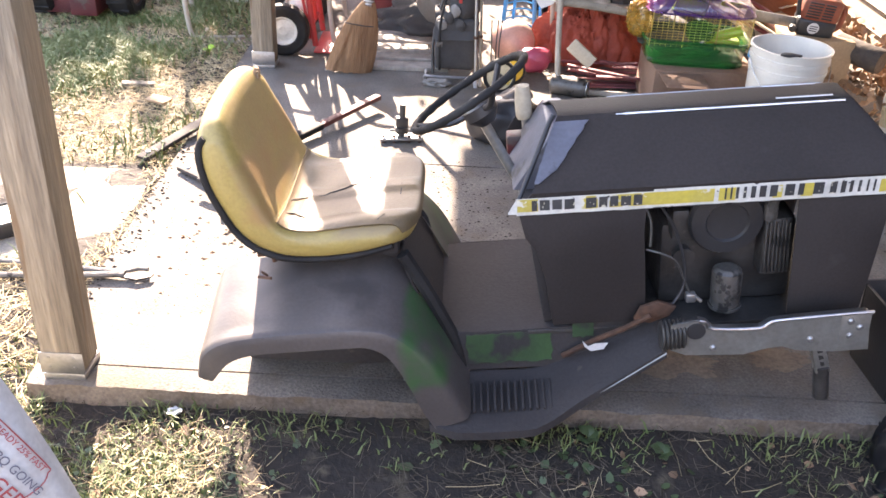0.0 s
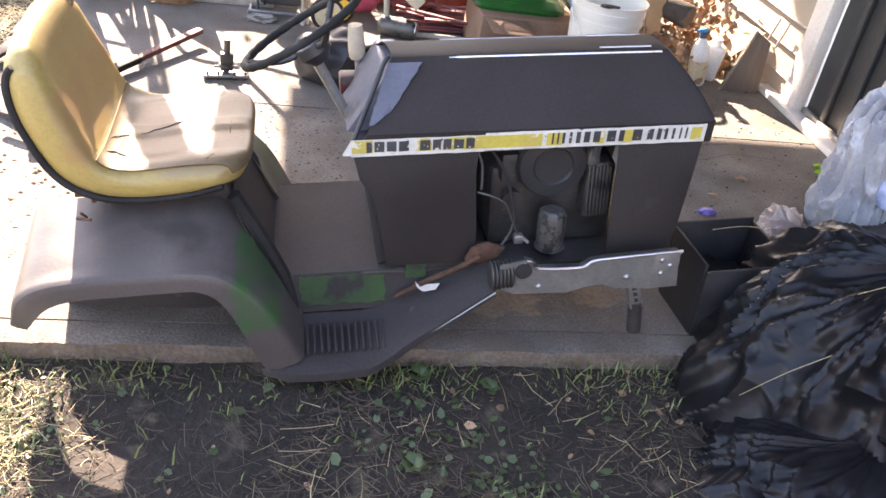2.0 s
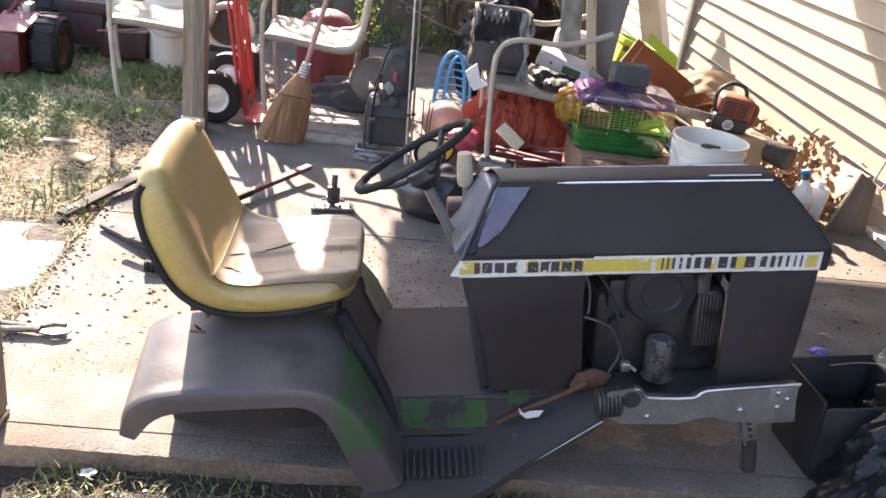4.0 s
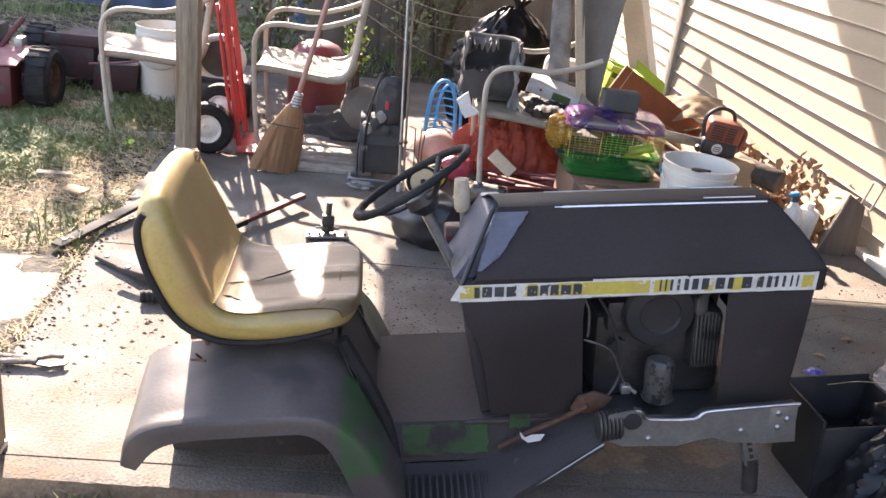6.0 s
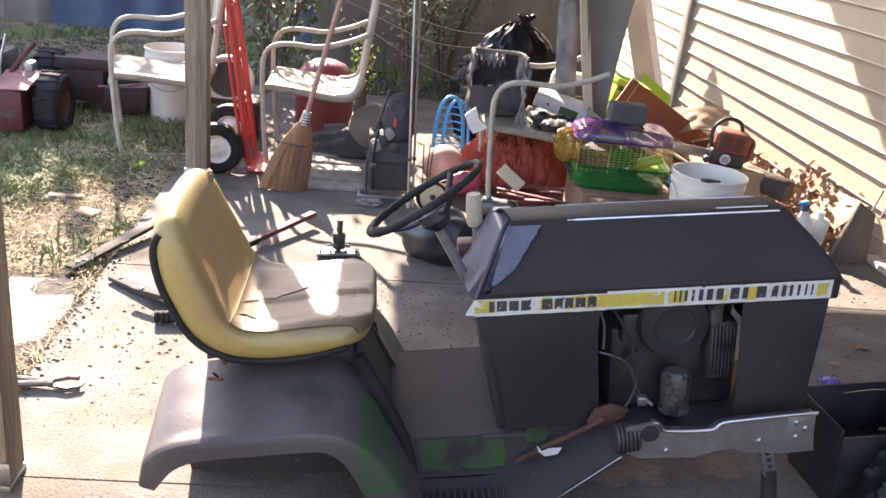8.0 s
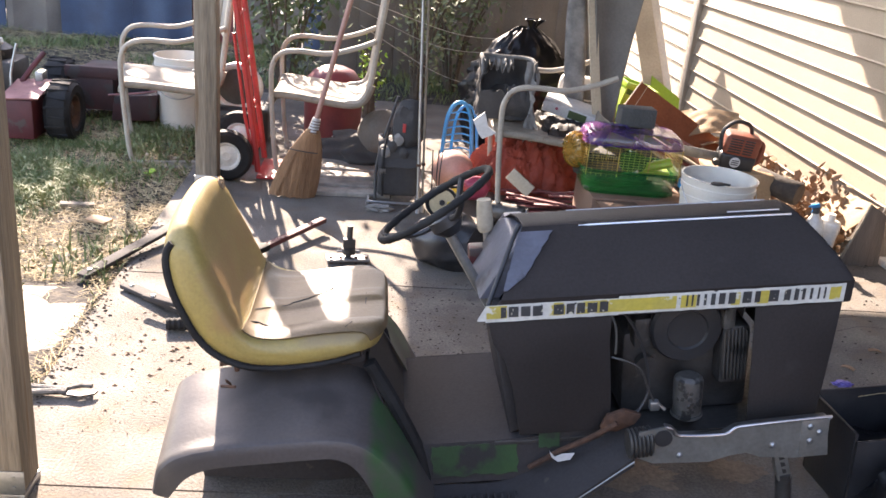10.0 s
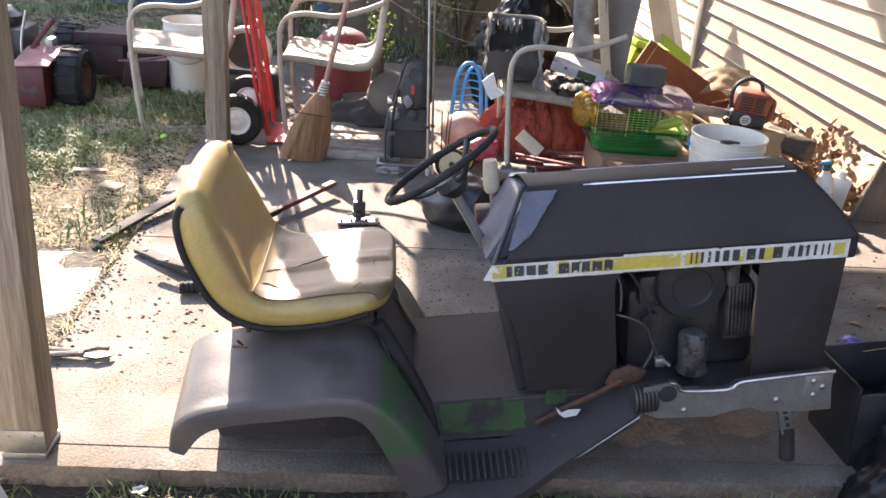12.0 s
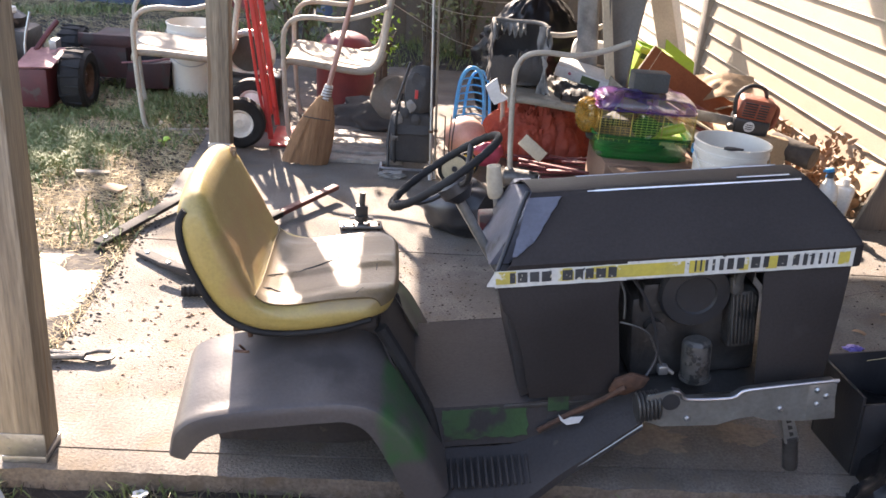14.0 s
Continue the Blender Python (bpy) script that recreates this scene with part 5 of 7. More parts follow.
def tarp_and_sticks():
    def fold(u, v):
        a = u * 2 * math.pi
        k = v
        r = lerp(0.30, 0.02, k ** 1.3)
        p = Vector((math.cos(a) * 2, math.sin(a) * 2, k * 2.2))
        pleat = abs(math.sin(a * 7 + 3 * noise.noise(p * 0.8))) ** 0.6
        w = 0.5 * noise.noise(p) + 0.42 * (abs(noise.noise(p * 2.6)) - 0.1) - 0.30 * abs(noise.noise(p * 5.3)) - 0.14 * abs(noise.noise(p * 11)) - 0.35 * (1 - pleat) * (1 - k) ** 0.4
        return (0.70 + (r * (1 + 0.30 * w)) * math.cos(a) * 1.0, 4.42 + r * (1 + 0.3 * w) * 0.62 * math.sin(a), max(0.004, 0.33 * (1 - (1 - k) ** 2.2) * (1 + 0.35 * w)))
    solo("orange_tarp", sheet(fold, 220, 70), M_ORANGE, "crumpled faded orange tarpaulin in a heap", "tarpaulin", smooth=50)
    root = thing("slat_bundle", T((0.78, 4.02, 0.0)), "bundle of maroon slats lying on the slab", "slats")
    for i in range(22):
        a = random.uniform(-22, 8)
        l = random.uniform(0.28, 0.5)
        part("slat", place(box(-l / 2, l / 2, -0.011, 0.011, 0, 0.008, 0.002), T((random.uniform(-0.12, 0.2), random.uniform(-0.14, 0.14), 0.004 + 0.0075 * i * 0.55)) @ pose(0, 0, 0, random.uniform(-5, 5), random.uniform(-5, 5), a)), M_MAROON, root)
    root = thing("drink_can", T((0.545, 3.86, 0.045)) @ pose(0, 0, 0, 0, 90, -20), "dented silver can lying on its side", "can")
    part("body", lathe([(0.030, -0.085), (0.043, -0.075), (0.044, -0.02), (0.0425, 0.0), (0.044, 0.03), (0.043, 0.07), (0.034, 0.085)], 24), M_ALU, root)
    part("rim", lathe([(0.034, 0.084), (0.036, 0.088), (0.030, 0.089)], 24), M_CHROME, root)
    p = thing("torn_card", T((0.392, 3.890, 0.440)) @ pose(0, 0, 0, 8, 0, -10), "torn white card wedged against the chair", "card")
    part("sheet", prism([(-0.047, 0.018), (-0.020, 0.045), (0.0, 0.062), (0.012, 0.030), (0.022, -0.004), (0.058, -0.026), (0.045, -0.040), (0.0, -0.064), (-0.020, -0.040)], -0.004, 0.004), M_PAPER, p)
    solo("paper_box", place(box(-0.030, 0.030, -0.022, 0.022, -0.066, 0.066, 0.003), T((0.600, 3.945, 0.168)) @ pose(0, 0, 0, -24, -52, 6)), M_BEIGE, "small crushed dirty-white carton on the slats", "carton")


tarp_and_sticks()


def cushion_and_boxes():
    def torn(u, v):
        return (lerp(0.70, 0.90, u), lerp(3.96, 4.33, v), 0.425 + 0.03 * noise.noise(Vector((u * 4, v * 4, 2))) + 0.02 * abs(noise.noise(Vector((u * 11, v * 9, 7)))))
    solo("torn_cushion", sheet(torn, 26, 26, 0.05), M_DARKCLOTH, "torn black chair cushion on the seat", "cushion", smooth=40)
    # an upright sack with a stiff rim, its front torn open so that the grey lining hangs out
    g = thing("torn_bag", T((0.52, 4.22, 0.425)), "torn black sack with a ragged grey lining on the chair", "bag")
    rag = lambda u, k, a=0.05, b=0.03: a * abs(noise.noise(Vector((u * 5.5, k, 4)))) + b * abs(noise.noise(Vector((u * 17, k, 9))))
    part("back_panel", sheet(lambda u, v: (lerp(-0.125, 0.125, u), 0.07 + 0.03 * noise.noise(Vector((u * 3, v * 3, 5))), lerp(0.0, 0.265, v)), 16, 16, 0.005), M_DARKCLOTH, g, smooth=60)
    for x in (-0.125, 0.125):
        part("side_panel", sheet(lambda u, v: (x + 0.02 * noise.noise(Vector((u * 4, v * 4, x * 9))), lerp(-0.10, 0.07, u), lerp(0.0, 0.27 - 0.03 * abs(noise.noise(Vector((u * 6, x, 1)))), v)), 12, 14, 0.004), M_DARKCLOTH, g, smooth=60)
    part("rim", tube([(-0.125, -0.09, 0.20), (-0.127, -0.06, 0.262), (-0.118, 0.03, 0.275), (-0.02, 0.05, 0.268), (0.08, 0.05, 0.268), (0.122, 0.0, 0.262), (0.126, -0.08, 0.225)], 0.010, 8, 5), M_GREYCLOTH, g, "stiff faded rim")
    part("front_panel", sheet(lambda u, v: (lerp(-0.13, 0.12, u), -0.10 - 0.02 * math.sin(u * 3) - 0.012 * v, lerp(0.0, 0.145 - rag(u, 3, 0.05, 0.03), v)), 40, 8, 0.004), M_DARKCLOTH, g, "torn lower front", smooth=60)
    part("lining", sheet(lambda u, v: (lerp(-0.118, 0.03, u), 0.035 - 0.05 * v + 0.02 * noise.noise(Vector((u * 5, v * 4, 2))), lerp(0.265, 0.240 - rag(u, 7, 0.10, 0.02) * (1 - 0.6 * u), v)), 44, 10, 0.003), M_GREYCLOTH, g, "ragged pale lining", smooth=50)
    part("strap", sheet(lambda u, v: (lerp(0.085, 0.125, u) + 0.03 * noise.noise(Vector((v * 3, u, 4))), -0.03 - 0.15 * min(1.0, v * 1.6) + 0.02 * noise.noise(Vector((v * 6, u * 3, 1))), lerp(0.262, -0.09 + rag(u, 9), v)), 8, 30, 0.004), M_GREYCLOTH, g, "crumpled strap hanging over the seat edge", smooth=60)
    part("flap", sheet(lambda u, v: (lerp(-0.02, 0.10, u), -0.115 - 0.03 * math.sin(v * 3), lerp(0.17 - rag(u, 5, 0.06, 0.03), 0.02, v) + 0.01 * noise.noise(Vector((u * 6, v * 6, 8)))), 20, 14, 0.004), M_DARKCLOTH, g, smooth=60)
    part("filling", place(blob(0.10, 71, 0.4, 2.2, 3, (1.0, 0.8, 0.7)), T((0.0, -0.01, 0.07))), M_DARKCLOTH, g, smooth=60)
    b = thing("white_carton", T((0.85, 4.22, 0.475)) @ pose(0, 0, 0, 14, 12, -18), "long white printed carton lying on the chair", "carton")
    part("box", box(-0.13, 0.13, -0.06, 0.06, -0.028, 0.028, 0.003), M_PAPER, b)
    part("green_panel", box(0.0, 0.09, -0.0612, -0.060, -0.02, 0.02, 0), M_CLOVER, b)
    part("red_dot", place(lathe([(0.008, 0), (0.008, 0.001)], 10), T((-0.06, -0.060, 0.006)) @ pose(0, 0, 0, 90)), M_MAGENTA, b)
    t = thing("toy_radio", T((0.905, 4.36, 0.555)) @ pose(0, 0, 0, 18, 4, -6), "rounded white plastic case with a dark face", "case")
    part("case", join(box(-0.098, 0.098, -0.045, 0.045, -0.06, 0.06, 0.035, 4)), M_PAIL, t)
    part("face", join(box(-0.082, 0.082, -0.050, -0.04, -0.035, 0.045, 0.02, 3)), M_GREYBOARD, t)
    part("knob", place(lathe([(0.006, 0), (0.005, 0.008)], 10), T((0.01, -0.048, 0.01)) @ pose(0, 0, 0, 90)), M_BLACKPLASTIC, t)


cushion_and_boxes()


def cage():
    solo("cardboard_box", join(box(0.865, 1.30, 3.62, 3.97, 0.0, 0.220, 0.004), box(0.88, 1.06, 3.44, 3.63, 0.205, 0.210, 0.001)), M_BOXCARD, "brown cardboard box under the cage", "box")
    root = thing("hamster_cage", T((1.045, 3.80, 0.222)) @ pose(0, 0, 0, 0, 0, -4) @ Matrix.Diagonal((1, 1, 0.83, 1)), "clear coloured plastic hamster cage with wire sides", "pet cage")
    x, y = 0.215, 0.14

    def ring(k, z, n=56):
        """A rounded rectangle, k times the cage's size."""
        out = []
        for j in range(n):
            a = 2 * math.pi * (j + 0.5) / n
            c, q = math.cos(a), math.sin(a)
            out.append((k * x * math.copysign(abs(c) ** 0.35, c), k * y * math.copysign(abs(q) ** 0.4, q), z))
        return out

    def shell(rows):
        bm = bmesh.new()
        R = [[bm.verts.new(p) for p in ring(k, z)] for k, z in rows]
        for a, b in zip(R, R[1:]):
            for j in range(len(a)):
                bm.faces.new((a[j], a[(j + 1) % len(a)], b[(j + 1) % len(a)], b[j]))
        bm.faces.new(R[-1])
        return bm
    part("tub", shell([(1.03, 0.128), (1.03, 0.115), (0.99, 0.112), (0.95, 0.02), (0.90, 0.0)]), M_CLEARGREEN, root, "clear green base tub", smooth=50)
    part("lid", shell([(1.02, 0.262), (1.02, 0.278), (1.0, 0.296), (0.95, 0.312), (0.86, 0.323), (0.5, 0.330)]), M_CLEARPURPLE, root, "clear purple domed lid", smooth=60)
    part("lid_band", tube(ring(1.025, 0.264), 0.005, 8, 1, closed=True), M_CLEARPURPLE, root)
    part("tub_rim", tube(ring(1.035, 0.126), 0.006, 8, 1, closed=True), M_CLEARGREEN, root)
    for i in range(19):
        xx = lerp(-x + 0.012, x - 0.012, i / 18)
        for yy in (-y + 0.003, y - 0.003):
            part("wire", tube([(xx, yy, 0.10), (xx, yy, 0.268)], 0.0008 if i % 6 else 0.0025, 4, 1), M_WIRE, root)
    for k in range(12):
        z = 0.112 + 0.0135 * k
        part("wire", tube([(-x + 0.005, -y + 0.004, z), (x - 0.005, -y + 0.004, z)], 0.0009, 4, 1), M_WIRE, root)
        for xx in (-x + 0.004, x - 0.004):
            part("wire", tube([(xx, -y, z), (xx, y, z)], 0.0009, 4, 1), M_WIRE, root)
    part("run_wheel", place(lathe([(0.055, -0.02), (0.06, -0.02), (0.06, 0.02), (0.055, 0.02), (0.01, 0.018)], 24), T((0.01, -0.06, 0.165)) @ pose(0, 0, 0, 90)), M_CLEARGREEN, root)
    wheel = T((-x - 0.022, 0.0, 0.190)) @ pose(0, 0, 0, 0, 90, 24) @ Matrix.Diagonal((1.2, 1, 1, 1))
    side = part("side_wheel", place(lathe([(0.02, -0.034), (0.060, -0.032), (0.074, -0.020), (0.078, 0.0), (0.074, 0.020), (0.060, 0.032), (0.02, 0.034)], 32), wheel), M_AMBER, root, "clear amber ribbed wheel")
    for k in range(18):
        a = 2 * math.pi * k / 18
        part("rib", place(tube([(r * math.cos(a), r * math.sin(a), z) for r, z in ((0.030, -0.036), (0.062, -0.034), (0.080, 0.0), (0.062, 0.034))], 0.0030, 6, 3), wheel), M_AMBER, side)
    part("lime_ledge", box(0.07, 0.19, -0.05, 0.08, 0.10, 0.118, 0.008, 3), M_LIME, root)
    # dark lump and dark green filling added to darken the cage's inside
    part("dark_litter", place(blob(0.12, 27, 0.35, 2.5, 3, (1.4, 0.8, 0.35)), T((-0.06, 0.03, 0.07))), M_DARKCLOTH, root)
    part("lime_floor", box(-0.20, 0.20, -0.12, 0.12, 0.008, 0.035, 0.01), M_CLOVER, root)
    part("bedding", place(blob(0.1, 17, 0.3, 3, 3, (1.5, 0.9, 0.25)), T((-0.03, 0.0, 0.045))), M_CLOVER, root)
    part("lime_tube", tube([(0.02, 0.02, 0.06), (0.10, -0.02, 0.13), (0.19, -0.03, 0.17)], 0.026, 12, 5), M_LIME, root)
    part("handle", tube([(-0.14, -0.02, 0.322), (-0.12, -0.02, 0.345), (-0.04, -0.02, 0.345), (-0.02, -0.02, 0.328)], 0.006, 8, 3), M_CLEARPURPLE, root)
    part("corner_clip", box(x - 0.005, x + 0.03, -y - 0.01, -y + 0.03, 0.07, 0.12, 0.008), M_BLUE, root)
    solo("grey_block", box(0.985, 1.145, 3.80, 3.89, 0.498, 0.582, 0.005), M_GREYBLOCK, "small grey block lying on the cage lid", "block")


cage()


def chainsaw():
    root = thing("chainsaw", T((1.625, 4.02, 0.295)) @ pose(0, 0, 0, 8, 6, -6) @ Matrix.Scale(0.9, 4), "orange and black chainsaw lying on the pile", "chainsaw")
    part("housing", join(box(-0.095, 0.095, -0.06, 0.06, 0.0, 0.09, 0.02, 3)), M_BLACKPLASTIC, root)
    top = part("top_cover", join(box(-0.092, 0.095, -0.056, 0.062, 0.075, 0.19, 0.022, 3)), M_SAW, root, "dusty red-orange engine cover")
    for i in range(6):
        part("vent", box(-0.072, -0.005, -0.0605, -0.054, 0.098 + 0.014 * i, 0.105 + 0.014 * i, 0.001), M_BLACKPLASTIC, top)
        part("vent", box(0.005, 0.055, -0.0605, -0.054, 0.098 + 0.014 * i, 0.105 + 0.014 * i, 0.001), M_BLACKPLASTIC, top)
    part("badge", place(lathe([(0.028, 0), (0.028, 0.003)], 20), T((-0.015, -0.061, 0.048)) @ pose(0, 0, 0, 90)), M_PAPER, root, "round white badge")
    for k in range(3):
        part("badge_bar", box(-0.034, 0.004, -0.0655, -0.064, 0.034 + 0.011 * k, 0.039 + 0.011 * k, 0), M_BLACKPLASTIC, root)
    part("front_handle", tube([(-0.10, -0.03, 0.09), (-0.115, -0.02, 0.19), (-0.06, 0.0, 0.245), (0.02, 0.02, 0.235), (0.055, 0.03, 0.18)], 0.011, 10, 5), M_BLACKPLASTIC, root)
    part("rear_handle", tube([(0.095, 0.0, 0.03), (0.12, 0.0, 0.06), (0.12, 0.0, 0.14), (0.09, 0.0, 0.165)], 0.014, 10, 4), M_SAW, root)
    part("guide_bar", box(-0.34, -0.08, -0.004, 0.004, 0.01, 0.065, 0.002), M_RAIL, root)
    part("cap", place(lathe([(0.02, 0), (0.018, 0.02)], 14), T((-0.11, -0.05, 0.03)) @ pose(0, 0, 0, 90)), M_ENGINE, root)


chainsaw()


def pile():
    # boards and cartons that carry the saw and the log
    solo("wooden_crate", join(box(1.50, 1.80, 3.92, 4.28, 0.0, 0.29, 0.006)), M_CARD, "battered brown carton under the chainsaw", "box")
    solo("dark_log", place(join(lathe([(0.050, -0.115), (0.056, -0.105), (0.053, 0.0), (0.058, 0.10), (0.052, 0.112)], 22)), T((1.835, 3.945, 0.235)) @ pose(0, 0, 0, 96, 0, 40)), M_LOG, "short dark log lying on dead leaves", "log", smooth=60)
    b = thing("brown_plank", T((1.50, 4.55, 0.41)), "wide reddish-brown board leaning on the pile", "plank")
    ends = [Vector(q) for q in ((-0.246, -0.06, 0.172), (-0.335, -0.11, 0.045), (0.215, -0.08, -0.100), (0.220, -0.14, -0.240))]
    part("board", sheet(lambda u, v: tuple(ends[0].lerp(ends[2], u).lerp(ends[1].lerp(ends[3], u), v)), 6, 3, 0.018), M_BROWN, b)
    for k in (0.04, 0.42):
        part("pale_edge", tube([ends[0].lerp(ends[2], k * 0.2) + Vector((0.0, -0.012, 0.012)), ends[1].lerp(ends[3], k * 0.2) + Vector((0.0, -0.012, 0.012))], 0.004, 6, 1), M_BEIGE, b)
    for i in range(9):
        x, y = random.uniform(1.5, 1.85), random.uniform(4.15, 4.9)
        bm = sheet(lambda u, v: (lerp(-0.11, 0.11, u), lerp(-0.08, 0.08, v), 0.02 * math.sin(u * 3 + i) + 0.01 * noise.noise(Vector((u * 4, v * 4, i)))), 10, 8, 0.005)
        solo("card_scrap", place(bm, T((x, y, 0.22 + 0.035 * (i % 5))) @ pose(0, 0, 0, random.uniform(-25, 25), random.uniform(-25, 25), random.uniform(0, 90))), (M_CARD, M_BEIGE)[i % 2], "creased scrap of tan cardboard on the pile", "cardboard", "cardboard scraps", smooth=50)
    for i in range(10):
        bm = box(-0.2, 0.2, -0.012, 0.012, 0, 0.01, 0.002)
        solo("thin_lath", place(bm, T((random.uniform(1.28, 1.52), random.uniform(3.95, 4.5), 0.10 + 0.028 * i)) @ pose(0, 0, 0, random.uniform(-10, 10), random.uniform(5, 25), random.uniform(-60, -30))), (M_STICK, M_BEIGE, M_MAROON)[i % 3], "thin loose lath in the junk pile", "lath", "loose laths")
    solo("junk_mound", place(blob(0.42, 31, 0.4, 2.2, 4, (1.15, 1.1, 0.36)), T((1.42, 4.62, 0.06))), M_DARKCLOTH, "mound of dark rags under the boards", "rag heap", smooth=60)
    solo("tan_carton", place(sheet(lambda u, v: (lerp(-0.13, 0.13, u), lerp(-0.09, 0.09, v), 0.03 * math.sin(u * 4) + 0.012 * noise.noise(Vector((u * 5, v * 5, 3)))), 16, 10, 0.006), T((1.66, 4.46, 0.40)) @ pose(0, 0, 0, 32, -14, -25)), M_CARD, "flattened tan carton lying on the pile", "carton", smooth=40)
    # grey board with a curved edge, a beige sheet beside it
    def wing(u, v):
        x0, x1 = lerp(0.985, 0.845, v ** 0.9), lerp(1.055, 1.20, v ** 1.3)
        return (lerp(x0, x1, u), 4.16 + 0.10 * v + 0.05 * math.sin(u * 2.6), lerp(0.425, 1.40, v))
    solo("grey_board", sheet(wing, 12, 24, 0.014), M_GREYBOARD, "large curved grey foam board standing on the chair", "board", smooth=60)
    solo("beige_board", sheet(lambda u, v: (lerp(0.955, 0.845, v ** 0.9) + lerp(0.0, 0.045, u), 4.14 + 0.10 * v + 0.01 * u, lerp(0.425, 1.12, v)), 4, 16, 0.010), M_BEIGE, "narrow speckled beige board standing on the chair", "board", smooth=60)

    def pad(u, v):
        a, b = 2 * u - 1, 2 * v - 1
        k = (1 - abs(a) ** 4) * (1 - abs(b) ** 6)
        return (lerp(0.90, 0.81, v) + 0.05 * a * (1 - 0.35 * max(0.0, b) ** 4) + 0.02 * b, 4.28 + 0.06 * v - 0.03 * max(0.0, k) ** 0.5, lerp(0.425, 1.03, v) + 0.02 * a)
    solo("grey_cushion", sheet(pad, 14, 24, 0.02), M_GREYCLOTH, "thin pale grey cushion standing on the chair", "cushion", smooth=60)
    for i, (xa, xb, w, m) in enumerate(((1.70, 1.42, 0.065, M_BEIGE), (1.775, 1.50, 0.04, M_TRIM))):
        bm = sheet(lambda u, v: (lerp(xa, xb, v) + lerp(-w, w, u), 5.40 + 0.25 * v + 0.02 * i, lerp(0.16, 1.2, v)), 3, 12, 0.010)
        solo("leaning_strip", bm, m, "pale flexible strip leaning beside the wall", "strip", "leaning strips")
    solo("yellow_sheet", sheet(lambda u, v: (lerp(1.60, 1.80, u), 5.34 + 0.08 * v, lerp(0.0, 0.47, v) - 0.13 * u * v), 4, 6, 0.006), M_LIME, "bent yellow-green plastic sheet by the wall", "plastic sheet")
    c = thing("lime_crate", T((1.215, 4.70, 0.19)) @ pose(0, 0, 0, 0, 15, 0), "bright lime-green plastic crate tipped on the pile", "crate")
    part("floor", box(-0.085, 0.085, -0.10, 0.10, 0.0, 0.012, 0.003), M_LIME, c)
    for x in (-0.085, 0.075):
        part("side_wall", box(x, x + 0.010, -0.10, 0.10, 0.013, 0.325, 0.003), M_LIME, c)
    # leaf green puts the crate's inner shade into this wall's colour
    part("back_wall", box(-0.074, 0.074, 0.09, 0.10, 0.013, 0.325, 0.003), M_CLOVER, c, "back wall painted dark green for inner shade")
    for z in (0.020, 0.235):
        part("front_rail", box(-0.074, 0.074, -0.10, -0.088, z, z + 0.062, 0.003), M_LIME, c)
    part("rim", join(box(-0.096, 0.096, -0.112, -0.096, 0.327, 0.362, 0.005), box(-0.096, 0.096, 0.096, 0.112, 0.327, 0.362, 0.005), box(-0.096, -0.080, -0.095, 0.095, 0.327, 0.362, 0.005), box(0.080, 0.096, -0.095, 0.095, 0.327, 0.362, 0.005)), M_LIME, c)
    # black bin bag at the back
    def bag(u, v):
        a = u * 2 * math.pi
        p = Vector((math.cos(a) * 1.6, math.sin(a) * 1.6, v * 2.0))
        w = noise.noise(p) * 0.22 + 0.22 * abs(noise.noise(p * 2.7)) + 0.16 * abs(noise.noise(p * 6.3))
        r = math.sin(math.pi * min(0.98, lerp(0.32, 0.985, v))) ** 0.62 * (1 + w)
        return (0.78 + 0.30 * r * math.cos(a), 5.35 + 0.24 * r * math.sin(a), 0.70 * v ** 0.8 + 0.04 * w)
    bin_bag(sheet(bag, 72, 40), "shiny black bin bag full of rubbish", (0.80, 5.35, 0.70))


pile()


def bottle():
    root = thing("spray_bottle", T((1.905, 3.62, 0.0)) @ pose(0, 0, 0, 0, -8, 10), "white plastic spray bottle with a blue cap", "spray bottle")
    part("body", join(lathe([(0.038, 0.0), (0.042, 0.006), (0.042, 0.15), (0.036, 0.18), (0.018, 0.205), (0.014, 0.225)], 24)), M_PAIL, root)
    part("label", lathe([(0.0426, 0.03), (0.0426, 0.12)], 24, cap=False), M_CREAM, root)
    part("collar", lathe([(0.017, 0.22), (0.017, 0.245)], 16), M_GREYBLOCK, root)
    part("cap", place(join(box(-0.022, 0.014, -0.010, 0.010, 0.0, 0.018, 0.004), tube([(-0.02, 0, 0.010), (-0.036, 0, 0.008)], 0.005, 8, 1), tube([(-0.010, 0, 0.0), (-0.022, 0, -0.022)], 0.003, 6, 1)), T((0, 0, 0.245))), M_BLUE, root)
    root = thing("spray_bottle", T((1.98, 3.70, 0.0)) @ pose(0, 0, 0, 4, 6, -30), "cloudy white plastic jug behind the bottle", "jug")
    part("body", join(box(-0.05, 0.05, -0.035, 0.035, 0.0, 0.17, 0.02, 3)), M_PAIL, root)
    part("neck", lathe([(0.02, 0.165), (0.016, 0.20)], 14), M_PAIL, root)


bottle()


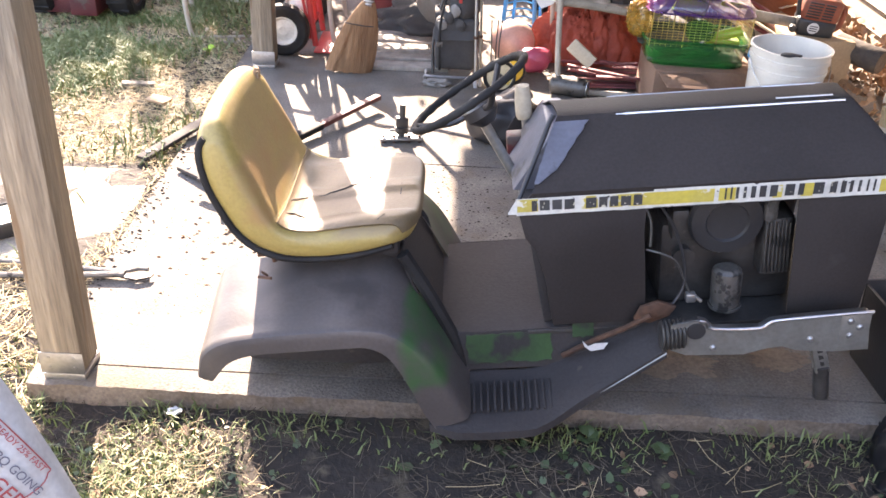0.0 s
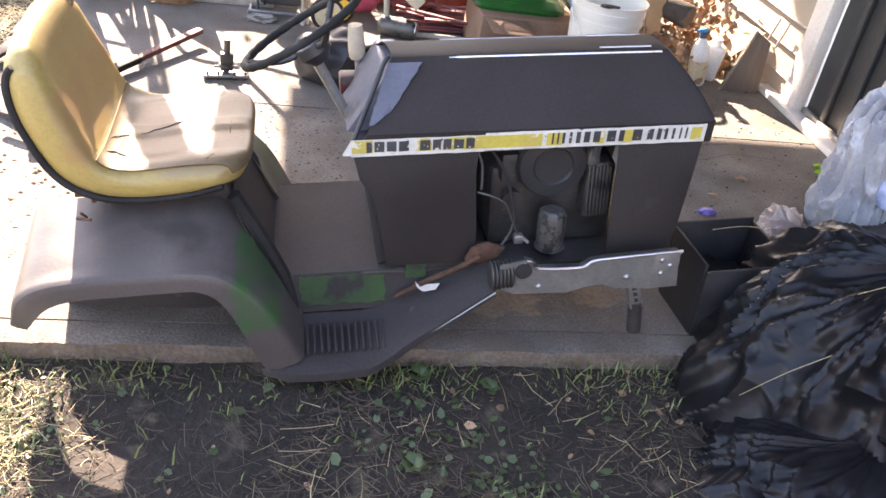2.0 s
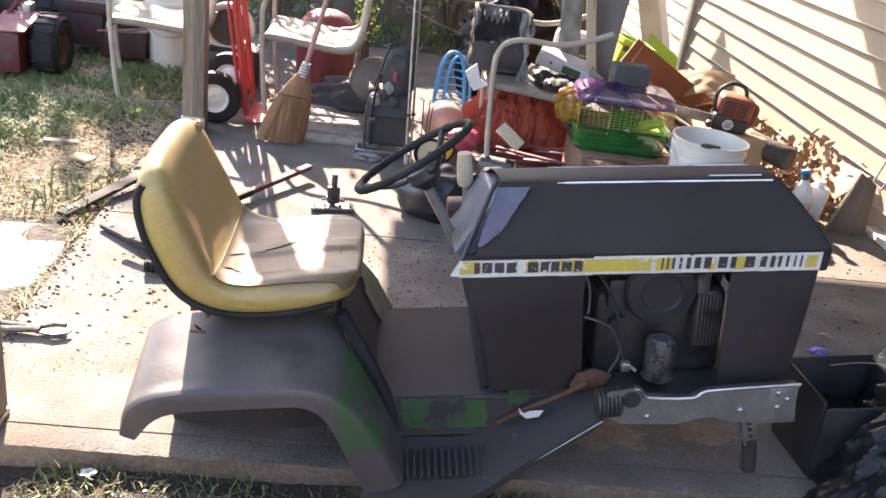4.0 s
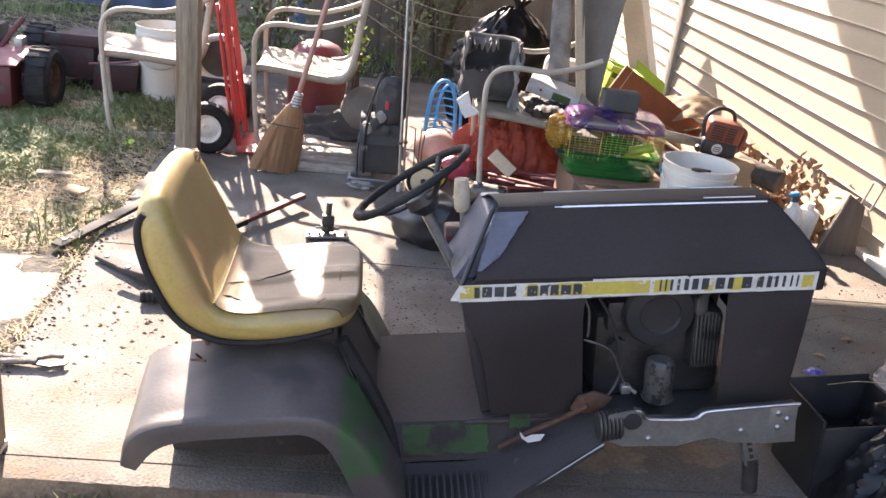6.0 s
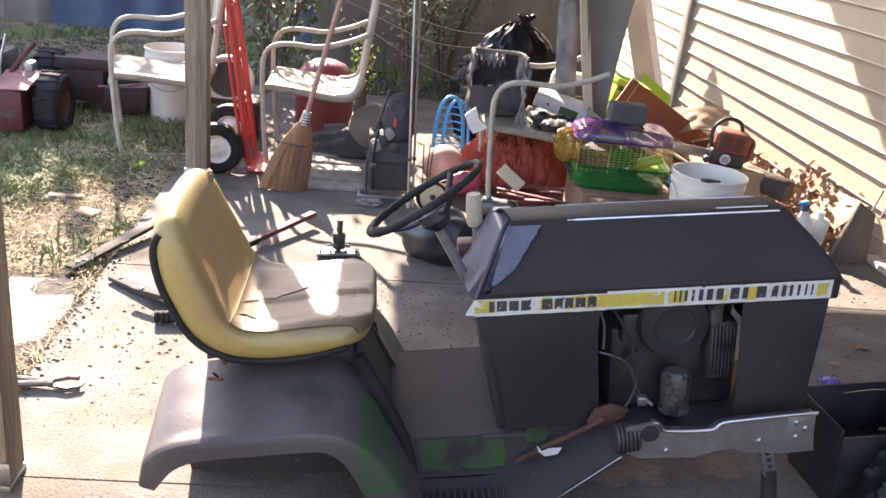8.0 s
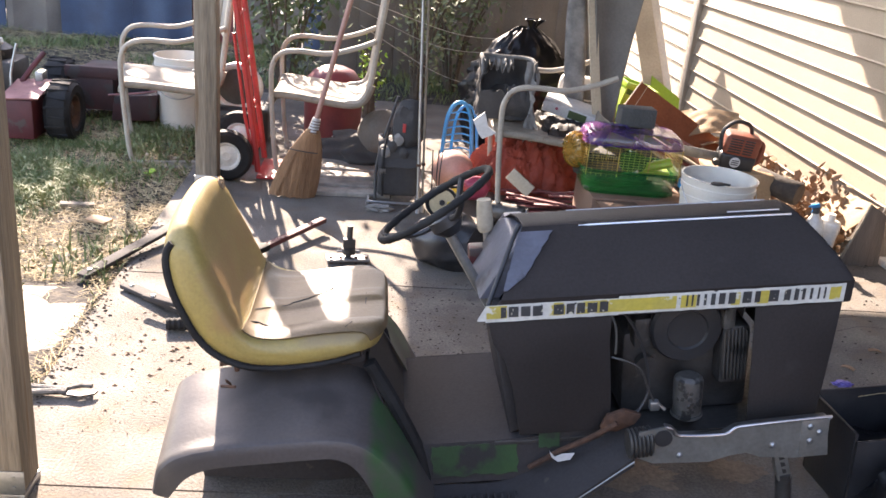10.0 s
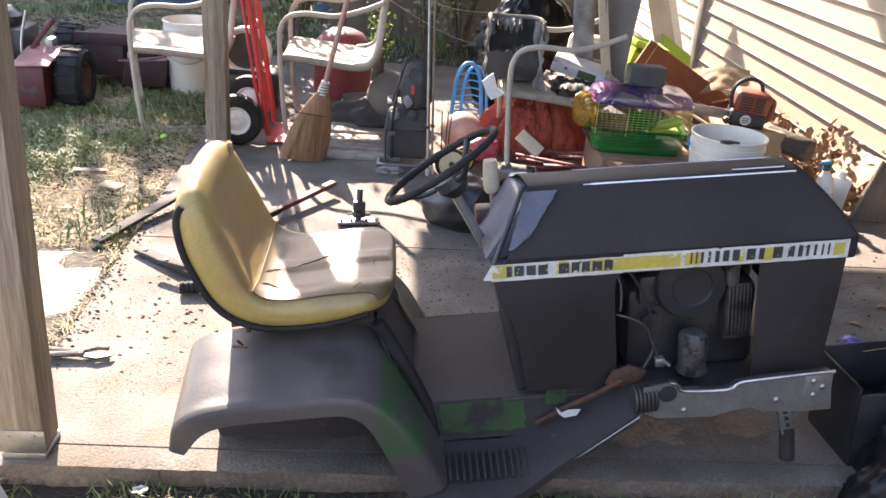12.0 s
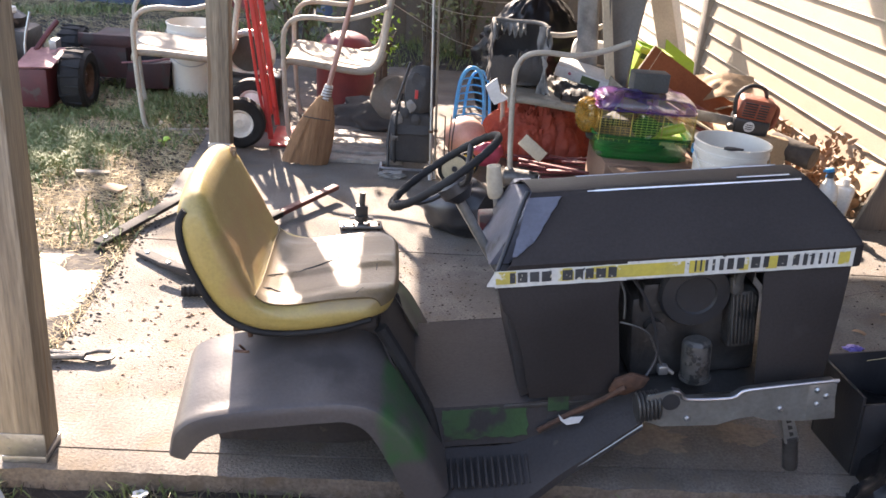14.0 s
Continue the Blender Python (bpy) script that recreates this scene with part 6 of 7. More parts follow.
def wall_board():
    r = thing("leaning_hardboard", T((2.10, 3.56, 0.0)) @ pose(0, 0, 0, -4, 0, 0), "dark hardboard offcut leaning on the wall foot", "board")
    part("face", prism([(-0.10, 0.0), (-0.035, 0.195), (0.0, 0.285), (0.085, 0.235), (0.095, 0.0)], 0.0, 0.010, 0.002), M_OLDBOARD, r)
    part("batten", tube([(-0.10, -0.006, 0.004), (-0.03, -0.006, 0.195), (0.0, -0.004, 0.285)], 0.006, 6, 1), M_POST, r)
    f = thing("small_frame", T((2.20, 3.60, 0.22)) @ pose(0, 0, 0, 0, 14, 0), "small bent weathered frame leaning on the siding", "frame")
    for y0, y1, z0, z1 in ((-0.045, 0.045, 0.0, 0.008), (-0.045, 0.045, 0.112, 0.120), (-0.045, -0.037, 0.008, 0.112), (0.037, 0.045, 0.008, 0.112)):
        part("rail", box(-0.004, 0.004, y0, y1, z0, z1, 0.001), M_DARKTRIM, f)
    c = [Vector(q) for q in ((2.06, 4.00, 0.13), (2.235, 4.00, 0.20), (2.10, 3.72, 0.10), (2.245, 3.74, 0.22))]
    solo("flat_carton", sheet(lambda u, v: tuple(c[0].lerp(c[1], u).lerp(c[2].lerp(c[3], u), v) + Vector((0, 0, 0.012 * noise.noise(Vector((u * 4, v * 5, 6)))))), 10, 12, 0.006), M_CARD, "tan flattened carton under the dead leaves", "carton", smooth=50)


wall_board()


def slab_things():
    # long black bars behind the seat
    for a, b, w in (((-1.10, 2.96, 0.010), (-0.86, 3.46, 0.05), 0.024), ((-0.935, 2.90, 0.014), (-0.60, 2.62, 0.03), 0.022), ((-0.83, 2.74, 0.05), (-0.60, 2.62, 0.06), 0.012)):
        m = look(a, b)
        l = (Vector(b) - Vector(a)).length
        r = thing("black_bar", m, "long black painted steel bar lying on the slab", "steel bar", "steel bars")
        part("bar", box(-w, w, -0.008, 0.008, -l, 0, 0.003), M_DECK, r)
        part("bolt", place(lathe([(0.009, 0), (0.007, 0.006)], 8), T((0, 0.008, -0.04)) @ pose(0, 0, 0, -90)), M_GALV, r)
    g = thing("ribbed_grip", T((-0.675, 2.60, 0.024)) @ pose(0, 0, 0, 0, 90, 8) @ Matrix.Scale(0.85, 4), "ribbed black rubber grip on the slab", "grip")
    part("core", lathe([(0.022, -0.06), (0.022, 0.06)], 14), M_RUBBER, g)
    for k in range(6):
        part("rib", place(lathe([(0.023, 0), (0.025, 0.006), (0.023, 0.012)], 14), T((0, 0, -0.055 + 0.019 * k))), M_RUBBER, g)
    r = thing("pry_tool", look((-0.60, 3.12, 0.03), (-0.285, 3.60, 0.05)), "dark red steel tool bar lying on the slab", "tool")
    part("bar", box(-0.016, 0.016, -0.010, 0.010, -0.57, 0, 0.004), M_OLDRED, r)
    part("grip", box(-0.020, 0.020, -0.013, 0.013, -0.2, 0, 0.006), M_RUBBER, r)
    # long-handled clippers
    r = thing("loppers", T((-0.93, 2.17, 0.012)), "old steel loppers lying on the slab", "loppers")
    part("handle", tube([(-0.36, -0.03, 0), (-0.1, -0.012, 0.004), (0.03, 0.0, 0.006)], 0.009, 8, 3), M_ALU, r)
    part("handle", tube([(-0.36, 0.05, 0), (-0.1, 0.022, 0.004), (0.03, 0.006, 0.006)], 0.009, 8, 3), M_ALU, r)
    part("blade", place(prism([(0.02, -0.012), (0.07, -0.022), (0.105, -0.005), (0.11, 0.014), (0.06, 0.0), (0.02, 0.012)], 0, 0.006), pose(0, 0, 0.006, -90)), M_ALU, r)
    part("hook", tube([(0.02, 0.012, 0.006), (0.06, 0.03, 0.008), (0.09, 0.03, 0.008)], 0.007, 8, 4), M_ALU, r)
    # small chromed hitch jack
    r = thing("hitch_jack", T((-0.170, 3.26, 0.0)) @ pose(0, 0, 0, 0, 0, 8), "small tarnished steel hitch jack on the slab", "jack")
    part("base", box(-0.085, 0.085, -0.03, 0.03, 0.010, 0.022, 0.003), M_GALV, r)
    for x in (-0.07, -0.03, 0.03, 0.07):
        part("foot", tube([(x, -0.02, 0.0), (x, -0.015, 0.03)], 0.006, 6, 1), M_RUST, r)
    part("column", join(tube([(0, 0, 0.02), (0.004, 0.006, 0.150)], 0.012, 10, 1), box(-0.022, 0.026, -0.012, 0.018, 0.03, 0.10, 0.006)), M_ENGINE, r)
    part("collar", place(lathe([(0.026, 0), (0.026, 0.014)], 12), T((0, 0, 0.045))), M_ENGINE, r)
    part("pin", tube([(-0.045, 0, 0.045), (0.045, 0, 0.045)], 0.005, 6, 1), M_GALV, r)
    # black sack in the shade of the steering wheel
    r = thing("black_sack", T((0.245, 3.31, 0.0)) @ pose(0, 0, 0, 0, 0, -14), "small lumpy black sack lying on the slab", "sack")
    lump = blob(1.0, 19, 0.26, 1.8, 4, (0.175, 0.120, 0.110))
    for v in lump.verts:
        v.co.z = max(-0.085, v.co.z) + 0.085 + 0.008 * noise.noise(v.co * 30)
    part("sack", lump, M_BLACKPLASTIC, r, smooth=60)
    part("tied_neck", tube([(0.10, 0.0, 0.14), (0.16, 0.01, 0.155), (0.19, 0.02, 0.15)], [0.03] * 6 + [0.016] * 4 + [0.026] * 4, 10, 6), M_BLACKPLASTIC, r, smooth=60)
    r = thing("dark_tray", T((-1.40, 2.42, -0.012)) @ pose(0, 0, 0, 0, 0, 40), "dark plastic tray on the old paving", "tray")
    part("tray", box(-0.10, 0.10, -0.07, 0.07, 0.0, 0.05, 0.01), M_BLACKPLASTIC, r)
    part("rim", tube([(-0.1, -0.07, 0.05), (0.1, -0.07, 0.05), (0.1, 0.07, 0.05), (-0.1, 0.07, 0.05), (-0.1, -0.07, 0.05)], 0.006, 6, 1), M_GREYBLOCK, r)


slab_things()


# ---- the yard behind ----
def red_mower():
    root = thing("riding_mower", T((-1.735, 4.79, -0.02)) @ pose(0, 0, 0, 0, 0, 0), "old faded red riding mower parked on the grass", "riding mower")
    part("front_box", box(-0.235, -0.095, -0.20, 0.06, 0.05, 0.255, 0.010), M_OLDRED, root)
    # pinkish red stands for sunlight on this top panel
    part("sloped_panel", sheet(lambda u, v: (lerp(-0.250, -0.060, u), lerp(-0.215, 0.05, v), lerp(0.262, 0.310, v) + 0.01 * u), 6, 6, 0.007), M_SUNLITRED, root, "top panel painted pinkish as if sunlit")
    part("frame", box(-0.60, -0.10, -0.06, 0.10, 0.10, 0.19, 0.010), M_OLDRED, root)
    part("side_skirt", prism([(-0.62, 0.04), (-0.20, 0.03), (-0.18, 0.14), (-0.62, 0.17)], -0.10, -0.09, 0.003), M_OLDRED, root)
    part("engine", join(box(-0.52, -0.26, 0.02, 0.28, 0.19, 0.40, 0.03), place(lathe([(0.09, 0), (0.10, 0.02), (0.10, 0.05), (0.06, 0.08)], 22), T((-0.40, 0.14, 0.40)))), M_ENGINE, root, "oily engine under a round shroud")
    part("air_filter", place(lathe([(0.04, 0), (0.045, 0.01), (0.04, 0.03)], 18), T((-0.34, 0.02, 0.49))), M_PAIL, root)
    for k in range(4):
        part("control_rod", tube([(-0.46 + 0.07 * k, -0.03, 0.18), (-0.44 + 0.06 * k, -0.01, 0.34), (-0.50 + 0.09 * k, 0.02, 0.50)], 0.007, 6, 3), (M_RUST, M_GALV)[k % 2], root)
    part("steering_arm", tube([(-0.22, 0.02, 0.30), (-0.17, 0.06, 0.38), (-0.12, 0.10, 0.45)], 0.014, 8, 3), M_OLDRED, root)
    part("bracket", box(-0.15, -0.11, 0.02, 0.10, 0.30, 0.36, 0.006), M_GALV, root)
    part("rear_body", join(box(-0.08, 0.16, 0.34, 0.80, 0.10, 0.30, 0.006), box(-0.10, 0.19, 0.33, 0.36, 0.28, 0.345, 0.004)), M_SHADERED, root)
    part("deck", prism([(0.16, 0.06), (0.40, 0.07), (0.42, 0.22), (0.18, 0.20)], 0.28, 0.72, 0.004), M_SHADERED, root)
    part("deck_edge", tube([(0.15, 0.276, 0.205), (0.30, 0.274, 0.225), (0.42, 0.276, 0.245)], 0.006, 6, 1), M_SUNLITRED, root)
    for x, y, r in ((0.0, 0.0, 0.165), (0.28, 0.50, 0.17), (-0.42, 0.0, 0.165), (-0.20, 0.56, 0.17)):
        ty = wheel(root, r, 0.125, M_RUST, (x, y, r), axis="X")
        for k in range(20):
            a = 2 * math.pi * k / 20
            part("lug", place(box(-0.055, 0.055, -0.006, 0.006, -0.004, 0.006, 0.002), T((x, y + r * 0.985 * math.sin(a), r + r * 0.985 * math.cos(a))) @ pose(0, 0, 0, -math.degrees(a), 0, 12 * (-1) ** k)), M_RUBBER, ty)


red_mower()


def yard_back():
    # low board fence in its own shade, and a row of odd panels at the end of the yard
    root = thing("board_fence", T((0.75, 7.3, 0)), "dark weathered board fence behind the patio", "fence")
    for i in range(17):
        part("board", box(-1.30 + i * 0.145, -1.152 + i * 0.145, -0.01 - 0.006 * (i % 2), 0.012 - 0.006 * (i % 2), -0.05, 1.25 + 0.03 * random.random(), 0.003), M_SHED, root)
    part("rail", box(-1.32, 1.15, 0.013, 0.05, 0.25, 0.33, 0.004), M_SHED, root)
    part("rail", box(-1.32, 1.15, 0.013, 0.05, 0.95, 1.03, 0.004), M_SHED, root)
    # far blue and grey sheeting
    root = thing("sheeting_fence", T((-3.4, 8.2, 0)), "blue and grey sheeting along the yard's end", "fence")
    x = -2.2
    for i, (w, m) in enumerate(((0.55, M_SHED), (0.5, "b"), (0.7, M_SHED), (0.5, "b"), (0.45, M_SHED), (0.6, "b"), (0.5, "b"), (0.35, M_MAROON), (0.6, M_SHED), (0.5, "b"))):
        mm = M_SHEETING if m == "b" else m
        # left panels are raised, out of view, so that they shade the mower
        part("panel", sheet(lambda u, v: (x + w * u, 0.03 * math.sin(u * 9 + i), lerp(-0.05, 2.70 if x < 0.4 else 1.62, v)), 8, 4, 0.01), mm, root)
        x += w + 0.01
    wires = (((-0.25, 5.3, 0.75), (0.35, 6.2, 0.42), (1.0, 7.0, 0.30)), ((-0.22, 5.3, 0.80), (0.5, 6.3, 0.50), (1.2, 7.1, 0.42)), ((-0.2, 5.2, 0.66), (0.3, 5.9, 0.30), (0.7, 6.4, 0.12)))
    for p in wires:
        solo("pale_line", tube(p, 0.0026, 6, 6), M_CABLE, "pale washing line hanging slack by the fence", "line", "washing lines")


yard_back()

# ---- bags beside the tractor ----
def crumpled(cx, cy, rx, ry, h, seed, z0, lean=(0, 0), nu=280, nv=140, amp=1.0):
    def fn(u, v):
        a = u * 2 * math.pi
        p = Vector((math.cos(a) * 1.3 + seed, math.sin(a) * 1.3, v * 1.4))
        warp = 0.8 * noise.noise(p * 1.7)
        # long creases that fan out from the neck, crossed by slanting ones
        f1 = Vector((math.cos(a + warp * 0.5) * 3.6 + seed, math.sin(a + warp * 0.5) * 3.6, v * 0.9 + warp))
        f2 = Vector((math.cos(a + v * 0.9) * 2.8 - seed, math.sin(a + v * 0.9) * 2.8, v * 2.0 + warp))
        f3 = Vector((math.cos(a - v * 0.35 + 0.2 * warp) * 7.0 + seed, math.sin(a - v * 0.35 + 0.2 * warp) * 7.0, v * 1.3 + 1.5 * warp))
        ridge = lambda q: 0.32 - abs(noise.noise(q)) ** 0.8
        w = 0.34 * noise.noise(p) + 0.24 * ridge(f1) + 0.20 * ridge(f2) + 0.11 * ridge(f3) + 0.018 * ridge(f2 * 3.3)
        w *= amp
        e = math.cos(v * math.pi / 2)
        r = (e ** 0.45) * (1 + 0.55 * w)
        z = z0 + h * math.sin(v * math.pi / 2) * (1 + 0.45 * w * math.sin(v * math.pi / 2))
        return (cx + rx * r * math.cos(a) + lean[0] * v, cy + ry * r * math.sin(a) + lean[1] * v, z)
    return sheet(fn, nu, nv)


def bags():
    bin_bag(crumpled(1.62, 1.60, 0.52, 0.40, 0.40, 2, -0.07), "large shiny black bin bag slumped over the slab edge", (1.62, 1.60, 0.320), 40)
    bin_bag(crumpled(1.42, 1.30, 0.42, 0.26, 0.14, 9, -0.075), "flattened black bin bag lying on the soil", (1.42, 1.30, 0.055), 40)
    bin_bag(crumpled(2.02, 2.02, 0.30, 0.34, 0.42, 5, 0.0), "full black bin bag leaning at the wall", (2.02, 2.02, 0.410), 40)
    r = thing("black_crate", T((1.245, 1.885, 0.0)) @ pose(0, 0, 0, 0, -5, 4) @ Matrix.Scale(0.92, 4), "black plastic crate beside the bin bags", "crate")
    part("back", box(-0.12, 0.14, 0.105, 0.115, 0.0, 0.27, 0.003), M_BLACKPLASTIC, r)
    part("front", box(-0.12, 0.14, -0.115, -0.105, 0.0, 0.24, 0.003), M_BLACKPLASTIC, r)
    for x in (-0.122, 0.132):
        part("side", box(x, x + 0.010, -0.104, 0.104, 0.0, 0.26, 0.003), M_BLACKPLASTIC, r)
    part("bottom", box(-0.11, 0.13, -0.104, 0.104, 0.0, 0.012, 0.002), M_BLACKPLASTIC, r)
    part("rag_fill", place(blob(0.11, 4, 0.35, 2, 3, (1.05, 0.9, 0.7)), T((0.01, 0.0, 0.10))), M_BAG, r, smooth=60)
    w = thing("shopping_bag", T((0, 0, 0)), "crumpled white carrier bag lying on the bin bags", "carrier bag")
    part("bag", crumpled(1.83, 2.12, 0.165, 0.15, 0.39, 14, 0.14, (-0.08, 0.0), 180, 100, 1.9), M_WHITEBAG, w, smooth=50)
    for i in range(5):
        part("print_bar", box(1.72 + 0.022 * i, 1.734 + 0.022 * i, 1.925, 1.928, 0.385 - 0.006 * i, 0.412 - 0.006 * i, 0), M_DARKCLOTH, w)
    part("blue_print", crumpled(1.84, 2.05, 0.10, 0.115, 0.15, 14, 0.30, (-0.05, 0.0), 80, 40, 1.5), mat("pale_blue_print", (0.36, 0.42, 0.62), (0.5, 0.52, 0.62), 9, 0.35, 0, 0.03), w, smooth=50)
    solo("lime_wrapper", place(blob(0.05, 8, 0.6, 2.4, 3, (1.3, 0.6, 0.5)), T((2.12, 2.78, 0.03))), M_LIME, "crumpled lime wrapper beside the white bag", "wrapper", smooth=50)
    solo("grey_wrapper", crumpled(1.60, 2.12, 0.13, 0.17, 0.14, 29, 0.0, (0, 0), 160, 70, 2.0), M_CLOUDY, "crumpled grey wrapping on the slab", "wrapping", smooth=40)
    for i, (a, b) in enumerate((((1.15, 1.86, 0.29), (1.29, 1.84, 0.315)), ((1.10, 1.43, 0.10), (1.28, 1.42, 0.235)), ((1.36, 1.52, 0.34), (1.52, 1.50, 0.40)))):
        solo("dry_stalk", tube([a, (Vector(a) + Vector(b)) / 2 + Vector((0, 0, 0.008)), b], 0.0008, 5, 3), M_STRAW, "dry straw stalk caught on the bag", "stalk", "dry stalks")


bags()


def lettering(text, size, m, material, parent, name="lettering"):
    cu = bpy.data.curves.new(name, "FONT")
    cu.body, cu.size, cu.extrude, cu.align_x, cu.align_y = text, size, 0.0003, "CENTER", "CENTER"
    ob = bpy.data.objects.new(name, cu)
    scene.collection.objects.link(ob)
    me = bpy.data.meshes.new_from_object(ob.evaluated_get(bpy.context.evaluated_depsgraph_get()))
    bpy.data.objects.remove(ob)
    bpy.data.curves.remove(cu)
    me.transform(m)
    me.materials.clear()
    me.materials.append(material)
    out = new(name, me)
    out.parent = parent
    return out


def charcoal_bag():
    X = Vector((0.325, 0.0, -0.946)).normalized()
    N = Vector((0.40, -0.85, 0.137)).normalized()
    Y = N.cross(X).normalized()
    edge = Vector((-0.705, 1.21, 0.285))
    c = edge - Y * 0.30 - N * 0.02
    m = Matrix(((X.x, Y.x, N.x, c.x), (X.y, Y.y, N.y, c.y), (X.z, Y.z, N.z, c.z), (0, 0, 0, 1)))
    root = thing("charcoal_bag", m, "white paper charcoal bag with red and grey printing", "paper bag")

    def pillow(side):
        def fn(u, v):
            a, b = 2 * u - 1, 2 * v - 1
            k = (1 - a ** 4) * (1 - b ** 12)
            return (0.36 * a * (1 - 0.05 * b * b), 0.30 * b * (1 - 0.06 * a * a), side * (0.055 * k ** 0.6 + 0.006 * noise.noise(Vector((a * 3, b * 3, side))) * k))
        return sheet(fn, 30, 60)
    part("bag", join(pillow(1), pillow(-1)), M_PAPER, root, "white printed paper", smooth=60)
    red = mat("red_print", (0.42, 0.06, 0.06), (0.36, 0.06, 0.06), 20, 0.6)
    grey = mat("grey_print", (0.12, 0.12, 0.16), (0.16, 0.16, 0.2), 20, 0.6)
    blue = mat("blue_print", (0.05, 0.09, 0.32), (0.05, 0.08, 0.28), 20, 0.6)

    def z_at(a, b):
        a, b = a / 0.36, b / 0.30
        return 0.055 * (max(0.0, 1 - a ** 4) * max(0.0, 1 - b ** 12)) ** 0.6 + 0.007
    for text, size, a, b, ink in (("READY 25% FAST", 0.0165, -0.010, 0.272, red), ("BBQ GOING", 0.0235, 0.022, 0.246, grey), ("GER", 0.040, 0.052, 0.214, red)):
        lettering(text, size, T((a, b, z_at(a, b))) @ pose(0, 0, 0, -6, 0, 11), ink, root)
    frame_pts = [(-0.14, 0.262), (0.045, 0.288), (0.064, 0.284), (0.076, 0.262), (0.080, 0.200), (0.070, 0.180), (-0.14, 0.152)]
    part("print_frame", tube([(a, b, z_at(a, b)) for a, b in frame_pts], 0.0013, 5, 3), red, root)
    part("print_band", sheet(lambda u, v: (lerp(-0.1, 0.20, u), lerp(0.095, 0.135, v) + 0.05 * u, z_at(lerp(-0.1, 0.20, u), lerp(0.095, 0.135, v) + 0.05 * u) - 0.004), 12, 3, 0.001), blue, root)


charcoal_bag()

# ---- plants, litter ----
rng = np.random.default_rng(7)


def on_ground(x, y):
    return ground_z(x, y)


def blades(name, spots, height, width, lean, material, label, category, bend=0.5):
    """Grass blades at the (x, y) spots, all in one mesh."""
    V, F = [], []
    for x, y in spots:
        z = on_ground(x, y) - 0.004
        h = height * rng.uniform(0.45, 1.25)
        a = rng.uniform(0, 2 * math.pi)
        d = rng.uniform(0, 2 * math.pi)
        l = h * lean * rng.uniform(0.3, 1.3)
        w = width * rng.uniform(0.6, 1.3)
        ux, uy = math.cos(a) * w, math.sin(a) * w
        dx, dy = math.cos(d) * l, math.sin(d) * l
        i = len(V)
        V += [(x - ux, y - uy, z), (x + ux, y + uy, z), (x + dx * 0.4 + ux * 0.8, y + dy * 0.4 + uy * 0.8, z + h * 0.6), (x + dx * 0.4 - ux * 0.8, y + dy * 0.4 - uy * 0.8, z + h * 0.6), (x + dx, y + dy, z + h * (1 - 0.5 * bend * min(1, lean)))]
        F += [(i, i + 1, i + 2, i + 3), (i + 3, i + 2, i + 4)]
    ob = raw(name, V, F, [material])
    return tagged(ob, label, category, kind="stuff")


def straws(name, spots, length, width, material, label, tilt=0.25):
    """Thin straight stalks that lie about, all in one mesh."""
    V, F = [], []
    for x, y in spots:
        l = length * rng.uniform(0.35, 1.3)
        a = rng.uniform(0, 2 * math.pi)
        w = width * rng.uniform(0.6, 1.3)
        c, s = math.cos(a), math.sin(a)
        z = on_ground(x, y) + rng.uniform(0.002, 0.014)
        dz = l * tilt * rng.uniform(-0.5, 1.0)
        sag = rng.uniform(0, 0.12) * l
        i = len(V)
        for k in (0.0, 0.5, 1.0):
            px, py, pz = x + c * l * (k - 0.5), y + s * l * (k - 0.5), max(on_ground(x, y) + 0.001, z + dz * k)
            px, py = px - s * sag * math.sin(k * math.pi), py + c * sag * math.sin(k * math.pi)
            V += [(px - s * w, py + c * w, pz), (px + s * w, py - c * w, pz + w)]
        F += [(i, i + 1, i + 3, i + 2), (i + 2, i + 3, i + 5, i + 4)]
    tagged(raw(name, V, F, [material]), label, "dry grass", kind="stuff")


def scatter(n, x0, x1, y0, y1, dens):
    out = []
    while len(out) < n:
        x, y = rng.uniform(x0, x1), rng.uniform(y0, y1)
        if SLAB_L - 0.01 < x < WALL_X and y > SLAB_Y - 0.005 and y < 6.3:
            continue
        if -3.2 < x < -1.02 and 2.26 < y < 2.94 and rng.random() > 0.12:
            continue
        if rng.random() < dens(x, y):
            out.append((x, y))
    return out


def patch(s, o, lo=-0.1, hi=0.35):
    def f(x, y):
        k = (noise.noise(Vector((x * s, y * s, o))) - lo) / (hi - lo)
        return min(1.0, max(0.03, k))
    return f


blades("front_grass", scatter(3900, -1.6, 1.7, 0.3, 1.69, patch(2.6, 3)), 0.040, 0.0022, 0.9, M_GRASS, "short green grass growing in the soil", "grass")
straws("front_straw", scatter(15000, -1.6, 1.7, 0.3, 1.69, patch(2.2, 9, -0.9, 0.2)), 0.055, 0.0008, M_SHADESTRAW, "fine dry straw lying on the soil")
straws("long_straw", scatter(650, -1.4, 1.5, 0.4, 1.66, patch(2.0, 12)), 0.10, 0.00065, M_STRAW, "long pale dry stalks lying across the soil")
blades("edge_grass", scatter(330, -1.5, 1.3, 1.60, 1.69, patch(5, 2)), 0.055, 0.0024, 0.8, M_GRASS, "weeds along the slab edge", "grass")
blades("yard_grass", scatter(12000, -4.2, -0.95, 2.3, 8.2, patch(1.5, 21, -0.05, 0.3)), 0.075, 0.0032, 0.8, M_GRASS, "patchy green lawn in the yard", "grass")
straws("yard_straw", scatter(30000, -4.2, -0.95, 2.0, 8.2, patch(1.8, 26, -0.5, 0.25)), 0.075, 0.0011, M_STRAW, "dry yellow grass and straw in the yard", 0.45)
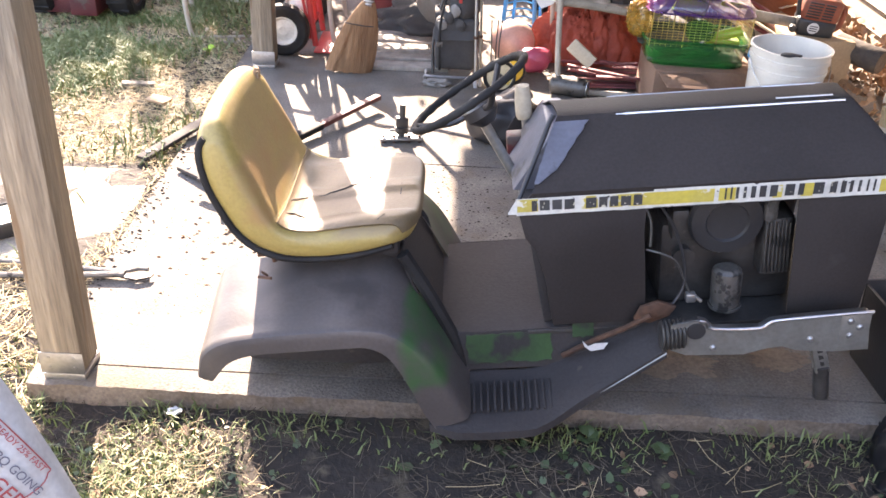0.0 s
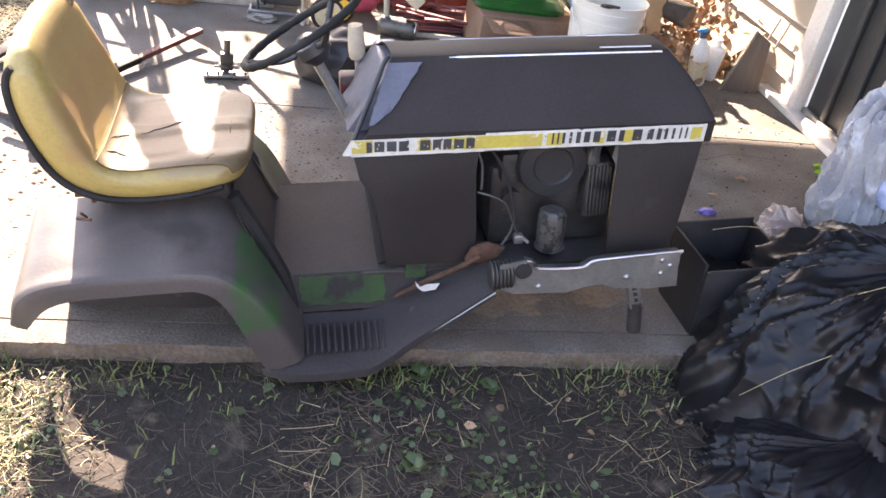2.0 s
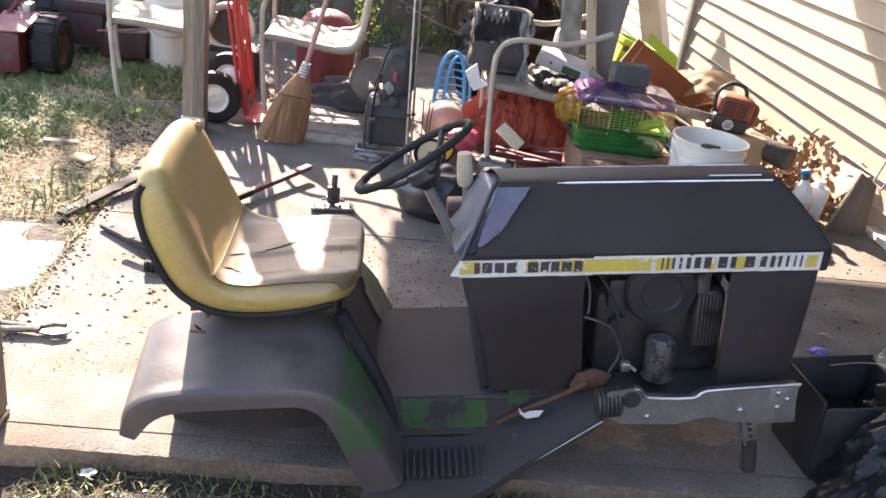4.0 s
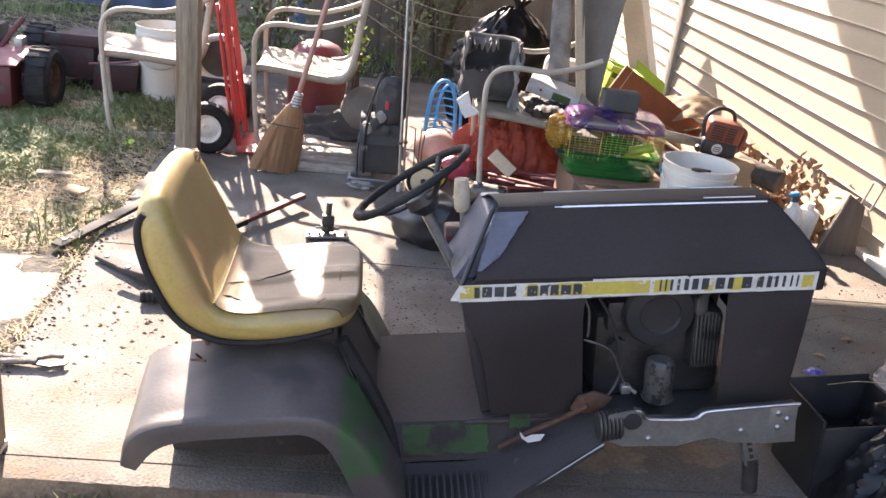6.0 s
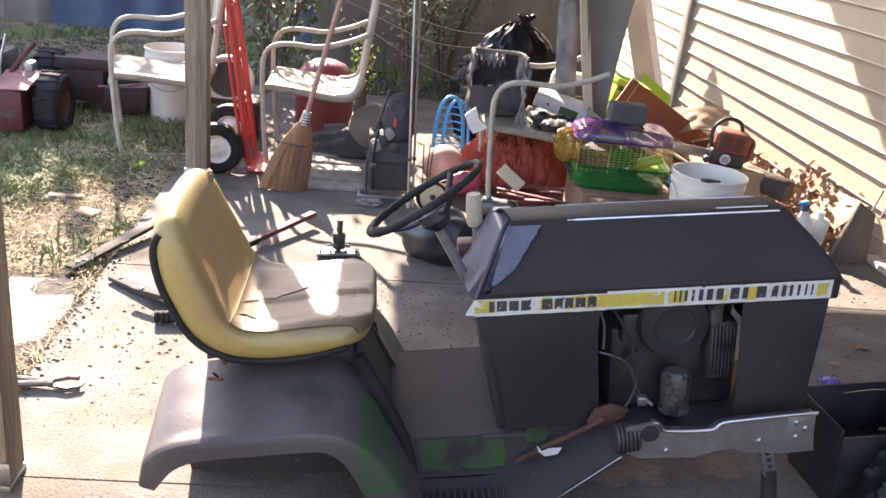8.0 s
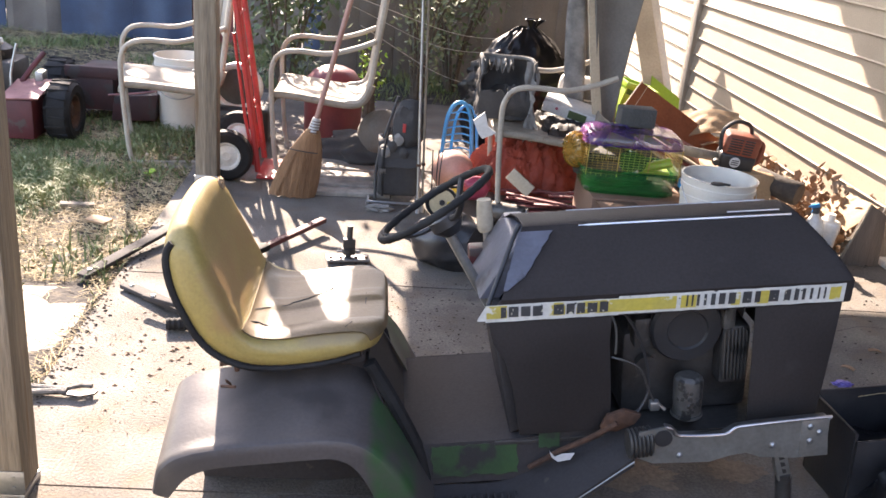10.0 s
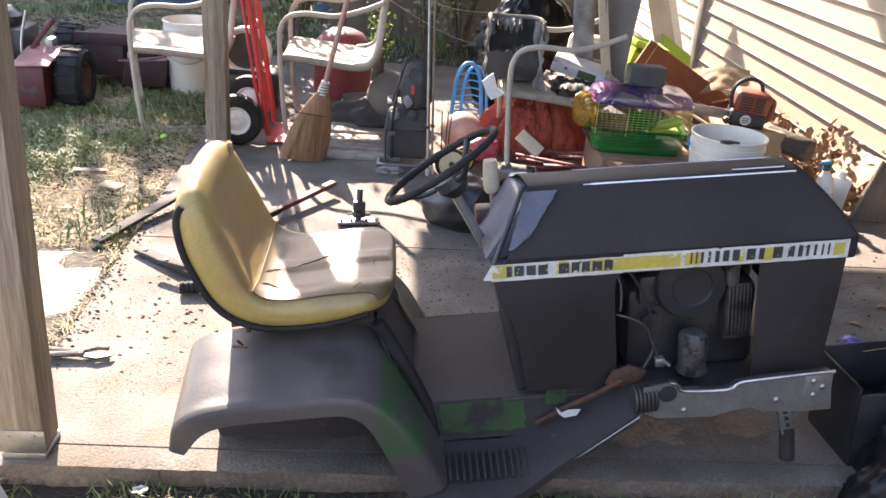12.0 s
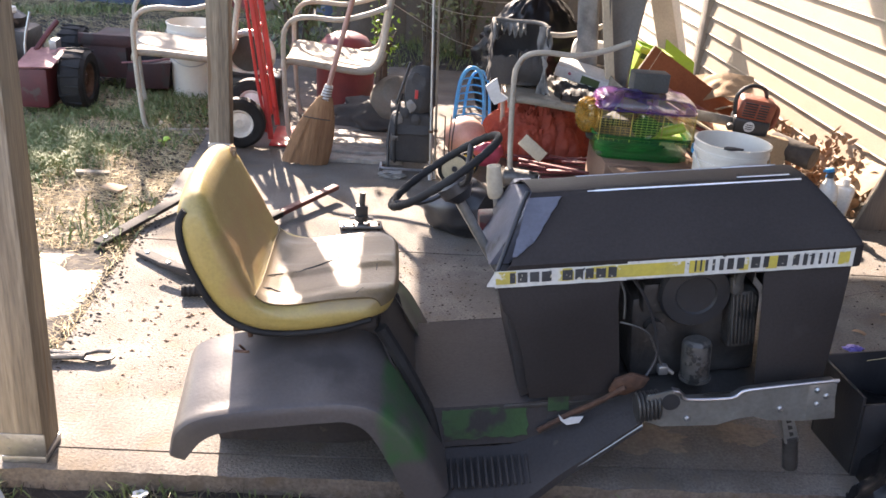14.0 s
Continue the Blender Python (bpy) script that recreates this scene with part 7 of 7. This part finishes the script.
lawn = lambda x, y: (math.exp(-((x + 1.68) / 0.26) ** 2 - ((y - 4.15) / 0.42) ** 2) + 0.45 * math.exp(-((x + 1.50) / 0.25) ** 2 - ((y - 4.75) / 0.35) ** 2)) * patch(3.5, 71, -0.35, 0.25)(x, y)
blades("lawn_grass", scatter(11000, -2.4, -1.0, 3.2, 5.8, lawn), 0.060, 0.0022, 0.9, M_GRASS, "tufts of green grass growing in the yard", "grass")
straws("matted_straw", scatter(15000, -2.3, -0.98, 2.95, 5.2, lambda x, y: 1 - 0.88 * min(1.0, lawn(x, y) * 1.8)), 0.045, 0.0010, M_STRAW, "matted pale dry grass covering the yard", 0.4)
blades("side_grass", scatter(2500, -2.4, -0.95, 0.6, 2.3, patch(2.0, 31)), 0.05, 0.0026, 1.0, M_GRASS, "thin grass beside the post", "grass")
straws("side_straw", scatter(5000, -2.4, -0.95, 0.6, 2.3, patch(2.0, 33, -0.5, 0.3)), 0.09, 0.0012, M_STRAW, "dry grass beside the post", 0.4)
blades("patch_grass", [(float(rng.normal(-0.66, 0.11)), float(rng.normal(1.46, 0.10))) for _ in range(1300)], 0.035, 0.0018, 1.1, M_GRASS, "thin green grass in the patch beside the post", "grass")
straws("patch_straw", [(float(rng.normal(-0.56, 0.09)), float(rng.normal(1.43, 0.09))) for _ in range(420)], 0.045, 0.0007, M_STRAW, "pale dry straw in the patch beside the post", 0.4)
blades("back_grass", scatter(2500, -0.95, 2.2, 6.32, 7.6, patch(2.0, 41)), 0.10, 0.003, 0.8, M_GRASS, "rough grass behind the patio", "grass")


def leaf_mesh(name, spots, size, material, label, category, curl=0.35, flat=0.5, zs=None, squash=0.62):
    """Small curled leaves at the spots, all in one mesh."""
    V, F = [], []
    for k, (x, y) in enumerate(spots):
        z = (zs[k] if zs is not None else on_ground(x, y) + 0.006)
        s = size * rng.uniform(0.5, 1.35)
        m = Matrix.Translation((x, y, z)) @ Euler((rng.uniform(-flat, flat), rng.uniform(-flat, flat), rng.uniform(0, 6.28))).to_matrix().to_4x4()
        c = curl * rng.uniform(-1, 1)
        i = len(V)
        for px, py in ((-1, 0), (-0.45, squash), (0.35, squash * 0.85), (1, 0), (0.35, -squash * 0.85), (-0.45, -squash), (0, 0)):
            V.append(m @ Vector((px * s, py * s, c * s * (py * py * 2 + 0.4 * px * px))))
        for a, b in ((0, 1), (1, 2), (2, 3), (3, 4), (4, 5), (5, 0)):
            F.append((i + a, i + b, i + 6))
    ob = raw(name, [tuple(v) for v in V], F, [material], smooth=True)
    return tagged(ob, label, category, kind="stuff")


leaf_mesh("clover", scatter(1000, -1.6, 1.5, 0.4, 1.68, patch(2.4, 55, 0.1, 0.3)), 0.0105, M_CLOVER, "low clover leaves growing in the soil", "clover", 0.2, 0.5, squash=0.8)
leaf_mesh("lit_clover", [(float(rng.normal(-0.62, 0.12)), float(rng.normal(1.42, 0.10))) for _ in range(800)], 0.0062, M_CLOVER, "dense clover beside the post", "clover", 0.25, 0.7, squash=0.8)
leaf_mesh("broad_weeds", scatter(90, -1.5, 1.3, 0.5, 1.66, patch(2.0, 58, 0.05, 0.3)), 0.018, M_CLOVER, "broad weed leaves at the slab edge", "weeds", 0.3, 0.7)
leaf_mesh("leaf_litter", scatter(160, -1.6, 1.5, 0.4, 1.68, patch(1.6, 60, -0.3, 0.4)), 0.013, M_DEADLEAF, "small dead leaves on the soil", "dead leaves", 0.6, 0.8)
leaf_mesh("yard_litter", scatter(1500, -3.4, -1.0, 2.9, 6.5, patch(1.3, 63, -0.2, 0.3)), 0.016, M_DEADLEAF, "dead leaves scattered over the yard", "dead leaves", 0.6, 0.9)
leaf_mesh("pale_litter", scatter(380, -2.4, -1.0, 3.0, 4.6, patch(1.5, 66, -0.1, 0.3)), 0.016, M_BEIGE, "pale bark chips and husks in the yard", "bark chips", 0.5, 0.6)

# dead leaves blown against the wall and among the junk
n = 430
pts = [(WALL_X - 0.03 - abs(rng.normal(0, 0.16)), rng.uniform(3.72, 5.4)) for _ in range(n)]
leaf_mesh("wall_leaves", pts, 0.027, M_DEADLEAF, "drift of brown dead leaves along the wall", "dead leaves", 0.9, 1.2, [max(0.012, 0.17 * rng.random() * max(0.15, 1 - (WALL_X - x) / 0.42)) for x, y in pts])
pts = [(float(np.clip(rng.normal(2.12, 0.07), 1.95, 2.235)), rng.uniform(3.80, 4.35)) for _ in range(260)]
leaf_mesh("heaped_leaves", pts, 0.024, M_DEADLEAF, "heap of large curled brown leaves by the wall", "dead leaves", 0.9, 1.3, [0.02 + 0.24 * rng.random() ** 1.2 * max(0.25, 1 - (2.23 - x) / 0.5) for x, y in pts])
pts = [(rng.uniform(1.55, 1.9), rng.uniform(3.5, 4.3)) for _ in range(110)]
leaf_mesh("pile_leaves", pts, 0.028, M_DEADLEAF, "brown dead leaves round the bucket and saw", "dead leaves", 0.9, 1.1, [0.015 + 0.12 * rng.random() for _ in pts])


def crumbs(name, n, f, size, material, label):
    """Little angular bits of dirt and chips on the slab."""
    V, F = [], []
    for _ in range(n):
        x, y = f()
        s = size * rng.uniform(0.35, 1.6)
        a = rng.uniform(0, 6.28)
        i = len(V)
        for k in range(4):
            t = a + k * 1.57 + rng.uniform(-0.5, 0.5)
            V.append((x + s * math.cos(t), y + s * 0.55 * math.sin(t), 0.001))
        V.append((x + rng.uniform(-0.3, 0.3) * s, y, 0.001 + s * rng.uniform(0.2, 0.6)))
        F += [(i + k, i + (k + 1) % 4, i + 4) for k in range(4)]
    tagged(raw(name, V, F, [material]), label, "debris", kind="stuff")


crumbs("slab_dirt", 1100, lambda: (float(np.clip(rng.normal(-0.70, 0.20), SLAB_L + 0.01, 0.2)), float(rng.uniform(1.95, 2.9))), 0.0024, M_EDGE, "crumbs of soil on the concrete")
crumbs("slab_chips", 70, lambda: (float(rng.normal(-0.70, 0.10)), float(rng.normal(2.45, 0.16))), 0.007, M_DEADLEAF, "dark bark chips on the concrete")
crumbs("shade_dirt", 420, lambda: (float(rng.uniform(-0.05, 0.45)), float(rng.uniform(2.42, 3.1))), 0.004, M_SOIL, "crumbs of dirt behind the tractor")
crumbs("wall_dirt", 500, lambda: (float(rng.uniform(1.2, 2.2)), float(rng.uniform(2.0, 3.7))), 0.005, M_SOIL, "dirt on the concrete near the wall")
crumbs("joint_dirt", 520, lambda: (float(rng.normal(SLAB_L + 0.01, 0.03)), float(rng.uniform(1.75, 3.6))), 0.006, M_SOIL, "soil along the joint of the slab")
straws("joint_straw", [(float(rng.normal(SLAB_L - 0.03, 0.03)), float(rng.uniform(1.9, 4.2))) for _ in range(700)], 0.06, 0.0009, M_STRAW, "dry grass along the joint of the slab")


def debris():
    for x, y, w in ((1.47, 2.44, 0.03),):
        solo("blue_wrapper", place(blob(w, 6, 0.6, 3, 3, (1.0, 0.6, 0.3)), T((x, y, 0.008))), mat("violet_wrapper", (0.16, 0.12, 0.45), (0.22, 0.2, 0.5), 12, 0.4), "small crumpled violet wrapper on the slab", "wrapper", smooth=50)
    for x, y in ((1.55, 2.56), (1.72, 2.70), (1.50, 2.33), (-0.30, 3.03)):
        solo("leaf_scrap", place(sheet(lambda u, v: (lerp(-0.022, 0.022, u), lerp(-0.010, 0.010, v), 0.006 * math.sin(u * 3)), 5, 4, 0.001), T((x, y, 0.004)) @ pose(0, 0, 0, 0, 0, x * 200)), M_DEADLEAF, "curled dead leaf on the concrete", "leaf", "loose leaves")
    solo("yard_chip", place(box(-0.07, 0.07, -0.02, 0.02, 0, 0.015, 0.003), T((-1.36, 3.75, -0.012)) @ pose(0, 0, 0, 0, 4, 15)), M_POST, "broken wood chip in the yard", "wood chip", "wood chips")
    solo("yard_chip", place(box(-0.05, 0.05, -0.03, 0.03, 0, 0.012, 0.003), T((-1.22, 3.58, -0.012)) @ pose(0, 0, 0, 3, 0, -25)), M_CARD, "broken wood chip in the yard", "wood chip", "wood chips")
    c = thing("matchbox", T((0.43, 1.235, -0.045)) @ pose(0, 0, 0, 35, 0, 14) @ Matrix.Scale(0.85, 4), "small white and black packet on the soil", "packet")
    part("box", box(-0.014, 0.014, -0.018, 0.018, 0, 0.008, 0.001), M_DARKCLOTH, c)
    part("mark", join(box(-0.009, -0.005, -0.013, 0.012, 0.008, 0.0088, 0), box(-0.004, 0.009, 0.006, 0.012, 0.008, 0.0088, 0), box(-0.004, 0.006, -0.004, 0.001, 0.008, 0.0088, 0), box(0.005, 0.010, -0.013, -0.006, 0.008, 0.0088, 0)), M_PAPER, c, "white printed bars")
    # bright seedling in the yard, and a weed by the slab whose white paints in sunlight
    for x, y, s, mm, lab in ((-1.16, 4.21, 0.035, M_LIME, "small bright green seedling in the yard"), (-0.62, 1.66, 0.022, M_PAPER, "small weed at the slab edge, painted white as if sunlit"), (0.33, 1.35, 0.030, M_CLOVER, "leafy green weed on the soil"), (0.52, 1.08, 0.034, M_CLOVER, "leafy green weed on the soil"), (0.95, 1.02, 0.034, M_CLOVER, "leafy green weed on the soil"), (0.55, 1.60, 0.030, M_CLOVER, "leafy green weed on the soil"), (0.38, 1.64, 0.032, M_CLOVER, "leafy green weed on the soil")):
        r = thing("weed", T((x, y, on_ground(x, y))), lab, "weed", "weeds")
        part("stem", tube([(0, 0, 0), (0.003, 0, s * 0.8)], 0.0018, 5, 1), mm, r)
        for k in range(6):
            a = k * 1.05 + x * 9
            part("leaf", place(sheet(lambda u, v: (s * u, s * 0.42 * math.sin(math.pi * min(1, u * 0.96 + 0.04)) * (2 * v - 1), s * 0.25 * math.sin(u * 2.4)), 6, 4, 0.0006), T((0, 0, s * (0.35 + 0.1 * k))) @ pose(0, 0, 0, 0, -10, math.degrees(a))), mm, r, smooth=60)


debris()


def shrub(x, y, h, r, n, seed, leaf=0.03, material=M_LEAF, label="leafy green shrub behind the patio", z0=0.0):
    rs = np.random.default_rng(seed)
    root = thing("shrub", T((x, y, z0)), label, "shrub", "shrubs")
    tips = []
    for k in range(9):
        a = rs.uniform(0, 6.28)
        p1 = Vector((0.25 * r * math.cos(a), 0.25 * r * math.sin(a), h * 0.35))
        p2 = Vector((r * rs.uniform(0.4, 0.85) * math.cos(a), r * rs.uniform(0.4, 0.85) * math.sin(a), h * rs.uniform(0.6, 0.98)))
        part("stem", tube([(0.03 * math.cos(a), 0.03 * math.sin(a), 0), p1, p2], [0.016, 0.014, 0.012, 0.010, 0.008, 0.006, 0.005], 6, 3), M_BARK, root)
        tips += [p1, p1.lerp(p2, 0.5), p2, p2]
    V, F = [], []
    for k in range(n):
        c = tips[rs.integers(len(tips))]
        p = c + Vector(rs.normal(0, 0.22 * r, 3).tolist()) * 1.0
        p.z = max(0.03, c.z + rs.normal(0, 0.14 * h))
        m = Matrix.Translation(p) @ Euler(rs.uniform(-1.3, 1.3, 3).tolist()).to_matrix().to_4x4()
        s = leaf * rs.uniform(0.5, 1.3)
        i = len(V)
        V += [tuple(m @ Vector(q)) for q in ((-s, 0, 0), (0, 0.45 * s, 0.1 * s), (s, 0, 0), (0, -0.45 * s, 0.1 * s))]
        F += [(i, i + 1, i + 2), (i, i + 2, i + 3)]
    crown = raw("crown", V, F, [material])
    crown.parent = root


shrub(0.20, 6.3, 1.25, 0.30, 1000, 3, 0.026, M_PALELEAF)
shrub(0.48, 6.85, 1.0, 0.35, 700, 4, 0.026)
shrub(-0.13, 5.75, 0.50, 0.10, 150, 5, 0.020, M_LIME, "small yellow-green shrub by the fence")
shrub(-0.72, 6.2, 1.3, 0.45, 1700, 6, 0.032, M_LEAF, "tall thin shrub behind the hand truck")
# unseen hedge row, added so that its shadow darkens the far yard
for i, x in enumerate((-6.4, -5.6, -4.8, -4.1, -3.5, -3.0, -2.4, -1.9)):
    tall = x < -2.7
    shrub(x, 8.9 + 0.2 * (i % 2), (3.4 if x < -4 else 2.75) if tall else 2.0, 0.8 if tall else 0.7, 6500 if tall else 4200, 20 + i, 0.13 if tall else 0.085, M_LEAF,
          "unseen tall hedge tree added to shade the yard" if tall else "unseen hedge shrub added beyond the yard's end")
